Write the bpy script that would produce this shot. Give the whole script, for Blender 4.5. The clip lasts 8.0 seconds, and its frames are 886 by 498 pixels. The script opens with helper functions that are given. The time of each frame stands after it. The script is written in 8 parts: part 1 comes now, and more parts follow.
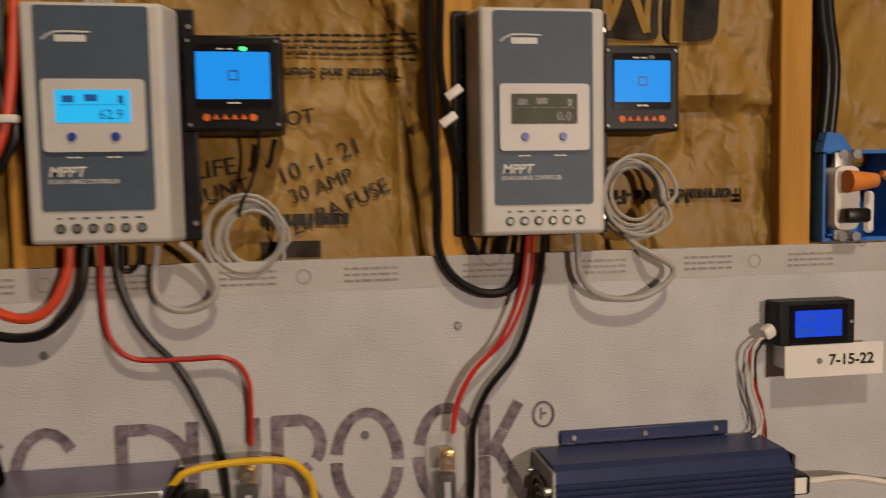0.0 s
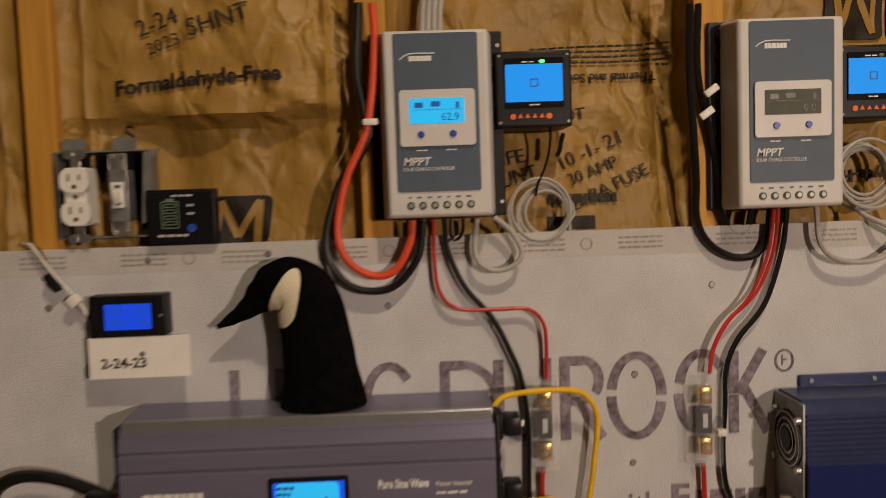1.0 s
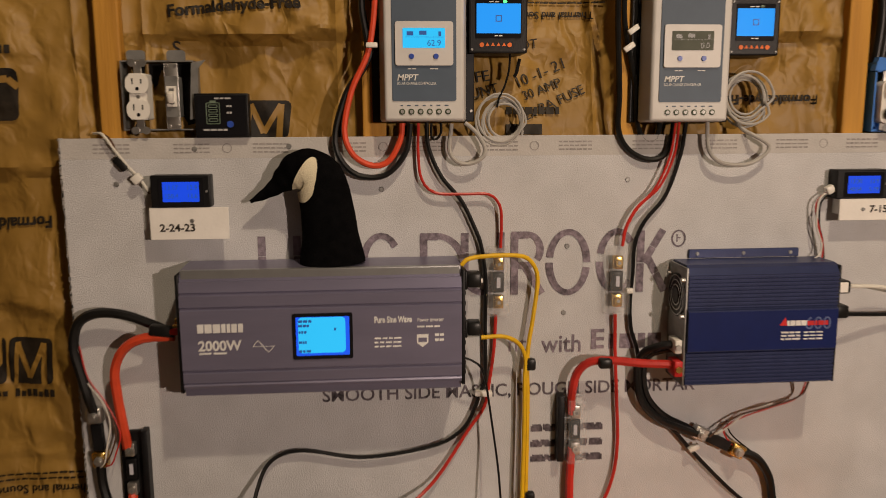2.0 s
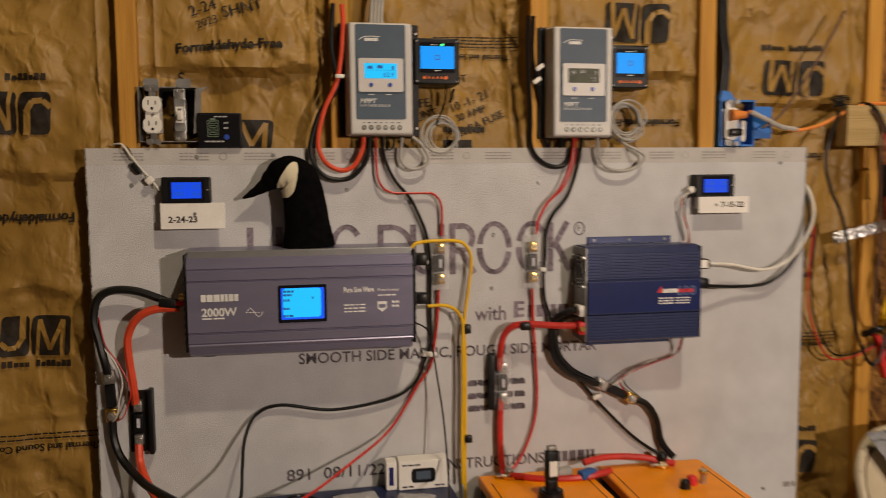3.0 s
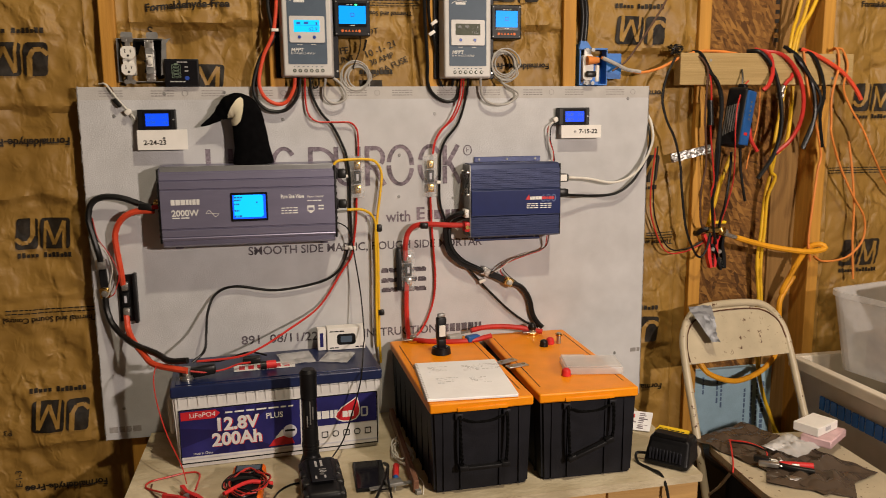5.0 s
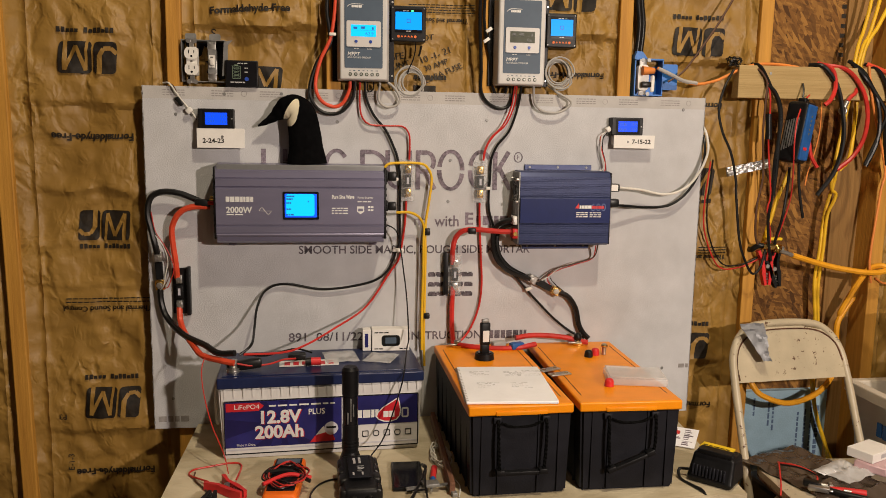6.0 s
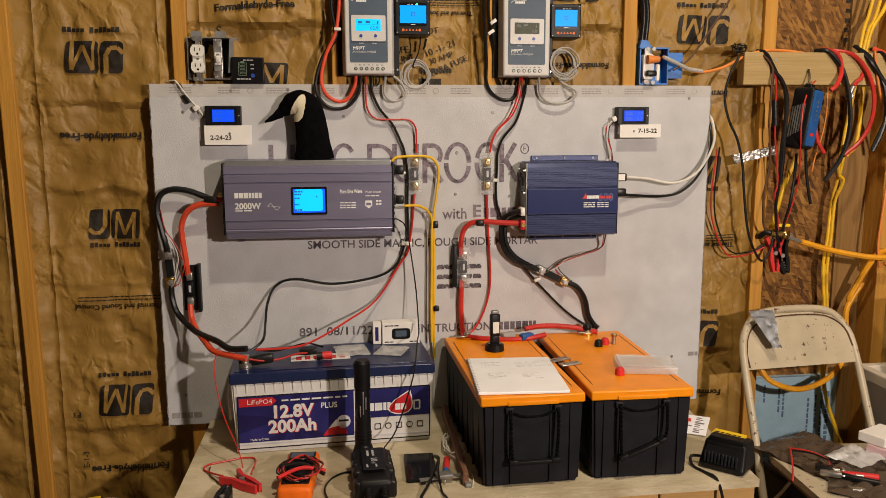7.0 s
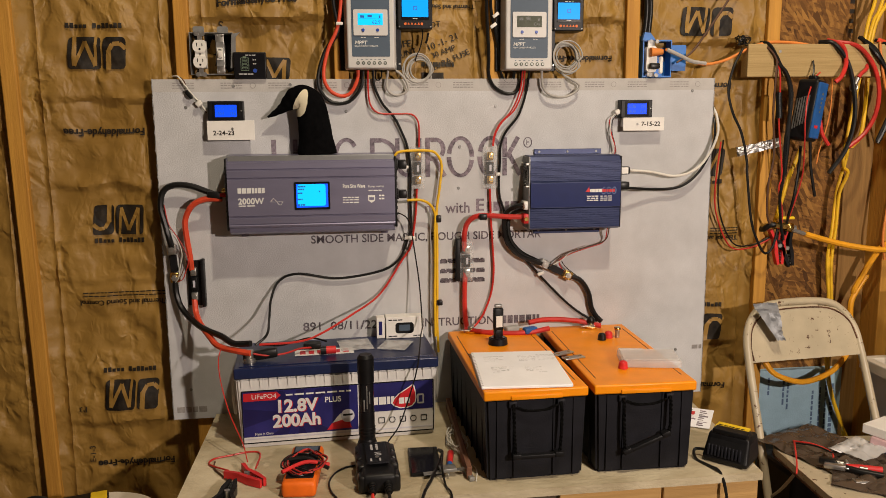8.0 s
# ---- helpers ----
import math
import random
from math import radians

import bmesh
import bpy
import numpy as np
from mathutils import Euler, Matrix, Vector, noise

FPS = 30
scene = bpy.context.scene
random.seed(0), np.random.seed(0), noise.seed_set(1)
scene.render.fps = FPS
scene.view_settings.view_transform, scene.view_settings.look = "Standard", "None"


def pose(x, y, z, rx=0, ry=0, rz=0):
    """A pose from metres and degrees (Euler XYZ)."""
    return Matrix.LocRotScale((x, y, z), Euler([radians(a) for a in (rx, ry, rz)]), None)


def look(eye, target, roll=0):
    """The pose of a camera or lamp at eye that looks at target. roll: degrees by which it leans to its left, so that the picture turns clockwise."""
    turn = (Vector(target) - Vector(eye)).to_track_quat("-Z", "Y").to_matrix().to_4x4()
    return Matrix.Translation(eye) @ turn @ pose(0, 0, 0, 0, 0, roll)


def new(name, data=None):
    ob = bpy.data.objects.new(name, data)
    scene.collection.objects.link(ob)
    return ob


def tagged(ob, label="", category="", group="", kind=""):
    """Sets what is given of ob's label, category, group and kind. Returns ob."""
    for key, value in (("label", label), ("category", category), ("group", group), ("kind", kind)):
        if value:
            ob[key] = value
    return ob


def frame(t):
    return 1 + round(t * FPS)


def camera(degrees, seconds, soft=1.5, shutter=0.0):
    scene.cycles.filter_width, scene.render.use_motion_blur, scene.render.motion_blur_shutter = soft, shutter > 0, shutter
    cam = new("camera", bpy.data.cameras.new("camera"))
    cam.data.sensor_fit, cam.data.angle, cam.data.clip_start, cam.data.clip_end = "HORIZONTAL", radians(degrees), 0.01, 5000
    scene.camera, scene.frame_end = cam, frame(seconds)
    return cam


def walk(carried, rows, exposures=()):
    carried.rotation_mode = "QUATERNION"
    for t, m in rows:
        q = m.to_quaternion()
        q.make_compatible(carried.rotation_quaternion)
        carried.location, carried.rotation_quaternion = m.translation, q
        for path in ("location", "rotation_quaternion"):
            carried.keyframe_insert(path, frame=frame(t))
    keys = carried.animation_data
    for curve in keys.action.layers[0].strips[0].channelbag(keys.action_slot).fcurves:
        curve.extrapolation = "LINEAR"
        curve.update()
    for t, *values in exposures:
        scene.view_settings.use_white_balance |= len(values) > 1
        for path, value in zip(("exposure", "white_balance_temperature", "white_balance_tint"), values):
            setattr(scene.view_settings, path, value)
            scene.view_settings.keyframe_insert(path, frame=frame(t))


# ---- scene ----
cam = camera(58.5, 8.0, soft=0.5, shutter=0.5)
PATH = [
    (0, (0.757, -0.802, 1.447), (1.069, 1.169, 1.31), -1.1),
    (0.5, (0.651, -0.863, 1.448), (0.913, 1.117, 1.345), -0.3),
    (1, (0.54, -0.972, 1.433), (0.59, 1.023, 1.299), -2.0),
    (1.5, (0.481, -1.133, 1.442), (0.616, 0.841, 1.153), -1.1),
    (1.7, (0.502, -1.181, 1.438), (0.589, 0.0, 1.225), -0.7),
    (2.8, (0.406, -1.556, 1.324), (0.682, 0.416, 1.143), 0.5),
    (3, (0.396, -1.615, 1.319), (0.754, 0.345, 1.144), -0.5),
    (3.5, (0.379, -1.883, 1.32), (0.806, 0.062, 1.133), -0.7),
    (4, (0.353, -1.997, 1.301), (0.829, -0.079, 0.998), -1.2),
    (4.5, (0.407, -2.082, 1.318), (0.89, -0.166, 1.006), -0.7),
    (4.7, (0.432, -2.108, 1.315), (0.942, 0.0, 0.943), -0.7),
    (6, (0.482, -2.146, 1.275), (0.757, -0.186, 0.985), 0.9),
    (6.5, (0.472, -2.15, 1.28), (0.737, -0.19, 0.982), 0.4),
    (7, (0.472, -2.152, 1.271), (0.734, -0.193, 0.967), -0.2),
    (7.5, (0.474, -2.15, 1.281), (0.73, -0.194, 0.956), -0.3),
    (8, (0.478, -2.153, 1.277), (0.726, -0.195, 0.953), -0.5),
]
walk(cam, [(t, look(eye, target, roll)) for t, eye, target, roll in PATH],
     [(0.0, -0.72, 7000, 14), (1.0, -0.68, 7150, 15), (1.5, -0.54, 7150, 15), (3.0, -0.48, 6850, 12), (3.5, -0.38, 6600, 10), (4.5, -0.14, 6500, 10), (6.0, -0.06, 6500, 10), (8.0, -0.06, 6500, 10)])

# ---- light ----
def lamp(name, loc, watts, colour, radius):
    d = bpy.data.lights.new(name, "POINT")
    d.energy, d.color, d.shadow_soft_size = watts, colour, radius
    ob = new(name, d)
    ob.location = loc
    return ob


world = bpy.data.worlds.new("world")
scene.world = world
world.use_nodes = True
world.node_tree.nodes["Background"].inputs[0].default_value = (1.0, 0.8, 0.6, 1)
world.node_tree.nodes["Background"].inputs[1].default_value = 0.02
lamp("work_light", (1.92, -2.74, 1.60), 228, (1.0, 0.835, 0.715), 0.045)
lamp("ceiling_bulb", (1.30, -1.75, 3.85), 250, (1.0, 0.855, 0.635), 0.06)


# ---- materials ----
def mat(name, colour, rough=0.6, metal=0.0, vary=0.12, scale=30.0, bump=0.0, bscale=None, emit=None, strength=0.0,
        stretch=(1, 1, 1), dark=None, alpha=None, spread=0.0, spec=0.3):
    """Principled material; colour varied by two noises, with a fine relief."""
    m = bpy.data.materials.new(name)
    m.use_nodes = True
    nt = m.node_tree
    b = nt.nodes["Principled BSDF"]
    b.inputs["Roughness"].default_value = rough
    b.inputs["Metallic"].default_value = metal
    b.inputs["Specular IOR Level"].default_value = spec
    tc = nt.nodes.new("ShaderNodeTexCoord")
    mp = nt.nodes.new("ShaderNodeMapping")
    mp.inputs["Scale"].default_value = stretch
    nt.links.new(tc.outputs["Object"], mp.inputs["Vector"])
    n1 = nt.nodes.new("ShaderNodeTexNoise")
    n1.inputs["Scale"].default_value = scale
    n1.inputs["Detail"].default_value = 6
    n2 = nt.nodes.new("ShaderNodeTexNoise")
    n2.inputs["Scale"].default_value = scale * 0.17
    n2.inputs["Detail"].default_value = 3
    for n in (n1, n2):
        nt.links.new(mp.outputs[0], n.inputs["Vector"])
    add = nt.nodes.new("ShaderNodeMath")
    add.operation = "ADD"
    nt.links.new(n1.outputs[0], add.inputs[0])
    nt.links.new(n2.outputs[0], add.inputs[1])
    ramp = nt.nodes.new("ShaderNodeMapRange")
    ramp.inputs["From Min"].default_value, ramp.inputs["From Max"].default_value = 0.7, 1.3
    nt.links.new(add.outputs[0], ramp.inputs["Value"])
    mix = nt.nodes.new("ShaderNodeMix")
    mix.data_type = "RGBA"
    lo = dark or tuple(c * (1 - 2 * vary) for c in colour)
    hi = tuple(min(1, c * (1 + vary)) for c in colour)
    mix.inputs["A"].default_value, mix.inputs["B"].default_value = (*lo, 1), (*hi, 1)
    nt.links.new(ramp.outputs[0], mix.inputs["Factor"])
    out = mix.outputs["Result"]
    if spread:
        oi = nt.nodes.new("ShaderNodeObjectInfo")
        hs = nt.nodes.new("ShaderNodeHueSaturation")
        mr = nt.nodes.new("ShaderNodeMapRange")
        mr.inputs["To Min"].default_value, mr.inputs["To Max"].default_value = 1 - spread, 1 + spread
        nt.links.new(oi.outputs["Random"], mr.inputs["Value"])
        nt.links.new(mr.outputs[0], hs.inputs["Value"])
        nt.links.new(out, hs.inputs["Color"])
        out = hs.outputs[0]
    nt.links.new(out, b.inputs["Base Color"])
    if bump:
        n3 = nt.nodes.new("ShaderNodeTexNoise")
        n3.inputs["Scale"].default_value = bscale or scale * 3
        n3.inputs["Detail"].default_value = 5
        nt.links.new(mp.outputs[0], n3.inputs["Vector"])
        bp = nt.nodes.new("ShaderNodeBump")
        bp.inputs["Strength"].default_value = bump
        bp.inputs["Distance"].default_value = 0.004
        nt.links.new(n3.outputs[0], bp.inputs["Height"])
        nt.links.new(bp.outputs[0], b.inputs["Normal"])
    if emit:
        b.inputs["Emission Color"].default_value = (*emit, 1)
        b.inputs["Emission Strength"].default_value = strength
    if alpha is not None:
        b.inputs["Alpha"].default_value = alpha
    return m


def clear_plastic(name, colour, alpha, rough):
    m = mat(name, colour, rough, 0, 0.05, 40)
    m.node_tree.nodes["Principled BSDF"].inputs["Alpha"].default_value = alpha
    return m


def osb(name):
    """Strand board: three layers of stretched cells turned against one another."""
    m = mat(name, (0.30, 0.17, 0.07), 0.8, 0, 0.2, 12, 0.3, 60)
    nt = m.node_tree
    b = nt.nodes["Principled BSDF"]
    tc = nt.nodes["Texture Coordinate"]
    last = None
    for turn, sx, sz in ((25, 19, 95), (-48, 22, 115), (75, 18, 85), (-14, 21, 140), (120, 25, 105)):
        mp = nt.nodes.new("ShaderNodeMapping")
        tr = nt.nodes.new("ShaderNodeMapping")
        tr.inputs["Rotation"].default_value = (0, radians(turn), 0)
        nt.links.new(tc.outputs["Object"], tr.inputs["Vector"])
        mp.inputs["Scale"].default_value = (sx, 1, sz)
        nt.links.new(tr.outputs[0], mp.inputs["Vector"])
        v = nt.nodes.new("ShaderNodeTexVoronoi")
        v.inputs["Scale"].default_value = 1.0
        nt.links.new(mp.outputs[0], v.inputs["Vector"])
        sep = nt.nodes.new("ShaderNodeSeparateColor")
        nt.links.new(v.outputs["Color"], sep.inputs[0])
        if last is None:
            last = sep.outputs[0]
        else:
            a = nt.nodes.new("ShaderNodeMix")
            nt.links.new(sep.outputs[1], a.inputs["Factor"])
            nt.links.new(last, a.inputs["A"])
            nt.links.new(sep.outputs[0], a.inputs["B"])
            last = a.outputs["Result"]
    r = nt.nodes.new("ShaderNodeValToRGB")
    e = r.color_ramp.elements
    e[0].color, e[1].color = (0.045, 0.018, 0.005, 1), (0.36, 0.180, 0.042, 1)
    e.new(0.5).color = (0.175, 0.078, 0.018, 1)
    nt.links.new(last, r.inputs[0])
    nt.links.new(r.outputs[0], b.inputs["Base Color"])
    return m


def kraft(name):
    """Crumpled brown paper: creases from warped cells at two sizes."""
    m = mat(name, (0.320, 0.186, 0.041), 0.50, 0, 0.08, 7, 0, dark=(0.250, 0.140, 0.029), spec=0.42)
    nt = m.node_tree
    b = nt.nodes["Principled BSDF"]
    tc = nt.nodes["Texture Coordinate"]
    warp = nt.nodes.new("ShaderNodeTexNoise")
    warp.inputs["Scale"].default_value = 7
    warp.inputs["Detail"].default_value = 4
    nt.links.new(tc.outputs["Object"], warp.inputs["Vector"])
    add = nt.nodes.new("ShaderNodeVectorMath")
    add.operation = "MULTIPLY_ADD"
    add.inputs[1].default_value = (0.11, 0.11, 0.11)
    nt.links.new(warp.outputs["Color"], add.inputs[0])
    nt.links.new(tc.outputs["Object"], add.inputs[2])
    last = None
    for sc, dist, wide in ((6.0, 0.0060, 0.16), (13.0, 0.0042, 0.20), (34.0, 0.0010, 0.30)):
        st = nt.nodes.new("ShaderNodeMapping")
        st.inputs["Scale"].default_value = (sc * 1.3, sc, sc * 0.75)
        st.inputs["Rotation"].default_value = (0, sc * 0.21, 0)
        nt.links.new(add.outputs[0], st.inputs["Vector"])
        v = nt.nodes.new("ShaderNodeTexVoronoi")
        v.feature = "DISTANCE_TO_EDGE"
        v.inputs["Scale"].default_value = 1
        nt.links.new(st.outputs[0], v.inputs["Vector"])
        fold = nt.nodes.new("ShaderNodeMapRange")
        fold.interpolation_type = "SMOOTHSTEP"
        fold.inputs["From Max"].default_value = wide
        nt.links.new(v.outputs["Distance"], fold.inputs["Value"])
        fade = nt.nodes.new("ShaderNodeTexNoise")
        fade.inputs["Scale"].default_value = sc * 0.55
        nt.links.new(tc.outputs["Object"], fade.inputs["Vector"])
        some = nt.nodes.new("ShaderNodeMapRange")
        some.inputs["From Min"].default_value, some.inputs["From Max"].default_value = 0.40, 0.62
        nt.links.new(fade.outputs[0], some.inputs["Value"])
        h = nt.nodes.new("ShaderNodeMath")
        h.operation = "MULTIPLY"
        nt.links.new(fold.outputs[0], h.inputs[0])
        nt.links.new(some.outputs[0], h.inputs[1])
        bp = nt.nodes.new("ShaderNodeBump")
        bp.inputs["Strength"].default_value = 0.9
        bp.inputs["Distance"].default_value = dist
        nt.links.new(h.outputs[0], bp.inputs["Height"])
        if last:
            nt.links.new(last.outputs[0], bp.inputs["Normal"])
        last = bp
    nt.links.new(last.outputs[0], b.inputs["Normal"])
    return m


def chipped(name):
    """Beige enamel with rust showing through in chips."""
    m = mat(name, (0.50, 0.43, 0.30), 0.38, 0, 0.08, 18, 0.1, 120, spec=0.45)
    nt = m.node_tree
    b = nt.nodes["Principled BSDF"]
    tc = nt.nodes["Texture Coordinate"]
    n = nt.nodes.new("ShaderNodeTexNoise")
    n.inputs["Scale"].default_value = 55
    n.inputs["Detail"].default_value = 8
    n.inputs["Roughness"].default_value = 0.7
    nt.links.new(tc.outputs["Object"], n.inputs["Vector"])
    r = nt.nodes.new("ShaderNodeMapRange")
    r.inputs["From Min"].default_value, r.inputs["From Max"].default_value = 0.612, 0.635
    nt.links.new(n.outputs[0], r.inputs["Value"])
    mx = nt.nodes.new("ShaderNodeMix")
    mx.data_type = "RGBA"
    old = b.inputs["Base Color"].links[0].from_socket
    nt.links.new(r.outputs[0], mx.inputs["Factor"])
    nt.links.new(old, mx.inputs["A"])
    mx.inputs["B"].default_value = (0.09, 0.04, 0.02, 1)
    nt.links.new(mx.outputs["Result"], b.inputs["Base Color"])
    return m


def wood(name, colour, dark, along="z", spread=0.0):
    s = {"z": (30, 30, 1.6), "x": (1.6, 30, 30), "y": (30, 1.6, 30)}[along]
    return mat(name, colour, 0.62, 0, 0.1, 3.0, 0.25, 9, stretch=s, dark=dark, spread=spread)


M_KRAFT = kraft("kraft_paper")
M_INK = mat("printing_ink", (0.022, 0.016, 0.010), 0.6, 0, 0.4, 60, 0.3, 55)
M_PEN = mat("felt_pen", (0.03, 0.025, 0.02), 0.6)
M_STUD = wood("stud_pine", (0.52, 0.265, 0.045), (0.38, 0.178, 0.028), spread=0.07)
M_PLANK = wood("plank_pine", (0.50, 0.31, 0.12), (0.40, 0.235, 0.082), "x", 0.08)
M_LUMBER = mat("weathered_lumber", (0.42, 0.30, 0.135), 0.75, 0, 0.1, 6.0, 0.3, 14, stretch=(1.2, 40, 40), dark=(0.34, 0.235, 0.095))
M_BROWNPLY = mat("brown_plywood", (0.26, 0.145, 0.045), 0.7, 0, 0.1, 4.0, 0.2, 12, stretch=(30, 30, 1.2), dark=(0.17, 0.088, 0.024))
M_OSB = osb("strand_board")
M_DARKWOOD = mat("dark_boards", (0.075, 0.052, 0.034), 0.8, 0, 0.2, 8, 0.2)
M_FLOOR = mat("floor_boards", (0.12, 0.085, 0.055), 0.7, 0, 0.2, 8, 0.2)
M_CEMENT = mat("cement_board", (0.558, 0.562, 0.580), 0.9, 0, 0.07, 14, 0.4, 520, dark=(0.475, 0.478, 0.490), spec=0.15)
M_EDGE = mat("board_edge", (0.38, 0.36, 0.34), 0.95, 0, 0.2, 160, 0.8, 300)
M_PURPLE = mat("board_print", (0.245, 0.205, 0.245), 0.9, 0, 0.35, 120, 0.3, 400)
M_FAINT = mat("faint_print", (0.33, 0.31, 0.30), 0.9, 0, 0.15, 90)
M_JET = mat("jet_print", (0.145, 0.125, 0.145), 0.9, 0, 0.4, 200)
M_BLACK = mat("black_plastic", (0.008, 0.008, 0.009), 0.42, 0, 0.2, 40, 0.08, 300, spec=0.22)
M_GLOSS = mat("glossy_black", (0.010, 0.010, 0.012), 0.12)
M_RUBBER = mat("black_rubber", (0.009, 0.009, 0.009), 0.36, 0, 0.2, 50)
M_HEAT = mat("black_heatsink", (0.02, 0.02, 0.022), 0.45, 0.6)
M_SHELL = mat("grey_shell", (0.56, 0.55, 0.53), 0.45, 0, 0.05, 30)
M_PANEL = mat("slate_panel", (0.072, 0.103, 0.145), 0.5, 0, 0.06, 30)
M_BEZEL = mat("pale_bezel", (0.60, 0.585, 0.57), 0.4, 0, 0.04, 30)
M_WHITE = mat("white_print", (0.75, 0.75, 0.73), 0.5)
M_CARD = mat("white_card", (0.80, 0.78, 0.74), 0.7, 0, 0.04, 30, 0.1, 200)
M_LCD = mat("lit_cyan_screen", (0.006, 0.04, 0.09), 0.3, emit=(0.004, 0.54, 1.0), strength=1.4, spec=0.05)
M_LCDRIM = mat("blue_screen_rim", (0.002, 0.01, 0.05), 0.4, emit=(0.004, 0.10, 1.0), strength=1.3)
M_LCD2 = mat("lit_azure_screen", (0.004, 0.015, 0.05), 0.3, emit=(0.002, 0.33, 1.0), strength=1.4, spec=0.05)
M_LCD3 = mat("lit_blue_screen", (0.003, 0.008, 0.03), 0.4, emit=(0.006, 0.085, 1.0), strength=1.1, spec=0.1)
M_LCDINK = mat("screen_digits", (0.01, 0.03, 0.08), 0.4, emit=(0.03, 0.16, 0.55), strength=0.6)
M_LCDOFF = mat("unlit_screen", (0.115, 0.125, 0.10), 0.55, spec=0.1)
M_OFFINK = mat("unlit_digits", (0.05, 0.055, 0.045), 0.3)
M_GREEN = mat("green_led", (0.05, 0.5, 0.15), 0.3, emit=(0.05, 1.0, 0.25), strength=2.5)
M_DIMGREEN = mat("pale_green_icon", (0.16, 0.22, 0.16), 0.4)
M_BLUEBTN = mat("blue_button", (0.03, 0.08, 0.42), 0.35)
M_ORBTN = mat("orange_button", (0.75, 0.16, 0.03), 0.5)
M_TERM = mat("green_terminal", (0.05, 0.07, 0.035), 0.5)
M_STEEL = mat("zinc_steel", (0.55, 0.54, 0.52), 0.35, 0.9, 0.15, 60)
M_DULL = mat("dull_zinc", (0.30, 0.30, 0.29), 0.5, 0.7, 0.2, 50)
M_BRASS = mat("brass", (0.75, 0.50, 0.16), 0.25, 1.0, 0.15, 60)
M_INV = mat("anodised_violet_grey", (0.235, 0.226, 0.325), 0.34, 0.5, 0.06, 40, 0.05, 400, stretch=(0.2, 1, 1))
M_INVLITE = mat("anodised_lit_edge", (0.36, 0.37, 0.38), 0.35, 0.7, 0.06, 40)
M_BLUEINV = mat("anodised_blue", (0.034, 0.046, 0.120), 0.36, 0.25, 0.08, 40)
M_BLUEBAND = mat("blue_band", (0.005, 0.014, 0.095), 0.4, 0.0, 0.06, 40, spec=0.2)
M_ORANGE = mat("orange_lid", (0.86, 0.285, 0.004), 0.36, 0, 0.07, 20, 0.06, 200)
M_CASE = mat("charcoal_case", (0.011, 0.0115, 0.016), 0.5, 0, 0.2, 25, 0.1, 250, spec=0.2)
M_NAVYLID = mat("navy_lid", (0.013, 0.021, 0.072), 0.3, 0, 0.1, 30)
M_WHITECASE = mat("white_case", (0.66, 0.65, 0.64), 0.45, 0, 0.05, 30)
M_LABEL = mat("indigo_label", (0.024, 0.023, 0.155), 0.4, 0, 0.25, 14)
M_LABELDARK = mat("dark_indigo_ink", (0.014, 0.012, 0.085), 0.4, 0, 0.15, 14)
M_REDTAG = mat("red_tag", (0.55, 0.02, 0.03), 0.4)
M_PINK = mat("pale_grey_stripe", (0.55, 0.55, 0.62), 0.5)
M_PLY = mat("plywood_top", (0.52, 0.46, 0.33), 0.75, 0, 0.2, 14, 0.6, 90, stretch=(0.6, 1, 1), dark=(0.33, 0.27, 0.165))
M_RED = mat("red_insulation", (0.53, 0.034, 0.026), 0.35, 0, 0.15, 40)
M_REDOR = mat("red_welding_cable", (0.70, 0.075, 0.03), 0.42, 0, 0.12, 40)
M_YELLOW = mat("yellow_cable", (0.78, 0.47, 0.02), 0.45, 0, 0.1, 40)
M_ORHOSE = mat("orange_hose", (0.80, 0.36, 0.02), 0.45, 0, 0.1, 40)
M_ORWIRE = mat("orange_cable", (0.72, 0.24, 0.05), 0.5, 0, 0.1, 40)
M_GREY = mat("grey_cable", (0.40, 0.385, 0.36), 0.45, 0, 0.1, 40)
M_WHITEC = mat("white_cable", (0.68, 0.66, 0.60), 0.45, 0, 0.08, 40)
M_BROWN = mat("brown_cable", (0.10, 0.05, 0.03), 0.5, 0, 0.1, 40)
M_BLUEBOX = mat("blue_box", (0.03, 0.17, 0.55), 0.4, 0, 0.1, 40)
M_IVORY = mat("white_device", (0.74, 0.72, 0.67), 0.35, 0, 0.04, 40)
M_CLEAR = clear_plastic("clear_plastic", (0.8, 0.8, 0.8), 0.10, 0.08)
M_FROST = clear_plastic("frosted_plastic", (0.80, 0.80, 0.80), 0.36, 0.3)
M_BAG = clear_plastic("brown_film", (0.085, 0.062, 0.045), 0.92, 0.16)
M_FOIL = mat("foil_tape", (0.78, 0.78, 0.79), 0.42, 1.0, 0.1, 60, 0.8, 90)
M_DUCT = mat("duct_tape", (0.30, 0.31, 0.33), 0.48, 0.3, 0.12, 40, 0.5, 90)
M_CHAIR = chipped("chipped_beige_paint")
M_RUST = mat("rusty_edge", (0.12, 0.055, 0.03), 0.8, 0, 0.3, 60, 0.4)
M_FOAM = mat("blue_foam_board", (0.30, 0.45, 0.55), 0.8, 0, 0.07, 25, 0.2, 200)
M_FOAMINK = mat("blue_ink", (0.08, 0.13, 0.22), 0.8)
M_BIN = mat("white_bin", (0.66, 0.60, 0.50), 0.5, 0, 0.07, 12, 0.1, 60)
M_PAPER = mat("white_paper", (0.85, 0.86, 0.89), 0.75, 0, 0.04, 14, 0.2, 60)
M_PENCIL = mat("pencil_marks", (0.45, 0.45, 0.46), 0.8)
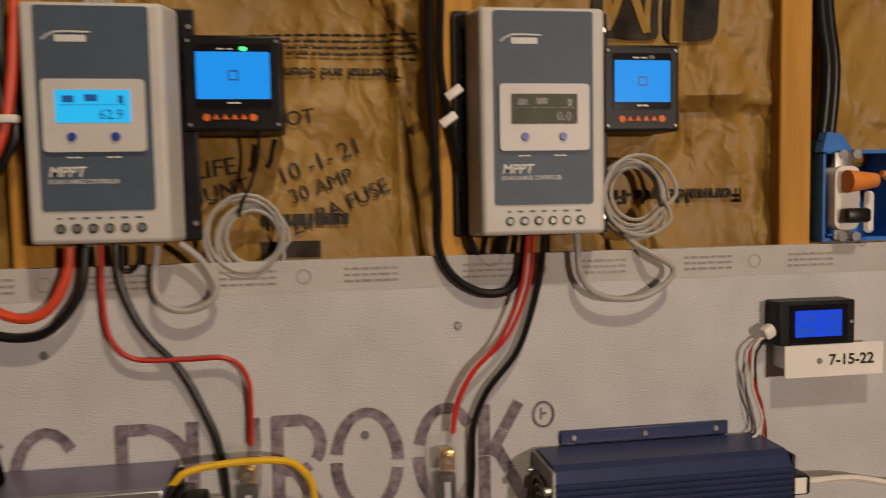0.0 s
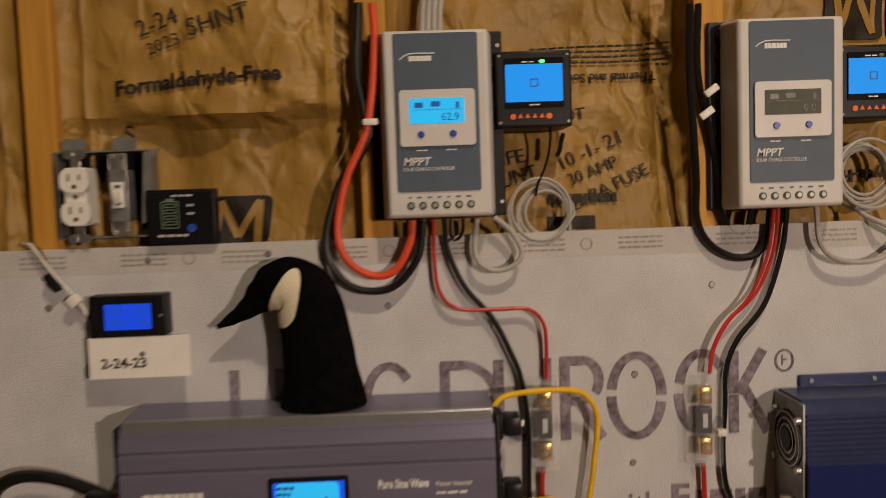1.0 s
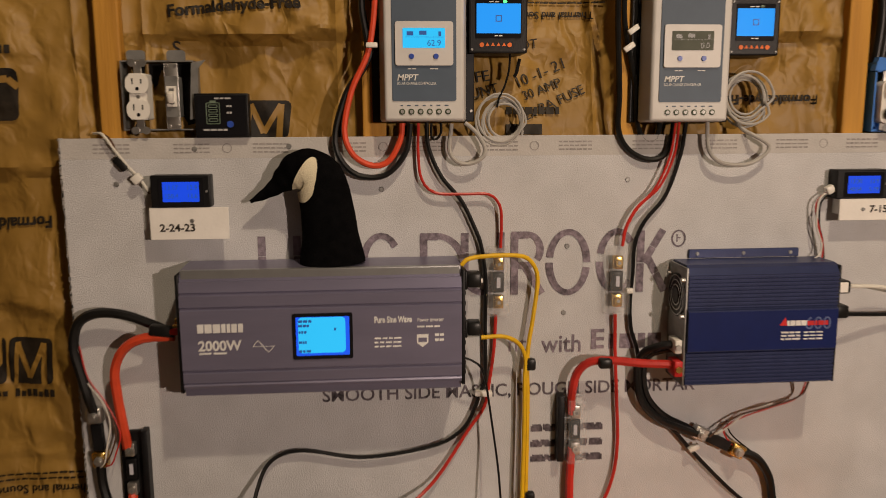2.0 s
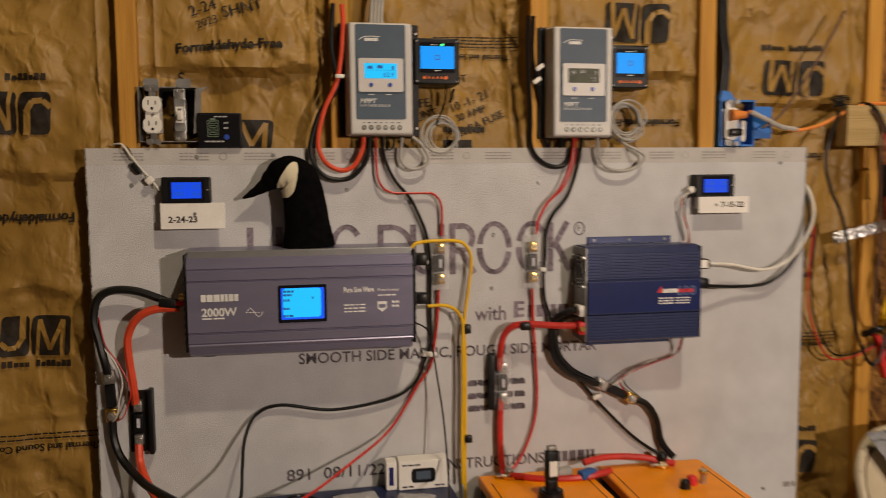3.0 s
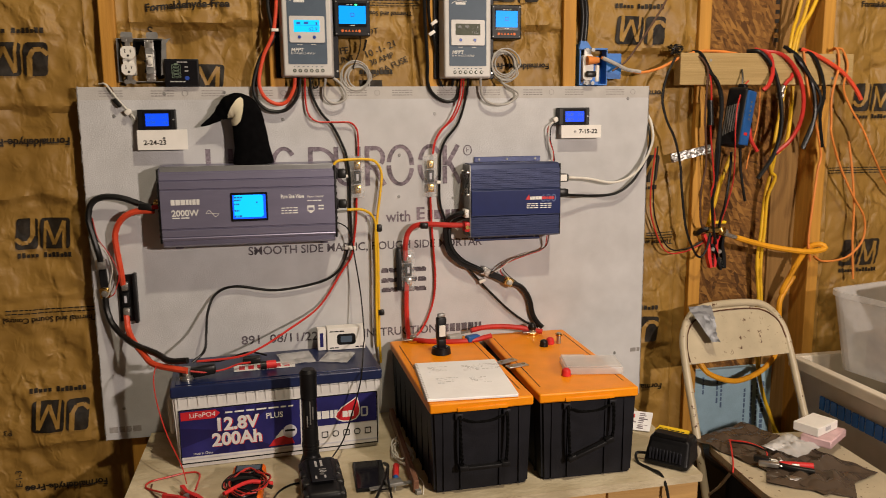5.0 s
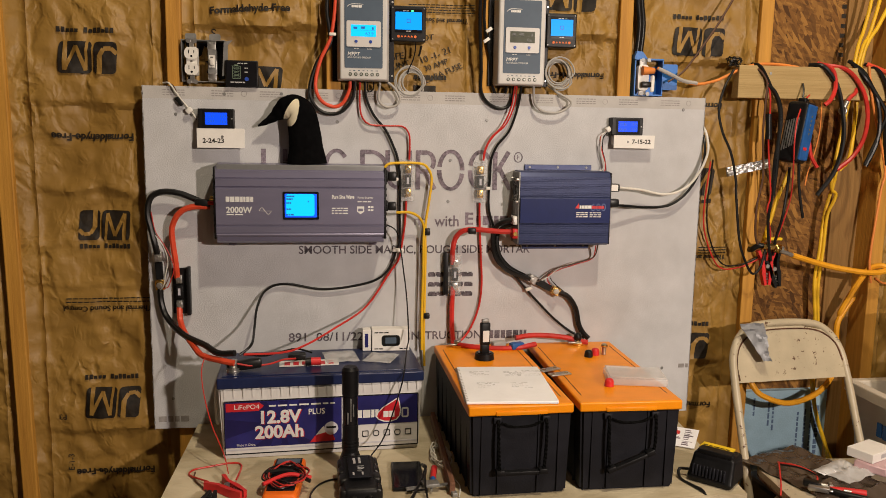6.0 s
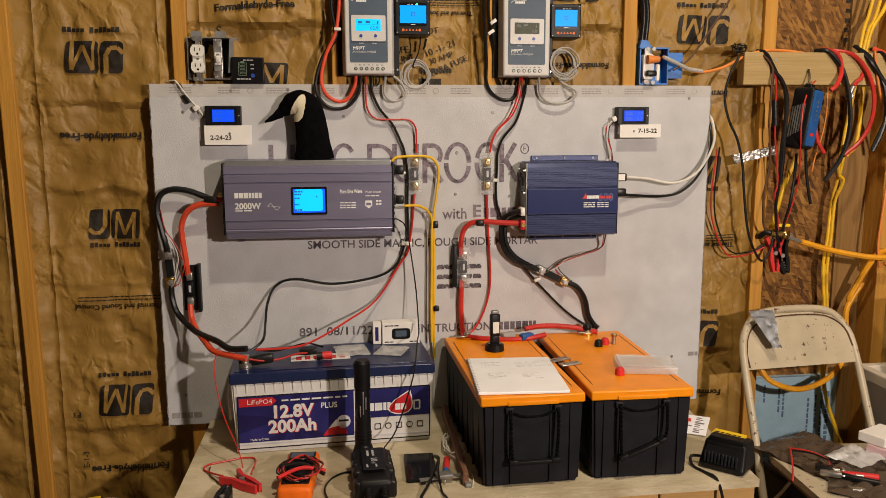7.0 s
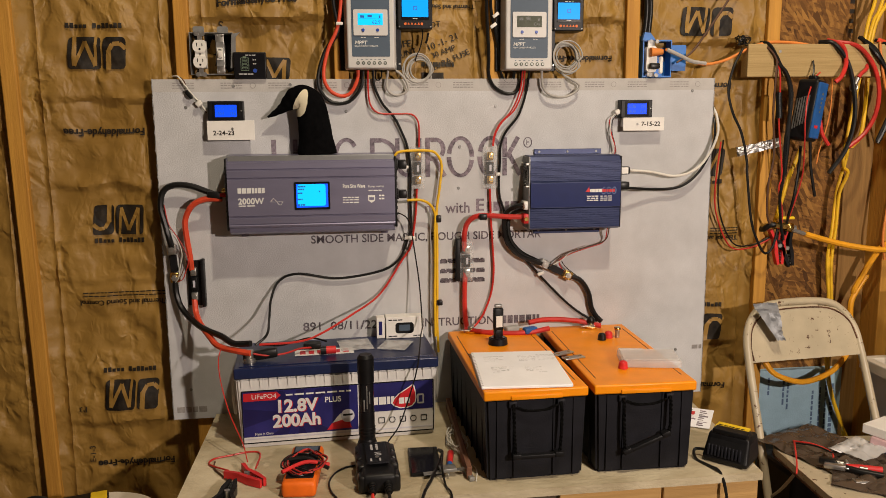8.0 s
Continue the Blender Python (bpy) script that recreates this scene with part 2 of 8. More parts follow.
M_TOOLOR = mat("orange_holster", (0.80, 0.150, 0.010), 0.5, 0, 0.08, 40)
M_TOOLYEL = mat("yellow_plate", (0.85, 0.58, 0.02), 0.45)
M_BLUEPL = mat("blue_plastic", (0.02, 0.10, 0.32), 0.4)
M_REDPL = mat("red_plastic", (0.62, 0.03, 0.03), 0.4)


# ---- shaping ----
WM = {}


def thing(name, loc=(0, 0, 0), rz=0.0, label="", category="", group="", kind="", rx=0.0, ry=0.0):
    ob = new(name)
    ob.empty_display_size = 0.03
    ob.matrix_basis = pose(*loc, rx, ry, rz)
    WM[ob] = ob.matrix_basis.copy()
    return tagged(ob, label, category, group, kind)


def part(name, bm, material, parent=None, label="", local=False, smooth=True, second=None):
    """One bmesh as one mesh object under parent; its points are in the world, or in the parent's own axes (local)."""
    me = bpy.data.meshes.new(name)
    if parent is not None and not local:
        bm.transform(WM[parent].inverted())
    bmesh.ops.recalc_face_normals(bm, faces=bm.faces)
    for f in bm.faces:
        f.smooth = smooth and len(f.verts) <= 4 and f.calc_area() < 2e-3
    for e in bm.edges:
        if len(e.link_faces) == 2 and e.calc_face_angle(0) > 0.7:
            e.smooth = False
    bm.to_mesh(me)
    bm.free()
    me.materials.append(material)
    if second:
        me.materials.append(second)
    ob = new(name, me)
    if parent is not None:
        ob.parent = parent
        WM[ob] = WM[parent]
    if label:
        ob["label"] = label
    return ob


def B():
    return bmesh.new()


def box(bm, x0, x1, y0, y1, z0, z1, bevel=0.0, seg=2, m=None):
    r = bmesh.ops.create_cube(bm, size=1.0)
    vs = r["verts"]
    for v in vs:
        v.co = Vector((x0 + (v.co.x + 0.5) * (x1 - x0), y0 + (v.co.y + 0.5) * (y1 - y0), z0 + (v.co.z + 0.5) * (z1 - z0)))
    if bevel:
        es = list({e for v in vs for e in v.link_edges})
        r = bmesh.ops.bevel(bm, geom=es, offset=bevel, segments=seg, profile=0.5, affect="EDGES")
        vs = list({v for f in r["faces"] for v in f.verts} | {v for v in vs if v.is_valid})
    if m is not None:
        bmesh.ops.transform(bm, matrix=m, verts=vs)
    return bm


def cyl(bm, c, axis, r, h, seg=20, r2=None, m=None):
    """Cylinder or cone whose base centre is c, along axis."""
    q = Vector((0, 0, 1)).rotation_difference(Vector(axis).normalized())
    mm = Matrix.Translation(Vector(c)) @ q.to_matrix().to_4x4() @ Matrix.Translation((0, 0, h / 2))
    if m is not None:
        mm = m @ mm
    bmesh.ops.create_cone(bm, cap_ends=True, segments=seg, radius1=r, radius2=r if r2 is None else r2, depth=h, matrix=mm)
    return bm


def ball(bm, c, r, sx=1, sy=1, sz=1, seg=14):
    bmesh.ops.create_uvsphere(bm, u_segments=seg, v_segments=seg // 2 + 1, radius=r,
                              matrix=Matrix.Translation(c) @ Matrix.Diagonal((sx, sy, sz, 1)))
    return bm


def outline_prism(bm, pts, y0, y1):
    """A flat outline of (x, z) points, made solid between two depths."""
    a = [bm.verts.new((x, y0, z)) for x, z in pts]
    b = [bm.verts.new((x, y1, z)) for x, z in pts]
    bm.faces.new(a)
    bm.faces.new(b[::-1])
    for i in range(len(a)):
        j = (i + 1) % len(a)
        bm.faces.new((a[i], b[i], b[j], a[j]))
    return bm


def rounded(x0, x1, z0, z1, r, n=5):
    pts = []
    for cx, cz, a in ((x1 - r, z1 - r, 0), (x0 + r, z1 - r, 90), (x0 + r, z0 + r, 180), (x1 - r, z0 + r, 270)):
        for i in range(n + 1):
            t = radians(a + 90 * i / n)
            pts.append((cx + r * math.cos(t), cz + r * math.sin(t)))
    return pts


def plate(bm, x0, x1, z0, z1, y0, y1, r=0.004, n=4):
    return outline_prism(bm, rounded(x0, x1, z0, z1, r, n), y0, y1)


def ring_plate(bm, x0, x1, z0, z1, w, y0, y1, r):
    """A hollow rounded frame, w wide, solid between two depths."""
    o, i = rounded(x0, x1, z0, z1, r), rounded(x0 + w, x1 - w, z0 + w, z1 - w, max(r - w, 0.001))
    loops = [[bm.verts.new((x, y, z)) for x, z in pts] for pts, y in ((o, y0), (i, y0), (i, y1), (o, y1))]
    n = len(o)
    for k in range(4):
        a, b = loops[k], loops[(k + 1) % 4]
        for j in range(n):
            bm.faces.new((a[j], a[(j + 1) % n], b[(j + 1) % n], b[j]))
    return bm


def spline(pts, step=0.008):
    """Points along a smooth curve through pts."""
    p = [Vector(q) for q in pts]
    if len(p) == 2:
        p.insert(1, (p[0] + p[1]) / 2)
    p = [2 * p[0] - p[1]] + p + [2 * p[-1] - p[-2]]
    out = []
    for i in range(1, len(p) - 2):
        a, b, c, d = p[i - 1:i + 3]
        n = max(2, int((c - b).length / step))
        for k in range(n):
            t = k / n
            out.append(0.5 * (2 * b + (c - a) * t + (2 * a - 5 * b + 4 * c - d) * t * t + (3 * b - a - 3 * c + d) * t ** 3))
    out.append(p[-2])
    return out


def tube(bm, pts, r, seg=8, step=0.008, radii=None, squash=1.0):
    path = spline(pts, step)
    n = len(path)
    rad = [r] * n
    if radii:
        k = len(radii) - 1
        cum = [0.0]
        for a, b in zip(path, path[1:]):
            cum.append(cum[-1] + (b - a).length)
        marks = [min(range(n), key=lambda i: (path[i] - Vector(q)).length) for q in pts]
        for i in range(n):
            for s in range(k):
                if marks[s] <= i <= marks[s + 1]:
                    f = (i - marks[s]) / max(1, marks[s + 1] - marks[s])
                    f = f * f * (3 - 2 * f)
                    rad[i] = radii[s] * (1 - f) + radii[s + 1] * f
    up = None
    rings = []
    for i, c in enumerate(path):
        d = (path[min(i + 1, n - 1)] - path[max(i - 1, 0)]).normalized()
        if up is None:
            up = Vector((0, 1, 0)) if abs(d.y) < 0.9 else Vector((1, 0, 0))
        up = (up - d * up.dot(d)).normalized()
        side = d.cross(up)
        rings.append([bm.verts.new(c + rad[i] * (math.cos(a) * up * squash + math.sin(a) * side))
                      for a in (2 * math.pi * j / seg for j in range(seg))])
    for a, b in zip(rings, rings[1:]):
        for j in range(seg):
            bm.faces.new((a[j], a[(j + 1) % seg], b[(j + 1) % seg], b[j]))
    bm.faces.new(rings[0][::-1])
    bm.faces.new(rings[-1])
    return bm


def letters(body, size, x, z, y, align="LEFT", turn=0.0, bold=0.0, wide=1.0, shear=0.0):
    """A bmesh of flat lettering that faces the room (towards -y), its baseline at (x, z)."""
    c = bpy.data.curves.new("lettering", "FONT")
    c.body, c.size, c.align_x, c.extrude, c.offset, c.shear = body, size, align, 0.0002, bold, shear
    c.resolution_u = 3
    ob = bpy.data.objects.new("lettering", c)
    scene.collection.objects.link(ob)
    me = bpy.data.meshes.new_from_object(ob.evaluated_get(bpy.context.evaluated_depsgraph_get()))
    bpy.data.objects.remove(ob)
    bm = bmesh.new()
    bm.from_mesh(me)
    bpy.data.meshes.remove(me)
    bm.transform(Matrix.Translation((x, y, z)) @ pose(0, 0, 0, 0, turn) @ pose(0, 0, 0, 90) @ Matrix.Diagonal((wide, 1, 1, 1)))
    return bm


def letters_in(body, x0, x1, z, h, y):
    """Flat lettering stretched to lie between x0 and x1, h high, its foot at z."""
    bm = letters(body, 0.03, 0, 0, 0, bold=0.0004)
    xs, zs = [v.co.x for v in bm.verts], [v.co.z for v in bm.verts]
    a, b, c, d = min(xs), max(xs), min(zs), max(zs)
    for v in bm.verts:
        v.co = Vector((x0 + (v.co.x - a) / (b - a) * (x1 - x0), y + v.co.y, z + (v.co.z - c) / (d - c) * h))
    return bm


def bars(bm, x0, x1, z, h, y, n=6, seed=1, gap=0.25):
    """A line of unreadable writing: short plain bars."""
    rnd = random.Random(seed)
    ws = [rnd.uniform(0.6, 1.6) for _ in range(n)]
    k = (x1 - x0) / (sum(ws) + gap * (n - 1))
    x = x0
    for w in ws:
        box(bm, x, x + w * k, y - 0.0003, y, z, z + h)
        x += (w + gap) * k
    return bm


def screw(parent, x, y, z, r=0.004, material=None, local=False):
    bm = cyl(B(), (x, y, z), (0, -1, 0), r, 0.002, 12, r * 0.75)
    box(bm, x - r * 0.75, x + r * 0.75, y - 0.0024, y - 0.0018, z - r * 0.13, z + r * 0.13)
    return part("screw", bm, material or M_STEEL, parent, local=local)


# ---- the room ----
X0, X1, Y0, H = -3.4, 5.2, -7.0, 4.40


def wall(name, x0, x1, y0, y1, z0, z1, m):
    ob = part(name, box(B(), x0, x1, y0, y1, z0, z1), m, smooth=False)
    return tagged(ob, kind="structure")


# floor, ceiling and the three far walls are unseen, darkened to cut bounced light
tagged(wall("floor", X0, X1, Y0, 0.12, -0.1, 0, M_FLOOR), "plain worn wooden floor of the shed", "floor")
tagged(wall("ceiling", X0, X1, Y0, 0.12, H, H + 0.1, M_DARKWOOD), "plain unseen ceiling, darkened to cut bounced light", "ceiling")
tagged(wall("wall_north", X0, X1, 0.102, 0.12, 0, H, M_OSB), "reddish strand board sheathing behind the studs", "wall")
wall("wall_south", X0, X1, Y0 - 0.1, Y0, -0.1, H + 0.1, M_FLOOR)
wall("wall_west", X0 - 0.1, X0, Y0 - 0.1, 0.12, -0.1, H + 0.1, M_DARKWOOD)
wall("wall_east", X1, X1 + 0.1, Y0 - 0.1, 0.12, -0.1, H + 0.1, M_DARKWOOD)

STUDS = [-1.57, -1.163, -0.756, -0.35, 0.06, 0.466, 0.884, 1.268, 1.682, 2.09, 2.497, 2.903]
for sx in STUDS:
    bm = box(B(), sx, sx + 0.038, 0.013, 0.1015, 0.0, H - 0.001, 0.003)
    if abs(sx + 0.35) < 0.01:       # this one leans a little
        for v in bm.verts:
            v.co.x -= 0.004 + 0.014 * (v.co.z - 0.25)
    st = part("wall_stud", bm, M_STUD, smooth=False)
    tagged(st, "orange-brown pine wall stud with a rounded edge", "stud", "studs of the wall", "structure")


def facet(u, v, seed):
    """Heights between -1 and 1 on a net of triangles, flat within each: creased paper."""
    k = (u + v) * 0.366
    i, j = math.floor(u + k), math.floor(v + k)
    fx, fy = u + k - i, v + k - j
    near = ((0, 0, 1 - fx), (1, 0, fx - fy), (1, 1, fy)) if fx > fy else ((0, 0, 1 - fy), (0, 1, fy - fx), (1, 1, fx))
    return sum(w * (2 * ((math.sin((i + a) * 12.9898 + (j + b) * 78.233 + seed * 3.7) * 43758.5453) % 1.0) - 1) for a, b, w in near)


# where the paper of a bay (by its edge) bellies out over the fold below: height of the fold, how far it stands out
BELLIES = {0.0985: ((1.532, 0.030), (0.95, 0.010)),  0.9225: ((1.532, 0.024),), 1.3065: ((1.470, 0.020), (0.93, 0.012), (0.60, 0.012)),
           -0.3115: ((1.330, 0.014), (1.105, 0.012), (0.85, 0.010), (0.45, 0.014)), -0.7175: ((1.25, 0.012), (0.7, 0.012))}


def paper_depth(x, z, xa, xb):
    """Depth of the crumpled paper facing between two studs."""
    u = min(1.0, max(0.0, (x - xa) / (xb - xa)))
    wx = x + 0.022 * noise.noise(Vector((x * 9, xa, z * 9)))
    wz = z + 0.022 * noise.noise(Vector((x * 9, xa + 7, z * 9)))
    loose = math.sin(math.pi * u) ** 0.5
    d = 0.040 + 0.005 * loose
    d += 0.0165 * facet(wx * 8.5, wz * 6.0, xa) * loose
    d += 0.0085 * facet(wx * 17 + wz * 3, wz * 14, xa + 2) * (0.35 + 0.65 * loose)
    d += 0.0026 * facet(wx * 40, wz * 38 - wx * 9, xa + 5)
    for e in (0.085, 0.90):
        d -= 0.0055 * math.exp(-((u - e) / 0.010) ** 2)
    if u < 0.03 or u > 0.97:
        d -= 0.010 * (1 - min(u, 1 - u) / 0.03)
    for fold, out in BELLIES.get(round(xa, 4), ()):
        rise = z - fold - 0.014 * noise.noise(Vector((x * 11, fold, 3.3)))
        if rise > 0:
            k = min(1.0, rise / 0.016)
            d -= out * k * k * (3 - 2 * k) * math.exp(-rise / 0.13) * loose ** 0.7
    if abs(xa - 0.5045) < 0.01:     # this sheet leans back towards its top
        d += (min(1.62, max(1.36, z)) - 1.46) * 0.27 * loose ** 0.5
    return min(max(d, 0.0105), 0.092)


def paper_bay(xa, xb, z0=0.0, z1=2.55):
    nx, nz = int((xb - xa) / 0.0075), int((z1 - z0) / 0.0085)
    bm = B()
    g = []
    for k in range(nz + 1):
        z = z0 + (z1 - z0) * k / nz
        row = [bm.verts.new((x, paper_depth(x, z, xa, xb), z)) for x in (xa + (xb - xa) * i / nx for i in range(nx + 1))]
        lean = 0.004 + 0.014 * (z - 0.25)
        if abs(xa + 0.3115) < 0.01:
            row[0].co.x -= lean + 0.001     # follows the leaning stud
        if abs(xb + 0.3505) < 0.01:
            for q in row[-4:]:
                q.co.x -= lean + 0.001
        g.append(row)
    for k in range(nz):
        for i in range(nx):
            bm.faces.new((g[k][i], g[k][i + 1], g[k + 1][i + 1], g[k + 1][i]))
    ob = part("insulation_batt", bm, M_KRAFT)
    WM[ob] = Matrix()
    return tagged(ob, "crumpled brown kraft paper facing of insulation with dark print", "insulation", "batts between the studs", "structure")


BAYS = {}
for a, b in zip(STUDS, STUDS[1:]):
    if abs(a - 1.682) > 0.01:
        BAYS[round(a, 3)] = (paper_bay(a + 0.0385, b - 0.0005), a + 0.0385, b - 0.0005)


def on_paper(bm, key, name, material, label="", lift=0.0040):
    """Lays a flat print on the crumpled paper of a bay."""
    batt, xa, xb = BAYS[key]
    bmesh.ops.triangulate(bm, faces=bm.faces)
    for _ in range(4):
        es = [e for e in bm.edges if e.calc_length() > 0.009]
        if not es:
            break
        bmesh.ops.subdivide_edges(bm, edges=es, cuts=1, use_grid_fill=False)
        bmesh.ops.triangulate(bm, faces=[f for f in bm.faces if len(f.verts) > 3])
    for v in bm.verts:
        v.co.y += paper_depth(min(max(v.co.x, xa), xb), v.co.z, xa, xb) - lift
    return part(name, bm, material, batt, label)


def arc(bm, x, z, rise, half, up=1):
    """Bends a print along a shallow arc about (x, z)."""
    for v in bm.verts:
        v.co.z += up * rise * (1 - ((v.co.x - x) / half) ** 2)
    return bm


def logo(key, x, z, w, h, flip):
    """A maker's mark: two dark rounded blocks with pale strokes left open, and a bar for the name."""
    bm = B()
    s = -1 if flip else 1

    def block(x0, x1):
        pts = rounded(x0 * w, x1 * w, -0.5 * h, 0.5 * h, 0.07 * w, 3)
        bm.faces.new([bm.verts.new((x + s * (px + 0.10 * pz), 0, z + s * pz)) for px, pz in pts])

    def line(b2, pts, wd):
        for (ax, az), (bx, bz) in zip(pts, pts[1:]):
            a, b = Vector((ax * w, 0, az * h)), Vector((bx * w, 0, bz * h))
            n = (b - a).normalized().cross(Vector((0, 1, 0))) * wd * w / 2
            b2.faces.new([b2.verts.new((x + s * (v.x + 0.10 * v.z), 0, z + s * v.z)) for v in (a + n, a - n, b - n, b + n)])
    block(-0.50, -0.11)
    block(-0.07, 0.50)
    b2 = B()
    line(b2, [(-0.21, 0.52), (-0.21, -0.08)], 0.09)
    line(b2, [(-0.20, -0.02), (-0.28, -0.28), (-0.40, -0.30), (-0.50, -0.14)], 0.075)
    b3 = B()
    line(b3, [(0.01, -0.52), (0.03, 0.40)], 0.05)
    line(b3, [(0.03, 0.40), (0.20, -0.36), (0.38, 0.40)], 0.065)
    line(b3, [(0.38, 0.40), (0.39, -0.52)], 0.075)
    on_paper(b2, key, "pale_stroke", M_KRAFT, "", 0.0052)
    on_paper(b3, key, "pale_stroke", M_KRAFT, "", 0.0052)
    on_paper(bm, key, "maker_mark", M_INK)
    bm = B()
    zz = z - s * (0.5 * h + 0.022)
    rnd = random.Random(3)
    xx = -0.5 * w
    for k in range(13):
        ww = w / 13 * 0.74
        if k != 5:
            hh = 0.013 if k in (0, 6) or rnd.random() < 0.3 else 0.009
            box(bm, x + xx, x + xx + ww, -0.0001, 0.0001, zz, zz + hh if not flip else zz + hh)
        xx += w / 13
    on_paper(bm, key, "name_bar", M_INK)


def print_words(key, body, size, x, z, flip=False, bold=0.0, rise=0.0, half=0.12, material=None, turn=0.0):
    bm = letters(body, size, x, z, 0, "CENTER", (180 if flip else 0) + turn, bold)
    if rise:
        arc(bm, x, z, rise, half, -1 if flip else 1)
    on_paper(bm, key, "lettering", material or M_INK)


A0, A1, A2, A3, A4, A6, A7 = -0.35, 0.06, 0.466, 0.884, 1.268, 2.09, 2.497
logo(A0, -0.138, 1.452, 0.142, 0.080, True)
logo(A0, -0.117, 1.019, 0.130, 0.080, False)
logo(A0, -0.114, 0.535, 0.140, 0.085, True)
print_words(A0, "Formaldehyde-Free", 0.026, -0.135, 1.262, True, 0.0008, 0.004)
print_words(A0, "Formaldehyde-Free", 0.026, -0.116, 0.345, True, 0.0008, 0.004)
print_words(A0, "Thermal and Sound Control", 0.020, -0.118, 0.802, True, 0.0003)
for i in range(2):
    bm = bars(B(), -0.222, -0.006, 0.812 + 0.009 * i, 0.003, 0, 16, 5 + i)
    on_paper(bm, A0, "small_print", M_INK)
print_words(A1, "Formaldehyde-Free", 0.026, 0.272, 1.574, False, 0.0008, 0.006, turn=-4)
logo(A1, 0.282, 1.412, 0.135, 0.060, False)
print_words(A2, "Thermal and Sound Control", 0.017, 0.755, 1.586, True, 0.0003)
for i in range(4):
    on_paper(bars(B(), 0.69, 0.87, 1.600 + 0.007 * i, 0.0025, 0, 14, 15 + i), A2, "small_print", M_INK)
on_paper(bars(B(), 0.70, 0.79, 1.418, 0.012, 0, 8, 9), A2, "name_bar", M_INK)
on_paper(box(B(), 0.70, 0.76, -0.0001, 0.0001, 1.385, 1.402), A2, "maker_mark", M_INK)
logo(A3, 1.13, 1.655, 0.15, 0.085, True)
print_words(A3, "Formaldehyde-Free", 0.022, 1.15, 1.448, True, 0.0006)
logo(A4, 1.507, 1.541, 0.150, 0.079, True)
print_words(A4, "Formaldehyde-Free", 0.024, 1.503, 1.373, True, 0.0006)
logo(A4, 1.513, 1.146, 0.140, 0.080, False)
logo(A4, 1.5225, 0.655, 0.145, 0.080, True)
print_words(A4, "Formaldehyde-Free", 0.026, 1.516, 0.478, True, 0.0006)
print_words(A4, "Thermal and Sound Control", 0.020, 1.520, 0.931, True, 0.0003)
for i in range(3):
    on_paper(bars(B(), 1.545, 1.632, 0.937 + 0.008 * i, 0.003, 0, 9, 45 + i), A4, "small_print", M_INK)
for z in (1.35, 0.86):
    logo(A6, 2.30, z, 0.14, 0.085, False)
for i in range(3):
    on_paper(bars(B(), 2.16, 2.42, 1.115 + 0.008 * i, 0.003, 0, 16, 25 + i), A6, "small_print", M_INK)
print_words(A6, "Formaldehyde-Free", 0.024, 2.32, 1.62, False, 0.0006)
nb = bpy.data.objects["wall_north"]
WM[nb] = Matrix()
bm = B()
for k in range(9):
    bars(bm, 1.985, 2.05, 1.52 + 0.028 * k, 0.012, 0.1018, 3, 90 + k)
part("board_stamp", bm, M_INK, nb)
part("sheathing_strip", box(B(), 2.000, 2.0895, 0.092, 0.1015, 0.0, 2.6, 0.001), M_BROWNPLY, nb, "smooth brown board beside the strand board", smooth=False)
# notes in felt pen
for body, size, x, z, turn in (("LIFE", 0.026, 0.655, 1.470, -8), ("SHUNT", 0.022, 0.655, 1.446, -14), ("10 -1- 21", 0.026, 0.765, 1.478, -22), ("30 AMP", 0.022, 0.765, 1.452, -20),
                               ("2x BA FUSE", 0.023, 0.785, 1.430, -24), ("NOT", 0.022, 0.735, 1.524, -8)):
    print_words(A2, body, size, x, z, False, 0, 0, 1, M_PEN, turn)
for body, size, x, z, turn in (("2-24", 0.03, 0.225, 1.650, -20), ("2023", 0.022, 0.232, 1.625, -20), ("SHNT", 0.032, 0.30, 1.650, -14)):
    print_words(A1, body, size, x, z, False, 0, 0, 1, M_PEN, turn)
print_words(A1, "S", 0.03, 0.175, 1.535, True, 0, 0, 1, M_PEN)
print_words(A0, "P3", 0.022, -0.245, 0.505, True, 0, 0, 1, M_PEN)
print_words(A0, "E-1-3", 0.022, -0.225, 0.365, True, 0, 0, 1, M_PEN, 90)

# ---- cement board ----
BZ0, BZ1 = 0.466, 1.384
board = thing("cement_board", (0.762, 0, BZ0), label="grey cement board sheet with purple printed markings, screwed to the studs", category="board")
bm = box(B(), 0, 1.524, 0.0, 0.0125, BZ0, BZ1)
part("sheet", bm, M_CEMENT, board, smooth=False)
rnd = random.Random(4)
bm, bm2 = B(), B()
for i in range(150):
    z = BZ0 + (BZ1 - BZ0) * (i + rnd.random()) / 150
    s, w = rnd.uniform(0.0003, 0.0018), rnd.uniform(0.004, 0.010)
    box(bm, -s, 0.001, -0.0012, 0.012, z - w / 2, z + w / 2)
    box(bm2, 1.523, 1.524 + s * 0.6, -0.0012, 0.012, z - w / 2, z + w / 2)
part("frayed_edge", bm, M_EDGE, board)
part("frayed_edge", bm2, M_EDGE, board)
for x, z in ((0.081, 1.313), (0.204, 1.367), (0.35, 1.370), (0.494, 1.300), (0.898, 1.311), (0.799, 1.202), (0.795, 1.089), (1.44, 0.60), (1.46, 1.35), (0.05, 0.55)):
    screw(board, x, 0.0, z, 0.0045, M_DULL)
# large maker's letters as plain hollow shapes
WL = 0.0125


LAYER = [0.0006]


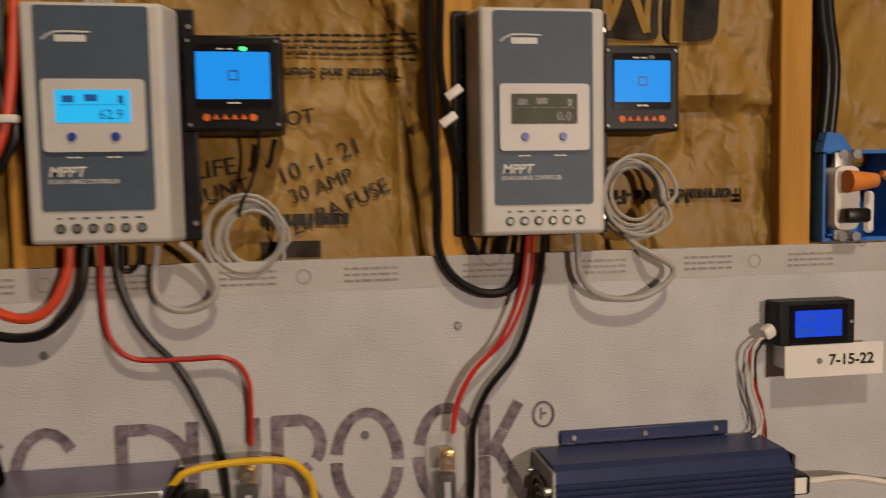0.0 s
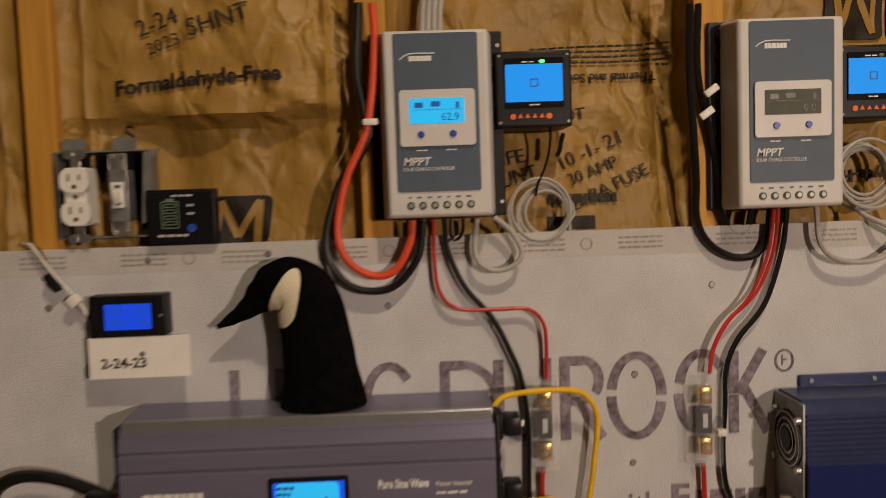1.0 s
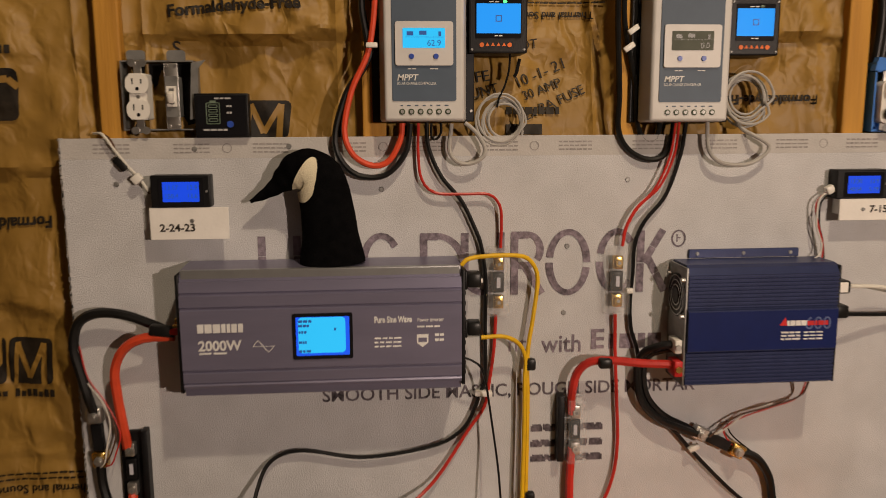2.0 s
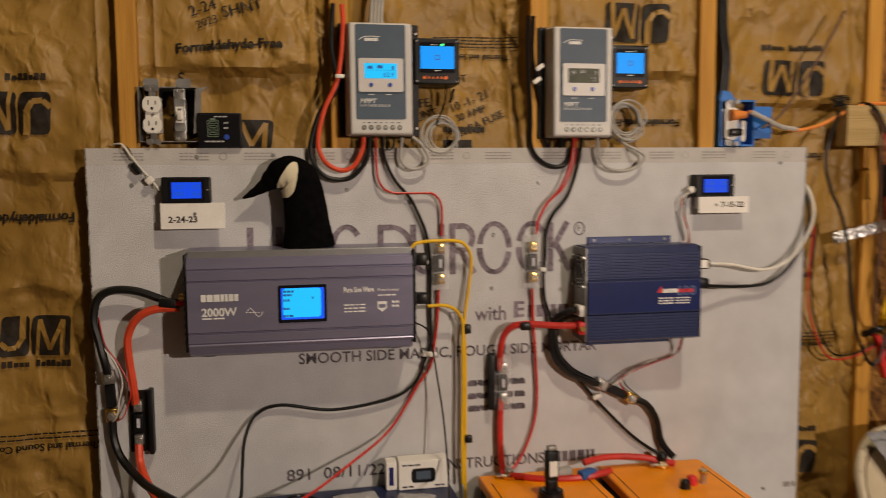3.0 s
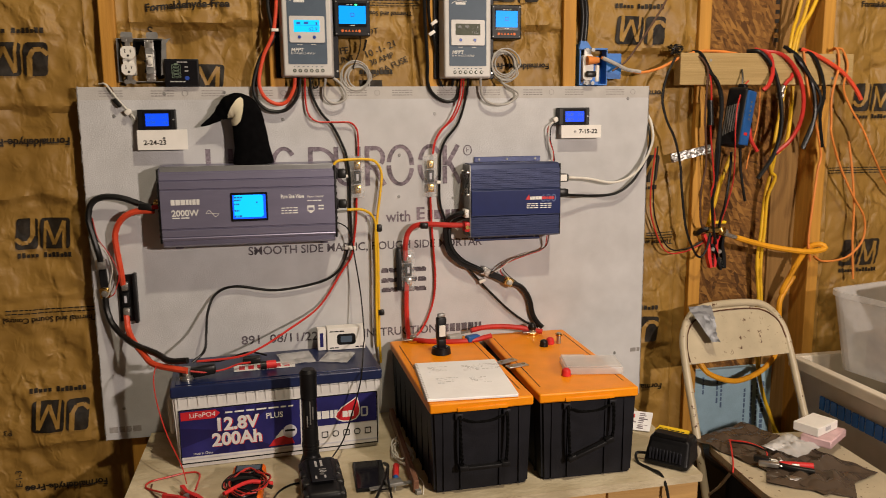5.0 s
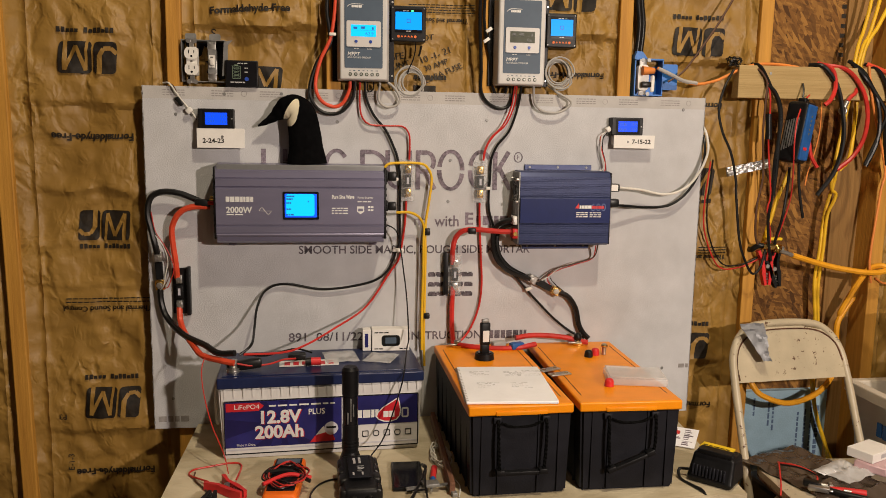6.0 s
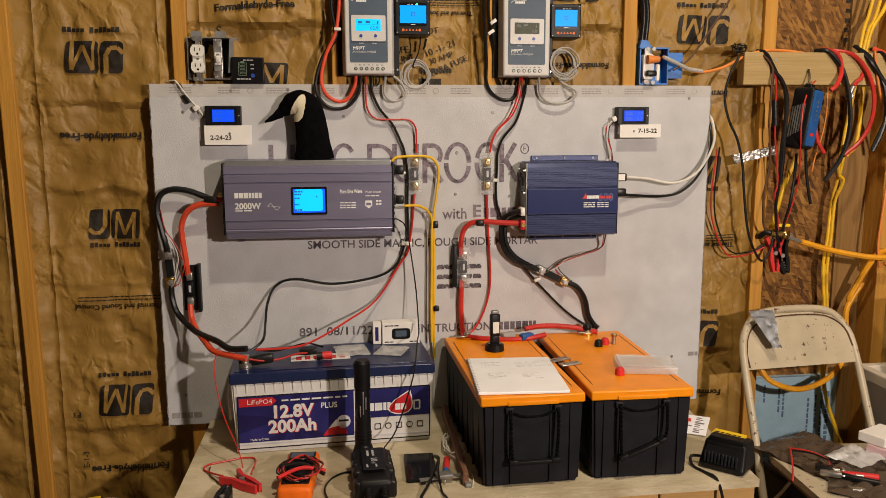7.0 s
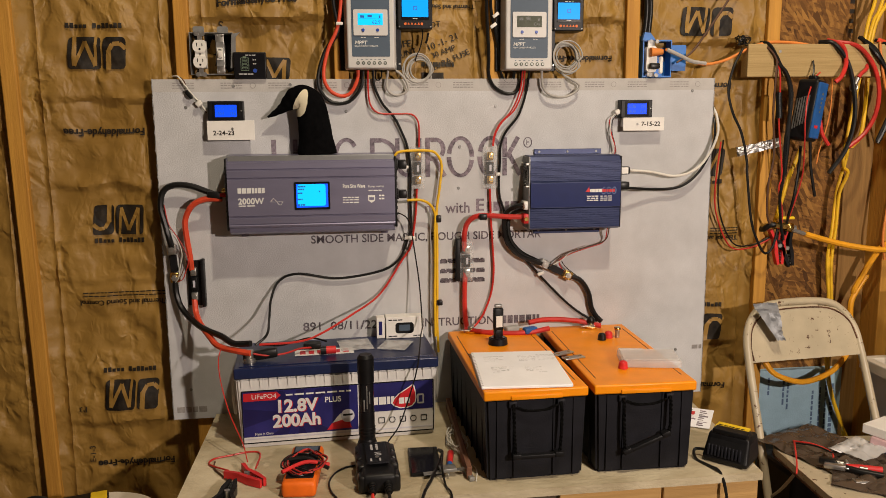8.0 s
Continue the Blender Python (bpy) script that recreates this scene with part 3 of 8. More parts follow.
def stroke(bm, x0, z0, x1, z1, w=WL):
    LAYER[0] = 0.0006 + (LAYER[0] - 0.0006 + 0.00012) % 0.0009
    d = Vector((x1 - x0, 0, z1 - z0)).normalized()
    n = Vector((-d.z, 0, d.x)) * w / 2
    a, b = Vector((x0, 0, z0)), Vector((x1, 0, z1))
    for lo, hi in ((0.0, 0.46), (0.475, 0.985)):
        p, q = a.lerp(b, lo), a.lerp(b, hi)
        vs = [bm.verts.new(v + Vector((0, -LAYER[0], 0))) for v in (p + n, p - n, q - n, q + n)]
        bm.faces.new(vs)


def arc_stroke(bm, cx, cz, rx, rz, a0, a1, w=WL, n=18):
    LAYER[0] = 0.0006 + (LAYER[0] - 0.0006 + 0.00012) % 0.0009
    prev = None
    for i in range(n + 1):
        a = radians(a0 + (a1 - a0) * i / n)
        o = bm.verts.new((cx + rx * math.cos(a), -LAYER[0], cz + rz * math.sin(a)))
        k = bm.verts.new((cx + (rx - w) * math.cos(a), -LAYER[0], cz + (rz - w * 0.8) * math.sin(a)))
        if prev and not abs((cz + rz * math.sin(a)) - 1.176) < 0.0028:
            bm.faces.new((prev[0], o, k, prev[1]))
        prev = (o, k)


ZT, ZB = 1.228, 1.122
bm = B()
arc_stroke(bm, 0.329, 1.165, 0.034, 0.042, 180, 360)
stroke(bm, 0.301, 1.165, 0.301, ZT)
stroke(bm, 0.357, 1.165, 0.357, ZT)
part("large_mark", bm, M_PURPLE, board)
bm = B()
arc_stroke(bm, 0.427, 1.20, 0.032, 0.028, 30, 270)
arc_stroke(bm, 0.427, 1.148, 0.032, 0.030, -120, 90)
part("large_mark", bm, M_PURPLE, board)
bm = B()
arc_stroke(bm, 0.492, 1.175, 0.036, 0.055, 40, 330)
stroke(bm, 0.492, 1.168, 0.53, 1.168)
part("large_mark", bm, M_PURPLE, board)
bm = B()
stroke(bm, 0.561, ZB, 0.561, ZT)
arc_stroke(bm, 0.580, 1.175, 0.052, 0.053, -90, 90)
stroke(bm, 0.556, ZT - 0.006, 0.585, ZT - 0.006, 0.012)
stroke(bm, 0.556, ZB + 0.006, 0.585, ZB + 0.006, 0.012)
part("large_mark", bm, M_PURPLE, board)
bm = B()
arc_stroke(bm, 0.658, 1.165, 0.036, 0.043, 180, 360)
stroke(bm, 0.6285, 1.165, 0.6285, ZT)
stroke(bm, 0.6880, 1.165, 0.6880, ZT)
part("large_mark", bm, M_PURPLE, board)
bm = B()
stroke(bm, 0.711, ZB, 0.711, ZT)
arc_stroke(bm, 0.732, 1.197, 0.028, 0.031, -90, 90)
stroke(bm, 0.706, ZT - 0.006, 0.735, ZT - 0.006, 0.012)
stroke(bm, 0.706, 1.171, 0.735, 1.171, 0.012)
stroke(bm, 0.730, 1.168, 0.758, ZB)
part("large_mark", bm, M_PURPLE, board)
bm = B()
arc_stroke(bm, 0.801, 1.175, 0.038, 0.056, 0, 360, n=36)
part("large_mark", bm, M_PURPLE, board)
bm = B()
arc_stroke(bm, 0.884, 1.175, 0.036, 0.056, 40, 320)
part("large_mark", bm, M_PURPLE, board)
bm = B()
stroke(bm, 0.924, ZB, 0.924, ZT)
stroke(bm, 0.930, 1.172, 0.962, ZT)
stroke(bm, 0.936, 1.182, 0.968, ZB)
part("large_mark", bm, M_PURPLE, board)
bm = B()
arc_stroke(bm, 0.9885, 1.212, 0.0125, 0.0145, 0, 360, 0.003, 24)
box(bm, 0.985, 0.987, -0.0008, -0.0002, 1.206, 1.219)
box(bm, 0.987, 0.992, -0.0008, -0.0002, 1.212, 1.214)
part("round_mark", bm, M_PURPLE, board)
part("lettering", letters_in("with", 0.758, 0.826, 1.020, 0.031, -0.0006), M_PURPLE, board)
part("lettering", letters("nt", 0.040, 0.700, 1.024, -0.0006), M_PURPLE, board)
bm = B()
stroke(bm, 0.848, 1.024, 0.848, 1.060, 0.009)
for z in (1.028, 1.042, 1.056):
    box(bm, 0.848, 0.866, -0.0008, -0.0002, z - 0.003, z + 0.003)
bars(bm, 0.874, 0.965, 1.024, 0.026, -0.0004, 4, 8)
part("trade_mark", bm, M_PURPLE, board)
part("lettering", letters_in("SMOOTH SIDE MASTIC, ROUGH SIDE MORTAR", 0.390, 1.029, 0.942, 0.0265, -0.0006), M_JET, board)
part("lettering", letters_in("891  08/11/22", 0.360, 0.564, 0.702, 0.0245, -0.0006), M_JET, board)
part("lettering", letters_in("INSTRUCTIONS", 0.690, 0.912, 0.701, 0.0240, -0.0006), M_JET, board)
part("web_mark", bars(B(), 0.920, 1.027, 0.701, 0.023, -0.0004, 7, 3), M_JET, board)
bm = B()
for i, z in enumerate((0.880, 0.852, 0.825)):
    bars(bm, 0.742, 0.868, z, 0.010, -0.0004, 5, 40 + i)
    bars(bm, 0.745, 0.865, z + 0.003, 0.010, -0.0005, 7, 50 + i)
part("stamped_lines", bm, M_JET, board)
M_STRIP = mat("strip_paper", (0.50, 0.485, 0.47), 0.9, 0, 0.06, 30, 0.2, 300)
part("label_strip", box(B(), 0.002, 1.522, -0.0003, 0.0, 1.352, 1.3835), M_STRIP, board, smooth=False)
for k in range(12):
    xa = 0.05 + k * 0.122
    bm = B()
    for r_ in range(3):
        bars(bm, xa, xa + 0.055, 1.3605 + 0.0062 * r_, 0.0024, -0.0005, 6, 60 + k * 3 + r_)
    if k % 2:
        arc_stroke(bm, xa + 0.082, 1.368, 0.0075, 0.0075, 0, 360, 0.0012, 18)
    part("small_print", bm, M_FAINT, board)
part("edge_mark", bars(B(), 0.01, 0.09, 0.485, 0.016, -0.0004, 4, 77), M_FAINT, board)
part("edge_mark", bars(B(), 1.49, 1.52, 0.60, 0.012, -0.0004, 2, 78), M_FAINT, board)


# ---- devices on the wall ----
def charge_controller(x0, x1, z0, z1, lit):
    """Solar charge controller: black finned back, pale shell, slate front panel with display."""
    w = x1 - x0
    t = thing("charge_controller", ((x0 + x1) / 2, 0.012, z0), label=("pale grey solar charge controller, lit cyan display," if lit else
              "pale grey solar charge controller, unlit display,") + " on a stud", category="charge controller", group="charge controllers")
    bm = box(B(), x0 - 0.019, x1 + 0.021, 0.006, 0.0128, z0 - 0.002, z1 + 0.006, 0.002)
    box(bm, x0 - 0.008, x1 + 0.008, 0.0025, 0.006, z0 + 0.004, z1 - 0.004)
    hs = part("heat_sink", bm, M_HEAT, t, "black finned aluminium back")
    for k in range(9):
        z = z0 + 0.01 + k * (z1 - z0 - 0.02) / 8
        part("fin", box(B(), x0 - 0.010, x1 + 0.010, 0.0020, 0.006, z - 0.003, z + 0.003), M_HEAT, hs)
    for z in (z0 + 0.015, z1 - 0.012):
        screw(hs, x1 + 0.016, 0.006, z, 0.003)
    bm = box(B(), x0, x1, -0.0360, 0.0020, z0, z1, 0.0045, 3)
    for v in bm.verts:          # the shell widens towards its back
        f = max(0.0, (v.co.y + 0.034) / 0.036)
        v.co.x += f * (0.0075 if v.co.x > (x0 + x1) / 2 else -0.0075)
        v.co.z += f * (0.003 if v.co.z > (z0 + z1) / 2 else -0.002)
    part("shell", bm, M_SHELL, t)
    px0, px1 = x0 + 0.10 * w, x1 - 0.10 * w
    pz0 = z0 + 0.030
    part("front_panel", plate(B(), px0, px1, pz0, z1 - 0.004, -0.0372, -0.0355, 0.003), M_PANEL, t, "slate blue front panel")
    bz0, bz1 = z0 + 0.083, z0 + 0.148
    bezel = part("display_bezel", plate(B(), px0 + 0.005, px1 - 0.005, bz0, bz1, -0.0400, -0.0370, 0.004), M_BEZEL, t, "pale display bezel")
    lx0, lx1, lz0, lz1 = px0 + 0.0165, px1 - 0.0175, bz0 + 0.026, bz1 - 0.010
    part("display", plate(B(), lx0, lx1, lz0, lz1, -0.0406, -0.0398, 0.001), M_LCD if lit else M_LCDOFF, bezel, "lit cyan display" if lit else "unlit grey display")
    ink = M_LCDINK if lit else M_OFFINK
    bm = B()
    box(bm, lx0 + 0.006, lx0 + 0.016, -0.0409, -0.0406, lz1 - 0.011, lz1 - 0.005)
    box(bm, lx0 + 0.025, lx0 + 0.036, -0.0409, -0.0406, lz1 - 0.010, lz1 - 0.004)
    box(bm, lx1 - 0.010, lx1 - 0.006, -0.0409, -0.0406, lz1 - 0.012, lz1 - 0.005)
    box(bm, lx0 + 0.003, lx1 - 0.003, -0.0408, -0.0406, lz1 - 0.0135, lz1 - 0.013)
    part("icons", bm, ink, bezel)
    part("digits", letters("62.9" if lit else "0.0", 0.0125, lx1 - 0.006, lz0 + 0.003, -0.0407, "RIGHT"), ink, bezel)
    for fx in (0.30, 0.68):
        part("button", cyl(B(), (px0 + (px1 - px0) * fx, -0.0400, bz0 + 0.0135), (0, -1, 0), 0.0042, 0.0022, 18, 0.0036), M_BLUEBTN, bezel, "small blue button")
    bm = bars(B(), px0 + 0.024, px0 + 0.036, bz0 - 0.0055, 0.0014, -0.0373, 2, 5)
    bars(bm, px1 - 0.040, px1 - 0.028, bz0 - 0.0055, 0.0014, -0.0373, 2, 6)
    part("small_print", bm, M_WHITE, t)
    part("lettering", letters("MPPT", 0.0130, px0 + 0.007, pz0 + 0.031, -0.0375, bold=0.0002, shear=0.2), M_WHITE, t)
    part("small_lettering", letters("SOLAR CHARGE CONTROLLER", 0.0060, px0 + 0.007, pz0 + 0.0245, -0.0375, wide=0.72), M_WHITE, t)
    bm = bars(B(), px0 + 0.018, px0 + 0.044, z1 - 0.036, 0.006, -0.0373, 6, 11, 0.15)
    tube(bm, [(px0 + 0.007, -0.0374, z1 - 0.034), (px0 + 0.018, -0.0374, z1 - 0.0275), (px0 + 0.048, -0.0374, z1 - 0.0275)], 0.0009, 6)
    part("maker_mark", bm, M_WHITE, t)
    for k in range(6):
        x = x0 + w * (0.22 + 0.115 * k)
        tm = part("terminal", cyl(B(), (x, -0.0355, z0 + 0.014), (0, -1, 0), 0.0046, 0.0016, 14), M_TERM, t)
        part("screw_head", cyl(B(), (x, -0.0370, z0 + 0.014), (0, -1, 0), 0.0028, 0.0012, 10), M_DULL, tm)
    bm = bars(B(), x0 + w * 0.2, x1 - w * 0.2, z0 + 0.0225, 0.0018, -0.0362, 7, 21, 1.6)
    part("small_print", bm, M_PANEL, t)
    t.matrix_basis = t.matrix_basis @ Matrix.Diagonal((1, 1.11, 1, 1))
    return t


charge_controller(0.501, 0.6235, 1.4085, 1.6255, True)
charge_controller(0.9175, 1.0435, 1.4055, 1.628, False)


def remote_display(x0, x1, z0, z1, lit, back):
    t = thing("remote_meter", ((x0 + x1) / 2, back, z0), label="black remote meter with " + ("lit blue screen" if lit else "lit blue screen, green light") +
              " and orange buttons", category="remote meter", group="remote meters")
    part("case", box(B(), x0, x1, -0.0060, back, z0, z1, 0.003, 2), M_BLACK, t)
    part("face", plate(B(), x0 + 0.011, x1 - 0.010, z0 + 0.023, z1 - 0.009, -0.0078, -0.0055, 0.002), M_GLOSS, t, "glossy black window")
    sx0, sx1, sz0, sz1 = x0 + 0.012, x1 - 0.0115, z0 + 0.0305, z1 - 0.0165
    scr = part("screen", plate(B(), sx0, sx1, sz0, sz1, -0.0086, -0.0076, 0.0008), M_LCD2, t, "lit azure screen")
    cx, cz = (sx0 + sx1) / 2, (sz0 + sz1) / 2
    part("icon", ring_plate(B(), cx - 0.005, cx + 0.005, cz - 0.005, cz + 0.005, 0.0015, -0.0089, -0.0086, 0.001), M_LCDINK, scr)
    part("light", ball(B(), (cx + 0.010, -0.0080, z1 - 0.0135), 0.0028, 1.3, 0.5, 0.8), M_GREEN if not lit else M_DIMGREEN, t, "green indicator light")
    bm = bars(B(), sx0 + 0.02, sx0 + 0.035, z1 - 0.0145, 0.0014, -0.0079, 2, 4)
    bars(bm, cx - 0.006, cx + 0.006, sz0 - 0.0045, 0.0016, -0.0079, 2, 5)
    part("small_print", bm, M_WHITE, t)
    for k in range(6):
        x = x0 + 0.0205 + k * 0.0088
        part("button", cyl(B(), (x, -0.0055, z0 + 0.013), (0, -1, 0), 0.0036, 0.002, 3 if k in (1, 2, 3, 4) else 14), M_ORBTN, t, "orange rubber button")
    for x in (x0 + 0.005, x1 - 0.005):
        for z in (z0 + 0.006, z1 - 0.006):
            screw(t, x, -0.0055, z, 0.0022, M_DULL)
    return t


remote_display(0.6345, 0.7275, 1.5125, 1.6045, False, 0.058)
remote_display(1.055, 1.1395, 1.5095, 1.5995, True, 0.040)


def panel_meter(x0, x1, z0, z1, date, cx0, cx1, cz0, rows, hole):
    t = thing("panel_meter", ((x0 + x1) / 2, 0, z0), label="small black panel meter with lit blue screen on cement board", category="panel meter", group="panel meters")
    part("case", box(B(), x0, x1, -0.028, -0.0002, z0, z1, 0.002, 2), M_BLACK, t)
    part("bezel", ring_plate(B(), x0 + 0.012, x1 - 0.010, z0 + 0.003, z1 - 0.004, 0.006, -0.0292, -0.0275, 0.002), M_GLOSS, t)
    scr = part("screen", plate(B(), x0 + 0.0185, x1 - 0.0165, z0 + 0.0085, z1 - 0.0095, -0.0290, -0.0275, 0.0008), M_LCD3, t, "lit deep blue screen")
    for i, (l, r) in enumerate(rows):
        z = z1 - 0.0225 - 0.013 * i
        part("digits", letters(l, 0.0105, x0 + 0.021, z, -0.0292, wide=0.9), M_LCDINK, scr)
        part("digits", letters(r, 0.0105, x1 - 0.019, z, -0.0292, "RIGHT", wide=0.9), M_LCDINK, scr)
    part("screw_post", cyl(B(), (x1 - 0.005, -0.028, (z0 + z1) / 2), (0, -1, 0), 0.002, 0.001, 10), M_DULL, t)
    c = thing("date_card", ((cx0 + cx1) / 2, -0.02, cz0), label="white card with a date in felt pen, under the panel meter", category="card", group="date cards")
    part("card", box(B(), cx0, cx1, -0.0265, -0.0245, cz0, z0 + 0.0, 0.0004, 1), M_CARD, c)
    part("backing", box(B(), cx0 + 0.002, cx0 + 0.006, -0.0245, -0.0003, cz0 + 0.01, z0 - 0.002), M_CARD, c)
    part("lettering", letters(date, 0.0165, cx0 + (cx1 - cx0) * (0.12 if hole < 0.21 else 0.44), cz0 + 0.013, -0.0268, bold=0.0004, wide=1.05), M_PEN, c)
    screw(c, hole, -0.0265, cz0 + (0.029 if hole < 0.21 else 0.018), 0.0034, M_DULL)
    return t


panel_meter(0.140, 0.230, 1.278, 1.328, "2-24-23", 0.136, 0.256, 1.228, (("13.17", "12.9"), ("150.4", "13.6")), 0.2)
panel_meter(1.243, 1.333, 1.277, 1.325, "7-15-22", 1.251, 1.369, 1.241, (("13.30", "13.9"), ("40.54", "5.19")), 1.292)


# power inverter in violet-grey aluminium
def grey_inverter():
    x0, x1 = 0.188, 0.614
    t = thing("power_inverter", (0.40, 0, 0.99), label="violet-grey aluminium power inverter with lit blue display on cement board", category="inverter", group="inverters")
    prof = [(0.000, 1.000), (-0.006, 0.986), (-0.060, 0.985), (-0.078, 0.992), (-0.078, 1.003), (-0.086, 1.005), (-0.088, 1.010), (-0.086, 1.013), (-0.088, 1.015), (-0.089, 1.030),
            (-0.086, 1.032), (-0.086, 1.034), (-0.090, 1.036), (-0.090, 1.128), (-0.087, 1.130), (-0.087, 1.132), (-0.090, 1.134), (-0.090, 1.150),
            (-0.086, 1.152), (-0.086, 1.154), (-0.088, 1.156), (-0.084, 1.171), (-0.080, 1.172), (-0.076, 1.186), (-0.070, 1.188), (-0.004, 1.190), (0.000, 1.186)]
    bm = B()
    loops = [[bm.verts.new((x, y - 0.0005, z)) for y, z in prof] for x in (x0, x1)]
    n = len(prof)
    for j in range(n):
        bm.faces.new((loops[0][j], loops[0][(j + 1) % n], loops[1][(j + 1) % n], loops[1][j]))
    bm.faces.new(loops[0])
    bm.faces.new(loops[1][::-1])
    part("body", bm, M_INV, t, smooth=False)
    # paler strip: the light on the inverter's top edge, put into colour
    part("top_cap", box(B(), x0 + 0.001, x1 - 0.001, -0.0795, -0.070, 1.1735, 1.1885, 0.002), M_INVLITE, t, "paler aluminium strip for the light along the top edge")
    for x, s in ((x0, -1), (x1, 1)):
        e = part("end_plate", box(B(), min(x, x + 0.006 * s), max(x, x + 0.006 * s), -0.086, -0.001, 0.998, 1.183, 0.002), M_BLACK, t, "black plastic end plate")
        for k in range(10):
            z = 1.012 + k * 0.016
            part("vent_rib", box(B(), min(x + 0.006 * s, x + 0.008 * s), max(x + 0.006 * s, x + 0.008 * s), -0.075, -0.02, z, z + 0.006), M_BLACK, e)
    for x in (x0 + 0.02, x1 - 0.035):
        part("mounting_foot", box(B(), x, x + 0.02, -0.012, -0.0003, 0.972, 0.999, 0.002), M_INV, t)
    scr = part("display", plate(B(), 0.355, 0.446, 1.049, 1.121, -0.0925, -0.090, 0.003), M_GLOSS, t, "glossy black display window")
    part("screen_rim", plate(B(), 0.3600, 0.4410, 1.0550, 1.1155, -0.0929, -0.0924, 0.001), M_LCDRIM, scr, "deep blue glowing rim")
    part("screen", plate(B(), 0.3635, 0.4350, 1.0590, 1.1150, -0.0932, -0.0929, 0.006), M_LCD, scr, "lit cyan screen")
    bm = B()
    for z, a, b in ((1.107, 0.364, 0.384), (1.100, 0.364, 0.380), (1.090, 0.364, 0.376), (1.074, 0.364, 0.376), (1.060, 0.364, 0.382)):
        bars(bm, a, b, z, 0.004, -0.0932, 3, int(z * 1000))
    box(bm, 0.418, 0.421, -0.0936, -0.0932, 1.094, 1.098)
    part("icons", bm, M_LCDINK, scr)
    yy = -0.0907
    part("maker_mark", bars(B(), 0.213, 0.281, 1.094, 0.0135, yy, 7, 12, 0.2), M_WHITE, t)
    part("lettering", letters("2000W", 0.0215, 0.213, 1.0665, yy, bold=0.0006, wide=0.98), M_WHITE, t)
    part("small_print", bars(B(), 0.214, 0.255, 1.0605, 0.0028, yy, 2, 5), M_WHITE, t)
    bm = tube(B(), [(0.295, yy, 1.071), (0.302, yy, 1.080), (0.310, yy, 1.071), (0.318, yy, 1.062), (0.326, yy, 1.071)], 0.0006, 5)
    tube(bm, [(0.294, yy, 1.071), (0.31, yy, 1.071), (0.327, yy, 1.071)], 0.0004, 5)
    part("wave_sign", bm, M_WHITE, t)
    part("lettering", letters("Pure Sine Wave", 0.0135, 0.479, 1.1035, yy, bold=0.0005, wide=0.66), M_WHITE, t)
    part("small_lettering", letters("Power Inverter", 0.0085, 0.545, 1.1035, yy, wide=0.78), M_WHITE, t)
    bm = bars(B(), 0.545, 0.580, 1.0945, 0.0024, yy, 3, 6)
    for k in range(3):
        bars(bm, 0.479, 0.520, 1.0775 - 0.0065 * k, 0.0024, yy, 4, 30 + k)
    for k in range(2):
        bars(bm, 0.572, 0.586, 1.080 - 0.008 * k, 0.004, yy, 2, 34 + k)
    part("small_print", bm, M_WHITE, t)
    part("shield_mark", outline_prism(B(), [(0.544, 1.0835), (0.562, 1.0835), (0.562, 1.070), (0.553, 1.063), (0.544, 1.070)], yy - 0.0002, yy), M_WHITE, t)
    part("shield_bar", box(B(), 0.5465, 0.5595, yy - 0.0005, yy - 0.0002, 1.071, 1.078), M_INV, t)
    for z0, z1 in ((1.146, 1.176), (1.068, 1.096)):
        so = part("socket", box(B(), x1 + 0.006, x1 + 0.012, -0.066, -0.030, z0, z1, 0.002), M_BLACK, t)
        part("plug", box(B(), x1 + 0.012, x1 + 0.034, -0.064, -0.034, z0 + 0.002, z1 - 0.004, 0.004), M_RUBBER, so, "black rubber plug")
    part("terminal", cyl(B(), (x0 - 0.006, -0.045, 1.092), (-1, 0, 0), 0.006, 0.016, 12), M_BRASS, t, "brass battery terminal")
    part("terminal", cyl(B(), (x0 - 0.006, -0.030, 1.098), (-1, 0, 0), 0.006, 0.016, 12), M_BRASS, t, "brass battery terminal")
    part("boot", box(B(), x0 - 0.026, x0 - 0.006, -0.056, -0.034, 1.082, 1.093, 0.003), M_REDPL, t, "red terminal cover")


grey_inverter()


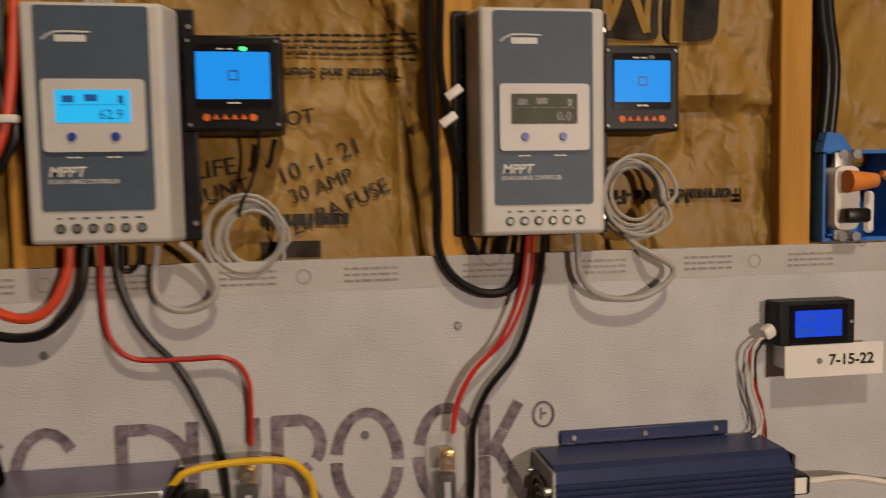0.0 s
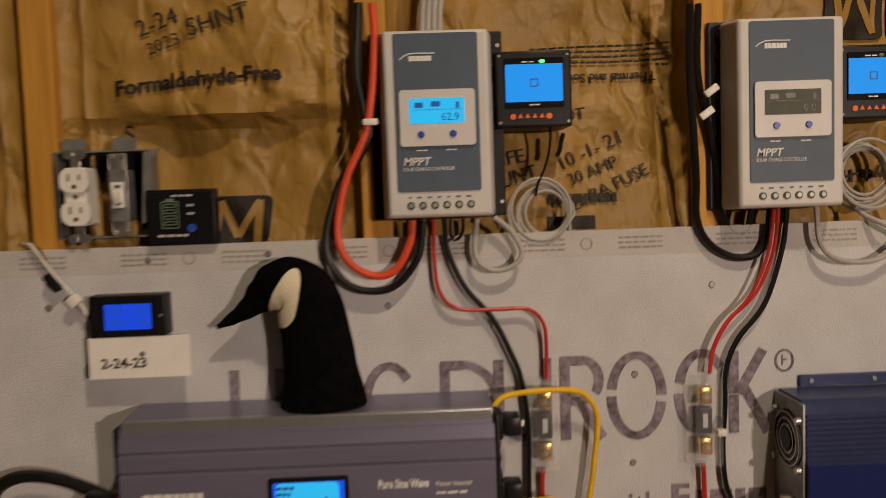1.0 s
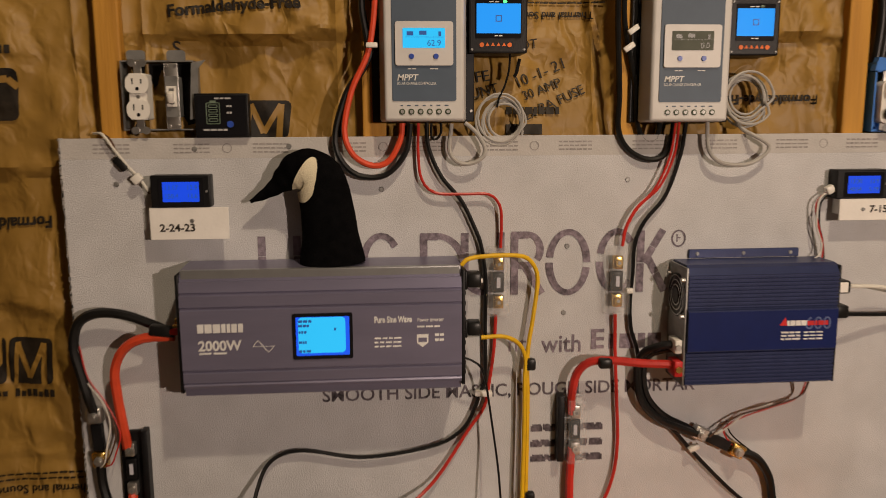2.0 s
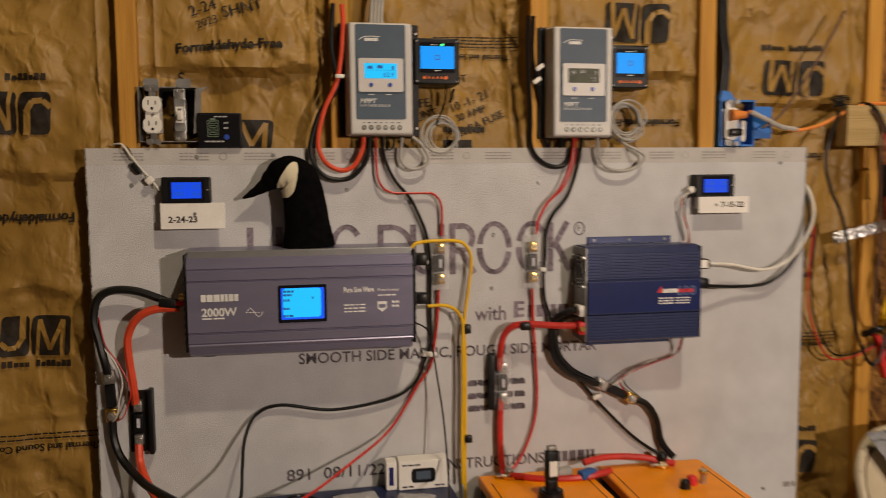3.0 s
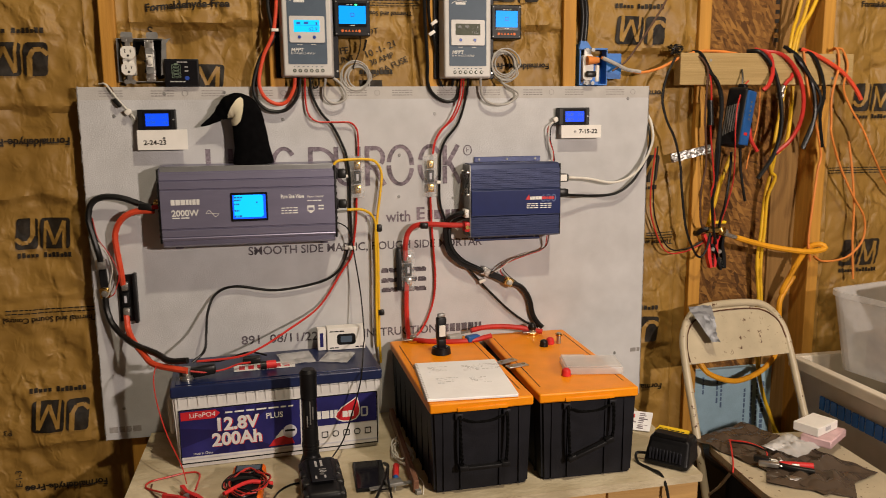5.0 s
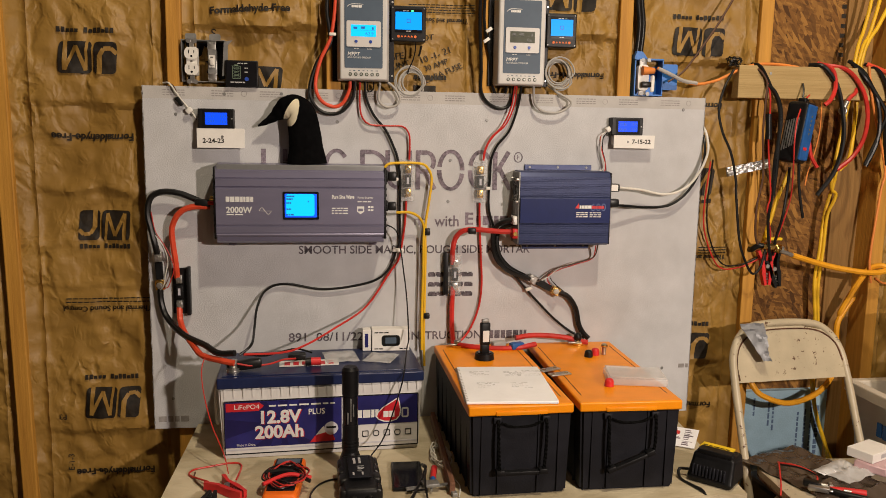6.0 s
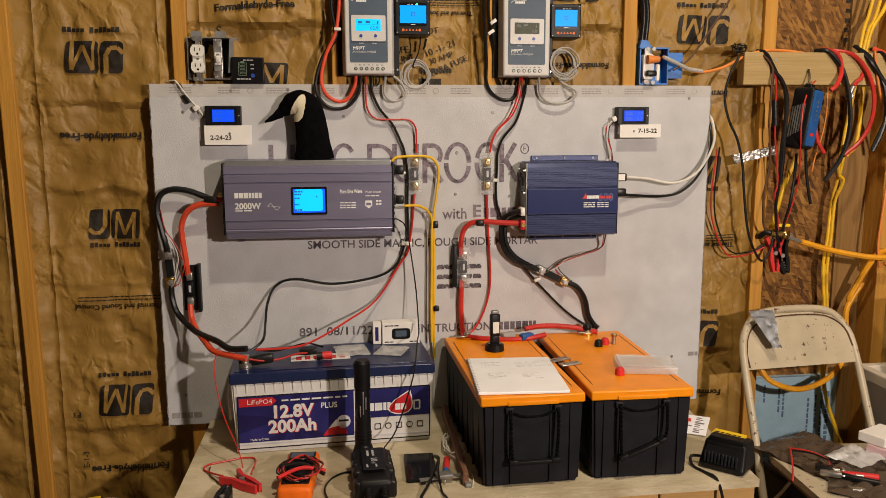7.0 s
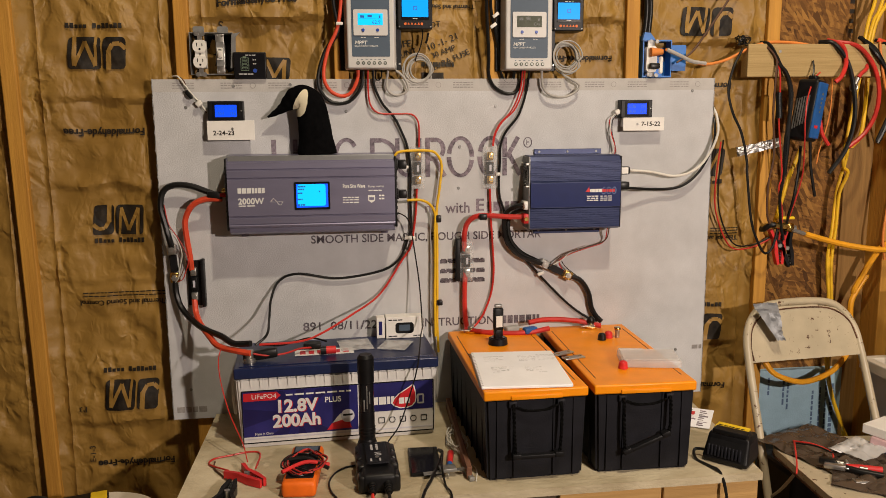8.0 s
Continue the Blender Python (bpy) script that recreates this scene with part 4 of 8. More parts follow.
def blue_inverter():
    x0, x1 = 0.979, 1.229
    t = thing("power_inverter", (1.10, 0, 0.96), label="dark blue finned aluminium power inverter on cement board", category="inverter", group="inverters")
    prof = [(-0.001, 0.985), (-0.010, 0.978), (-0.066, 0.977)]
    z = 0.982
    while z < 1.034:
        prof += [(-0.0760, z), (-0.0790, z + 0.0008), (-0.0790, z + 0.0028), (-0.0760, z + 0.0036)]
        z += 0.0062
    prof += [(-0.0775, 1.0365), (-0.0815, 1.038), (-0.0815, 1.106), (-0.0775, 1.1075)]
    z = 1.110
    while z < 1.164:
        prof += [(-0.0760, z), (-0.0790, z + 0.0008), (-0.0790, z + 0.0028), (-0.0760, z + 0.0036)]
        z += 0.0062
    prof += [(-0.070, 1.174), (-0.062, 1.178), (-0.008, 1.178), (-0.001, 1.172)]
    bm = B()
    loops = [[bm.verts.new((x, y, zz)) for y, zz in prof] for x in (x0, x1)]
    n = len(prof)
    for j in range(n):
        bm.faces.new((loops[0][j], loops[0][(j + 1) % n], loops[1][(j + 1) % n], loops[1][j]))
    bm.faces.new(loops[0])
    bm.faces.new(loops[1][::-1])
    part("body", bm, M_BLUEINV, t, smooth=False)
    part("name_band", box(B(), x0 + 0.0005, x1 - 0.0005, -0.0826, -0.0814, 1.040, 1.104), M_BLUEBAND, t, "plain blue centre band")
    for z0, z1 in ((1.1785, 1.193), (0.958, 0.9765)):
        f = part("flange", box(B(), 1.006, 1.197, -0.006, -0.0005, z0, z1, 0.001), M_BLUEINV, t)
        for x in (1.02, 1.10, 1.182):
            screw(f, x, -0.006, (z0 + z1) / 2, 0.0035, M_DULL)
    e = part("end_plate", box(B(), x0 - 0.004, x0, -0.076, -0.002, 0.980, 1.175, 0.001), M_DULL, t, "dull steel end plate")
    part("end_plate", box(B(), x1, x1 + 0.004, -0.076, -0.002, 0.980, 1.175, 0.001), M_BLACK, t, "black end plate")
    bm = B()
    for k in range(4):
        r = 0.008 + 0.008 * k
        prev = None
        for j in range(29):
            a = 2 * math.pi * j / 28
            p = (bm.verts.new((x0 - 0.007, -0.040 + r * math.cos(a), 1.125 + r * math.sin(a))), bm.verts.new((x0 - 0.007, -0.040 + (r + 0.0016) * math.cos(a), 1.125 + (r + 0.0016) * math.sin(a))))
            if prev:
                bm.faces.new((prev[0], prev[1], p[1], p[0]))
            prev = p
    part("fan_guard", bm, M_STEEL, e, "bright wire fan guard")
    part("fan_hole", cyl(B(), (x0 - 0.004, -0.040, 1.125), (-1, 0, 0), 0.036, 0.001, 28), M_GLOSS, e)
    part("fan_hub", cyl(B(), (x0 - 0.005, -0.040, 1.125), (-1, 0, 0), 0.013, 0.003, 20), M_BLACK, e)
    for y, z in ((-0.07, 1.155), (-0.01, 1.155), (-0.07, 1.095), (-0.01, 1.095)):
        part("bolt", cyl(B(), (x0 - 0.004, y, z), (-1, 0, 0), 0.004, 0.006, 10), M_STEEL, e)
    part("terminal_block", box(B(), x0 - 0.016, x0 - 0.004, -0.072, -0.040, 1.033, 1.056, 0.002), M_IVORY, t, "white terminal block")
    part("terminal_block", box(B(), x0 - 0.018, x0 - 0.004, -0.078, -0.046, 0.996, 1.022, 0.002), M_REDPL, t, "red terminal block")
    part("terminal_bolt", cyl(B(), (x0 - 0.011, -0.078, 1.009), (0, -1, 0), 0.006, 0.004, 6), M_BRASS, t)
    part("terminal_bolt", cyl(B(), (x0 - 0.011, -0.072, 1.044), (0, -1, 0), 0.005, 0.004, 6), M_STEEL, t)
    for z, m in ((1.122, M_RUBBER), (1.080, M_RUBBER)):
        part("plug", box(B(), x1 + 0.004, x1 + 0.036, -0.055, -0.028, z, z + 0.022, 0.004), m, t, "black plug in its socket")
    part("tag", box(B(), x1 + 0.010, x1 + 0.030, -0.0555, -0.0550, z + 0.045, z + 0.062), M_CARD, t)
    yy = -0.0828
    part("maker_sign", outline_prism(B(), [(1.130, 1.079), (1.140, 1.093), (1.143, 1.079)], yy - 0.0003, yy), M_REDPL, t, "red triangular sign")
    part("maker_mark", bars(B(), 1.143, 1.176, 1.0785, 0.0085, yy, 4, 14, 0.15), M_WHITE, t)
    part("maker_mark", bars(B(), 1.177, 1.212, 1.0785, 0.0075, yy, 4, 15, 0.2), M_REDPL, t)
    part("lettering", letters("600", 0.030, 1.173, 1.072, yy + 0.0001, wide=1.0), mat("dim_blue_print", (0.10, 0.14, 0.30), 0.5), t)
    bm = B()
    for k in range(3):
        bars(bm, 1.134, 1.166, 1.066 - 0.0055 * k, 0.0028, yy, 3, 70 + k)
        bars(bm, 1.172, 1.204, 1.066 - 0.0055 * k, 0.0022, yy, 3, 80 + k)
    part("small_print", bm, M_WHITE, t)


blue_inverter()


def plumage():
    """Black felt with a slanting cream cheek on the side that faces the room."""
    m = mat("goose_felt", (0.0035, 0.0035, 0.004), 0.95, 0, 0.3, 80, 0.4, 500, spec=0.04)
    nt = m.node_tree
    b = nt.nodes["Principled BSDF"]
    tc = nt.nodes["Texture Coordinate"]

    def calc(op, p, q):
        n = nt.nodes.new("ShaderNodeMath")
        n.operation = op
        for k, v in enumerate((p, q)):
            if isinstance(v, (int, float)):
                n.inputs[k].default_value = v
            else:
                nt.links.new(v, n.inputs[k])
        return n.outputs[0]

    sep = nt.nodes.new("ShaderNodeSeparateXYZ")
    nt.links.new(tc.outputs["Object"], sep.inputs[0])
    wob = nt.nodes.new("ShaderNodeTexNoise")
    wob.inputs["Scale"].default_value = 60
    nt.links.new(tc.outputs["Object"], wob.inputs["Vector"])
    u = calc("SUBTRACT", sep.outputs[0], 0.3795)
    v = calc("SUBTRACT", sep.outputs[2], 1.3215)
    a = calc("SUBTRACT", calc("MULTIPLY", u, 0.934), calc("MULTIPLY", v, 0.358))
    c = calc("ADD", calc("MULTIPLY", u, 0.358), calc("MULTIPLY", v, 0.934))
    wide = calc("SUBTRACT", 0.0155, calc("MULTIPLY", c, 0.13))
    r = calc("ADD", calc("POWER", calc("ABSOLUTE", calc("DIVIDE", a, wide), 0), 2.2), calc("POWER", calc("ABSOLUTE", calc("DIVIDE", c, 0.0365), 0), 2.6))
    r = calc("ADD", r, calc("MULTIPLY", calc("SUBTRACT", wob.outputs[0], 0.5), 0.35))
    hit = calc("MULTIPLY", calc("LESS_THAN", r, 1.0), calc("LESS_THAN", sep.outputs[1], -0.040))
    mx = nt.nodes.new("ShaderNodeMix")
    mx.data_type = "RGBA"
    nt.links.new(hit, mx.inputs["Factor"])
    nt.links.new(b.inputs["Base Color"].links[0].from_socket, mx.inputs["A"])
    mx.inputs["B"].default_value = (0.70, 0.64, 0.47, 1)
    nt.links.new(mx.outputs["Result"], b.inputs["Base Color"])
    return m


def goose():
    pts = [(0.416, -0.040, 1.1885), (0.4125, -0.040, 1.243), (0.4075, -0.040, 1.287), (0.399, -0.040, 1.319), (0.383, -0.040, 1.3335), (0.363, -0.038, 1.331),
           (0.346, -0.036, 1.321), (0.331, -0.034, 1.309), (0.312, -0.031, 1.297), (0.291, -0.030, 1.286)]
    rad = [0.051, 0.0430, 0.0405, 0.0390, 0.0345, 0.0300, 0.0205, 0.0130, 0.0080, 0.0028]
    bm = tube(B(), pts, 0.03, 48, 0.003, rad, 0.74)
    ob = part("goose_decoy", bm, plumage())
    for p in ob.data.polygons:
        p.use_smooth = True
    tagged(ob, "black goose head decoy with cream cheek on the grey inverter", "decoy")


goose()


def fuse_holder(x0, x1, z0, z1, gold, black=False, tilt=0):
    t = thing("fuse_holder", ((x0 + x1) / 2, 0, z0), label="clear plastic fuse holder with " + ("gold" if gold else "steel") + " clamps on the cement board",
              category="fuse holder", group="fuse holders")
    m = M_BRASS if gold else M_STEEL
    cx, h = (x0 + x1) / 2, z1 - z0
    part("base", box(B(), x0, x1, -0.008, -0.0004, z0, z1, 0.002), M_BLACK if black else M_CLEAR, t)
    for k in (0.22, 0.77):
        z = z0 + h * k
        c = part("clamp", box(B(), cx - 0.008, cx + 0.008, -0.022, -0.008, z - 0.011, z + 0.011, 0.002), m, t, "bright metal clamp")
        part("bolt", cyl(B(), (cx, -0.022, z), (0, -1, 0), 0.0065, 0.004, 6), m, c)
        part("socket_hole", cyl(B(), (cx, -0.026, z), (0, -1, 0), 0.003, 0.0006, 8), M_DULL, c)
    part("fuse", box(B(), cx - 0.009, cx + 0.009, -0.019, -0.009, z0 + h * 0.35, z0 + h * 0.64, 0.002), M_BLACK, t, "dark fuse link")
    part("fuse_window", box(B(), cx - 0.003, cx + 0.003, -0.0196, -0.0190, z0 + h * 0.42, z0 + h * 0.57), M_PINK, t)
    if not black:
        part("cover", box(B(), x0 + 0.002, x1 - 0.002, -0.033, -0.008, z0 + 0.003, z1 - 0.003, 0.003), M_CLEAR, t, "clear snap-on cover")
    return t


fuse_holder(0.663, 0.701, 1.089, 1.205, True)
fuse_holder(0.861, 0.901, 1.087, 1.203, True)
f3 = fuse_holder(0.797, 0.834, 0.829, 0.948, False)
fuse_holder(0.060, 0.097, 0.788, 0.911, False, True)
for x0, x1, z0, z1 in ((0.784, 0.796, 0.832, 0.950), (0.0975, 0.107, 0.785, 0.915)):
    b_ = part("fuse_cover", box(B(), x0, x1, -0.022, -0.0005, z0, z1, 0.002), M_BLACK)
    tagged(b_, "black plastic cover strip beside a fuse holder", "cover", "fuse covers")


def shunt(a, b):
    """A current shunt: two metal blocks joined by a dark bar."""
    a, b = Vector(a), Vector(b)
    t = thing("current_shunt", tuple((a + b) / 2), label="small metal current shunt joining two thick cables", category="shunt", group="shunts")
    d = (b - a).normalized()
    turn = math.atan2(d.z, d.x)
    R = Matrix.Translation((a + b) / 2) @ Matrix.Rotation(-turn, 4, "Y")
    L = (b - a).length / 2
    part("bar", box(B(), -L * 0.6, L * 0.6, -0.006, 0.004, -0.009, 0.009, 0.001, 1, R), M_BLACK, t)
    for s in (-1, 1):
        e = part("block", box(B(), s * L - 0.013, s * L + 0.013, -0.010, 0.006, -0.012, 0.012, 0.002, 1, R), M_BRASS if s > 0 else M_STEEL, t)
        part("bolt", cyl(B(), (s * L, -0.010, 0), (0, -1, 0), 0.0085, 0.006, 6, None, R), M_STEEL, e)
        part("washer", cyl(B(), (s * L, -0.0165, 0), (0, -1, 0), 0.005, 0.003, 10, None, R), M_STEEL, e)
    return t


shunt((1.035, -0.014, 0.873), (1.103, -0.014, 0.839))
shunt((0.027, -0.014, 0.943), (0.031, -0.014, 0.868))


# outlet and switch in an open metal box
def outlet(parent, cx, cz, y):
    y0 = part("yoke", box(B(), cx - 0.006, cx + 0.006, y + 0.002, y + 0.004, cz - 0.055, cz + 0.055, 0.001, 1), M_STEEL, parent, "zinc mounting strap")
    for s in (-1, 1):
        for k in (-1, 1):
            part("ear", cyl(B(), (cx + 0.008 * k, y + 0.002, cz + s * 0.051), (0, -1, 0), 0.006, 0.002, 10), M_STEEL, y0)
    body = part("receptacle", plate(B(), cx - 0.013, cx + 0.013, cz - 0.035, cz + 0.035, y - 0.002, y + 0.03, 0.003), M_IVORY, parent)
    for s in (-1, 1):
        zc = cz + s * 0.0195
        f = part("outlet_face", plate(B(), cx - 0.0172, cx + 0.0172, zc - 0.0145, zc + 0.0145, y - 0.006, y - 0.001, 0.0115, 6), M_IVORY, body)
        bm = B()
        box(bm, cx - 0.0075, cx - 0.0055, y - 0.0064, y - 0.006, zc - 0.001, zc + 0.008)
        box(bm, cx + 0.0055, cx + 0.0075, y - 0.0064, y - 0.006, zc - 0.000, zc + 0.007)
        cyl(bm, (cx, y - 0.006, zc - 0.0075), (0, -1, 0), 0.0028, 0.0004, 10)
        part("slots", bm, M_GLOSS, f)
    screw(body, cx, y - 0.002, cz, 0.0032)


def metal_box():
    t = thing("outlet_box", (0.15, 0.012, 1.396), label="open metal box with white outlet and switch on a stud", category="outlet box")
    bm = B()
    box(bm, 0.099, 0.101, 0.0005, 0.043, 1.398, 1.500)
    box(bm, 0.207, 0.209, 0.0005, 0.043, 1.398, 1.500)
    box(bm, 0.099, 0.209, 0.0005, 0.043, 1.500, 1.502)
    box(bm, 0.099, 0.209, 0.0005, 0.043, 1.396, 1.398)
    box(bm, 0.101, 0.207, 0.041, 0.043, 1.398, 1.500)
    part("box", bm, M_DULL, t, "dull zinc box", smooth=False)
    # black sheet added before the back wall to paint the box's inner shade
    part("shadow_lining", box(B(), 0.102, 0.206, 0.038, 0.0405, 1.399, 1.499), M_BLACK, t)
    for x, a in ((0.122, 10), (0.182, -12)):
        ear = B()
        plate(ear, x - 0.012, x + 0.016, 1.500, 1.517, -0.001, 0.001, 0.005)
        part("box_ear", ear, M_DULL, t)
    part("plaster_ear", outline_prism(B(), [(0.200, 1.412), (0.214, 1.416), (0.216, 1.49), (0.228, 1.503), (0.206, 1.498)], -0.001, 0.001), M_DULL, t)
    outlet(t, 0.1265, 1.447, -0.008)
    part("switch_strap", box(B(), 0.166, 0.187, -0.006, -0.004, 1.398, 1.498, 0.002), M_STEEL, t, "zinc switch strap")
    part("switch_body", plate(B(), 0.167, 0.186, 1.416, 1.478, -0.010, 0.02, 0.002), M_DULL, t)
    part("switch_frame", ring_plate(B(), 0.169, 0.184, 1.432, 1.463, 0.0035, -0.012, -0.009, 0.001), M_IVORY, t)
    part("switch_lever", box(B(), 0.1725, 0.1805, -0.022, -0.008, 1.440, 1.456, 0.0015, 2, Matrix.Translation((0.1765, -0.01, 1.448)) @ Matrix.Rotation(radians(20), 4, "X") @ Matrix.Translation((-0.1765, 0.01, -1.448))), M_IVORY, t, "white switch lever")
    for z in (1.402, 1.494):
        for x in (0.170, 0.183):
            screw(t, x, -0.006, z, 0.0032)


metal_box()


def battery_remote():
    t = thing("battery_gauge", (0.25, -0.001, 1.383), label="square black battery gauge panel standing on the cement board's edge", category="gauge")
    part("case", box(B(), 0.209, 0.291, -0.010, 0.012, 1.3845, 1.452, 0.002), M_BLACK, t)
    part("face", plate(B(), 0.213, 0.287, 1.388, 1.448, -0.0115, -0.0095, 0.002), M_GLOSS, t)
    bm = ring_plate(B(), 0.227, 0.248, 1.405, 1.438, 0.0012, -0.0120, -0.0114, 0.002)
    box(bm, 0.233, 0.242, -0.0120, -0.0114, 1.438, 1.441)
    for k in range(4):
        ring_plate(bm, 0.2305, 0.2445, 1.409 + 0.007 * k, 1.4140 + 0.007 * k, 0.0011, -0.0120, -0.0114, 0.0015)
    part("battery_sign", bm, M_DIMGREEN, t)
    bm = bars(B(), 0.258, 0.266, 1.431, 0.003, -0.0115, 2, 4)
    bars(bm, 0.258, 0.266, 1.421, 0.003, -0.0115, 2, 5)
    bars(bm, 0.222, 0.258, 1.395, 0.003, -0.0115, 4, 6)
    bars(bm, 0.24, 0.265, 1.443, 0.0025, -0.0115, 3, 7)
    part("small_print", bm, M_PENCIL, t)
    part("button", cyl(B(), (0.263, -0.0115, 1.405), (0, -1, 0), 0.0052, 0.002, 16), M_BLUEBTN, t, "round blue button")


battery_remote()


def blue_box():
    t = thing("outlet_box", (1.36, 0.012, 1.386), label="open blue plastic box with a white outlet and orange wire nut", category="outlet box")
    bm = B()
    for a in ((1.312, 1.315, 1.39, 1.50), (1.392, 1.395, 1.39, 1.485)):
        box(bm, a[0], a[1], 0.0005, 0.043, a[2], a[3])
    box(bm, 1.312, 1.395, 0.0005, 0.043, 1.484, 1.488)
    box(bm, 1.312, 1.395, 0.0005, 0.043, 1.3865, 1.3905)
    box(bm, 1.315, 1.392, 0.040, 0.043, 1.390, 1.484)
    part("box", bm, M_BLUEBOX, t, smooth=False)
    part("nail_bracket", outline_prism(B(), [(1.309, 1.486), (1.315, 1.508), (1.332, 1.506), (1.346, 1.488)], -0.002, 0.012), M_BLUEBOX, t)
    part("side_flap", plate(B(), 1.396, 1.437, 1.404, 1.474, 0.002, 0.008, 0.003), M_BLUEBOX, t)
    part("strap", box(B(), 1.323, 1.344, -0.004, -0.002, 1.388, 1.486, 0.002), M_STEEL, t, "zinc mounting strap")
    r = part("receptacle", plate(B(), 1.318, 1.348, 1.400, 1.470, -0.012, 0.01, 0.010), M_IVORY, t)
    part("plug", box(B(), 1.323, 1.352, -0.028, -0.012, 1.408, 1.424, 0.004), M_RUBBER, t, "black plug")
    part("wire_nut", cyl(B(), (1.325, -0.022, 1.453), (1, 0, 0.02), 0.0125, 0.034, 12, 0.008), M_ORWIRE, t, "orange wire nut")
    part("hinged_cover", box(B(), 1.354, 1.366, -0.014, -0.008, 1.396, 1.442, 0.003, 1), M_IVORY, t, "white plastic tab")
    for x in (1.333, 1.350):
        for z in (1.392, 1.483):
            part("ear", cyl(B(), (x, -0.003, z), (0, -1, 0), 0.0055, 0.002, 10), M_DULL, t)


blue_box()

pl = thing("wall_plank", (1.88, -0.012, 1.385), label="sawn pine board nailed across two studs, hung with cables", category="plank")
part("board", box(B(), 1.606, 2.17, -0.0255, 0.0125, 1.386, 1.476, 0.002), M_LUMBER, pl, smooth=False)
for x in (1.70, 2.10):
    for z in (1.405, 1.455):
        part("nail_head", cyl(B(), (x, -0.0255, z), (0, -1, 0), 0.004, 0.001, 10), M_DULL, pl)


# ---- bench and batteries ----
BT = 0.478
bench = thing("work_bench", (0.8, -0.28, 0), label="low wooden bench with a plywood top on stacked lumber", category="bench")
bm = B()
lo = [bm.verts.new((x, y, BT - 0.018)) for x, y in ((0.115, -0.005), (1.455, -0.005), (1.408, -0.566), (0.105, -0.582))]
hi = [bm.verts.new((v.co.x, v.co.y, BT)) for v in lo]
bm.faces.new(lo)
bm.faces.new(hi[::-1])
for i in range(4):
    bm.faces.new((lo[i], lo[(i + 1) % 4], hi[(i + 1) % 4], hi[i]))
part("top", bm, M_PLY, bench, "stained plywood top", smooth=False)
for a, b in ((0.936, 1.173), (1.177, 1.404)):
    for k in range(2):
        o = 0.03 * k
        part("front_block", box(B(), a + o, min(b + o, 1.404), -0.556 + 0.004 * k, -0.515, BT - 0.110 - 0.093 * k, BT - 0.0185 - 0.093 * k, 0.003), M_PLANK, bench, smooth=False)
# this board stands in shade; the dark floor tone paints that shade
part("front_panel", box(B(), 0.13, 0.932, -0.545, -0.527, BT - 0.210, BT - 0.0185, 0.001), M_FLOOR, bench, "plywood board in a dark tone that stands for shade", smooth=False)
for x in (0.14, 1.31):
    for y in (-0.49, -0.10):
        part("leg", box(B(), x, x + 0.085, y, y + 0.038, 0.0005, BT - 0.018, 0.002), M_STUD, bench, smooth=False)


M_ROPE = mat("black_rope", (0.006, 0.006, 0.006), 0.9, 0, 0.4, 300, 0.8, 700, spec=0.05)


def rope(pts, r):
    """Two strands twisted round one another along pts."""
    path = spline(pts, 0.0025)
    bm = B()
    for s in (0, math.pi):
        q = []
        for i, c in enumerate(path):
            a = s + i * 0.85
            q.append((c.x + r * 0.55 * math.cos(a), c.y + r * 0.55 * math.sin(a), c.z))
        tube(bm, q, r * 0.62, 6, 0.004)
    return bm


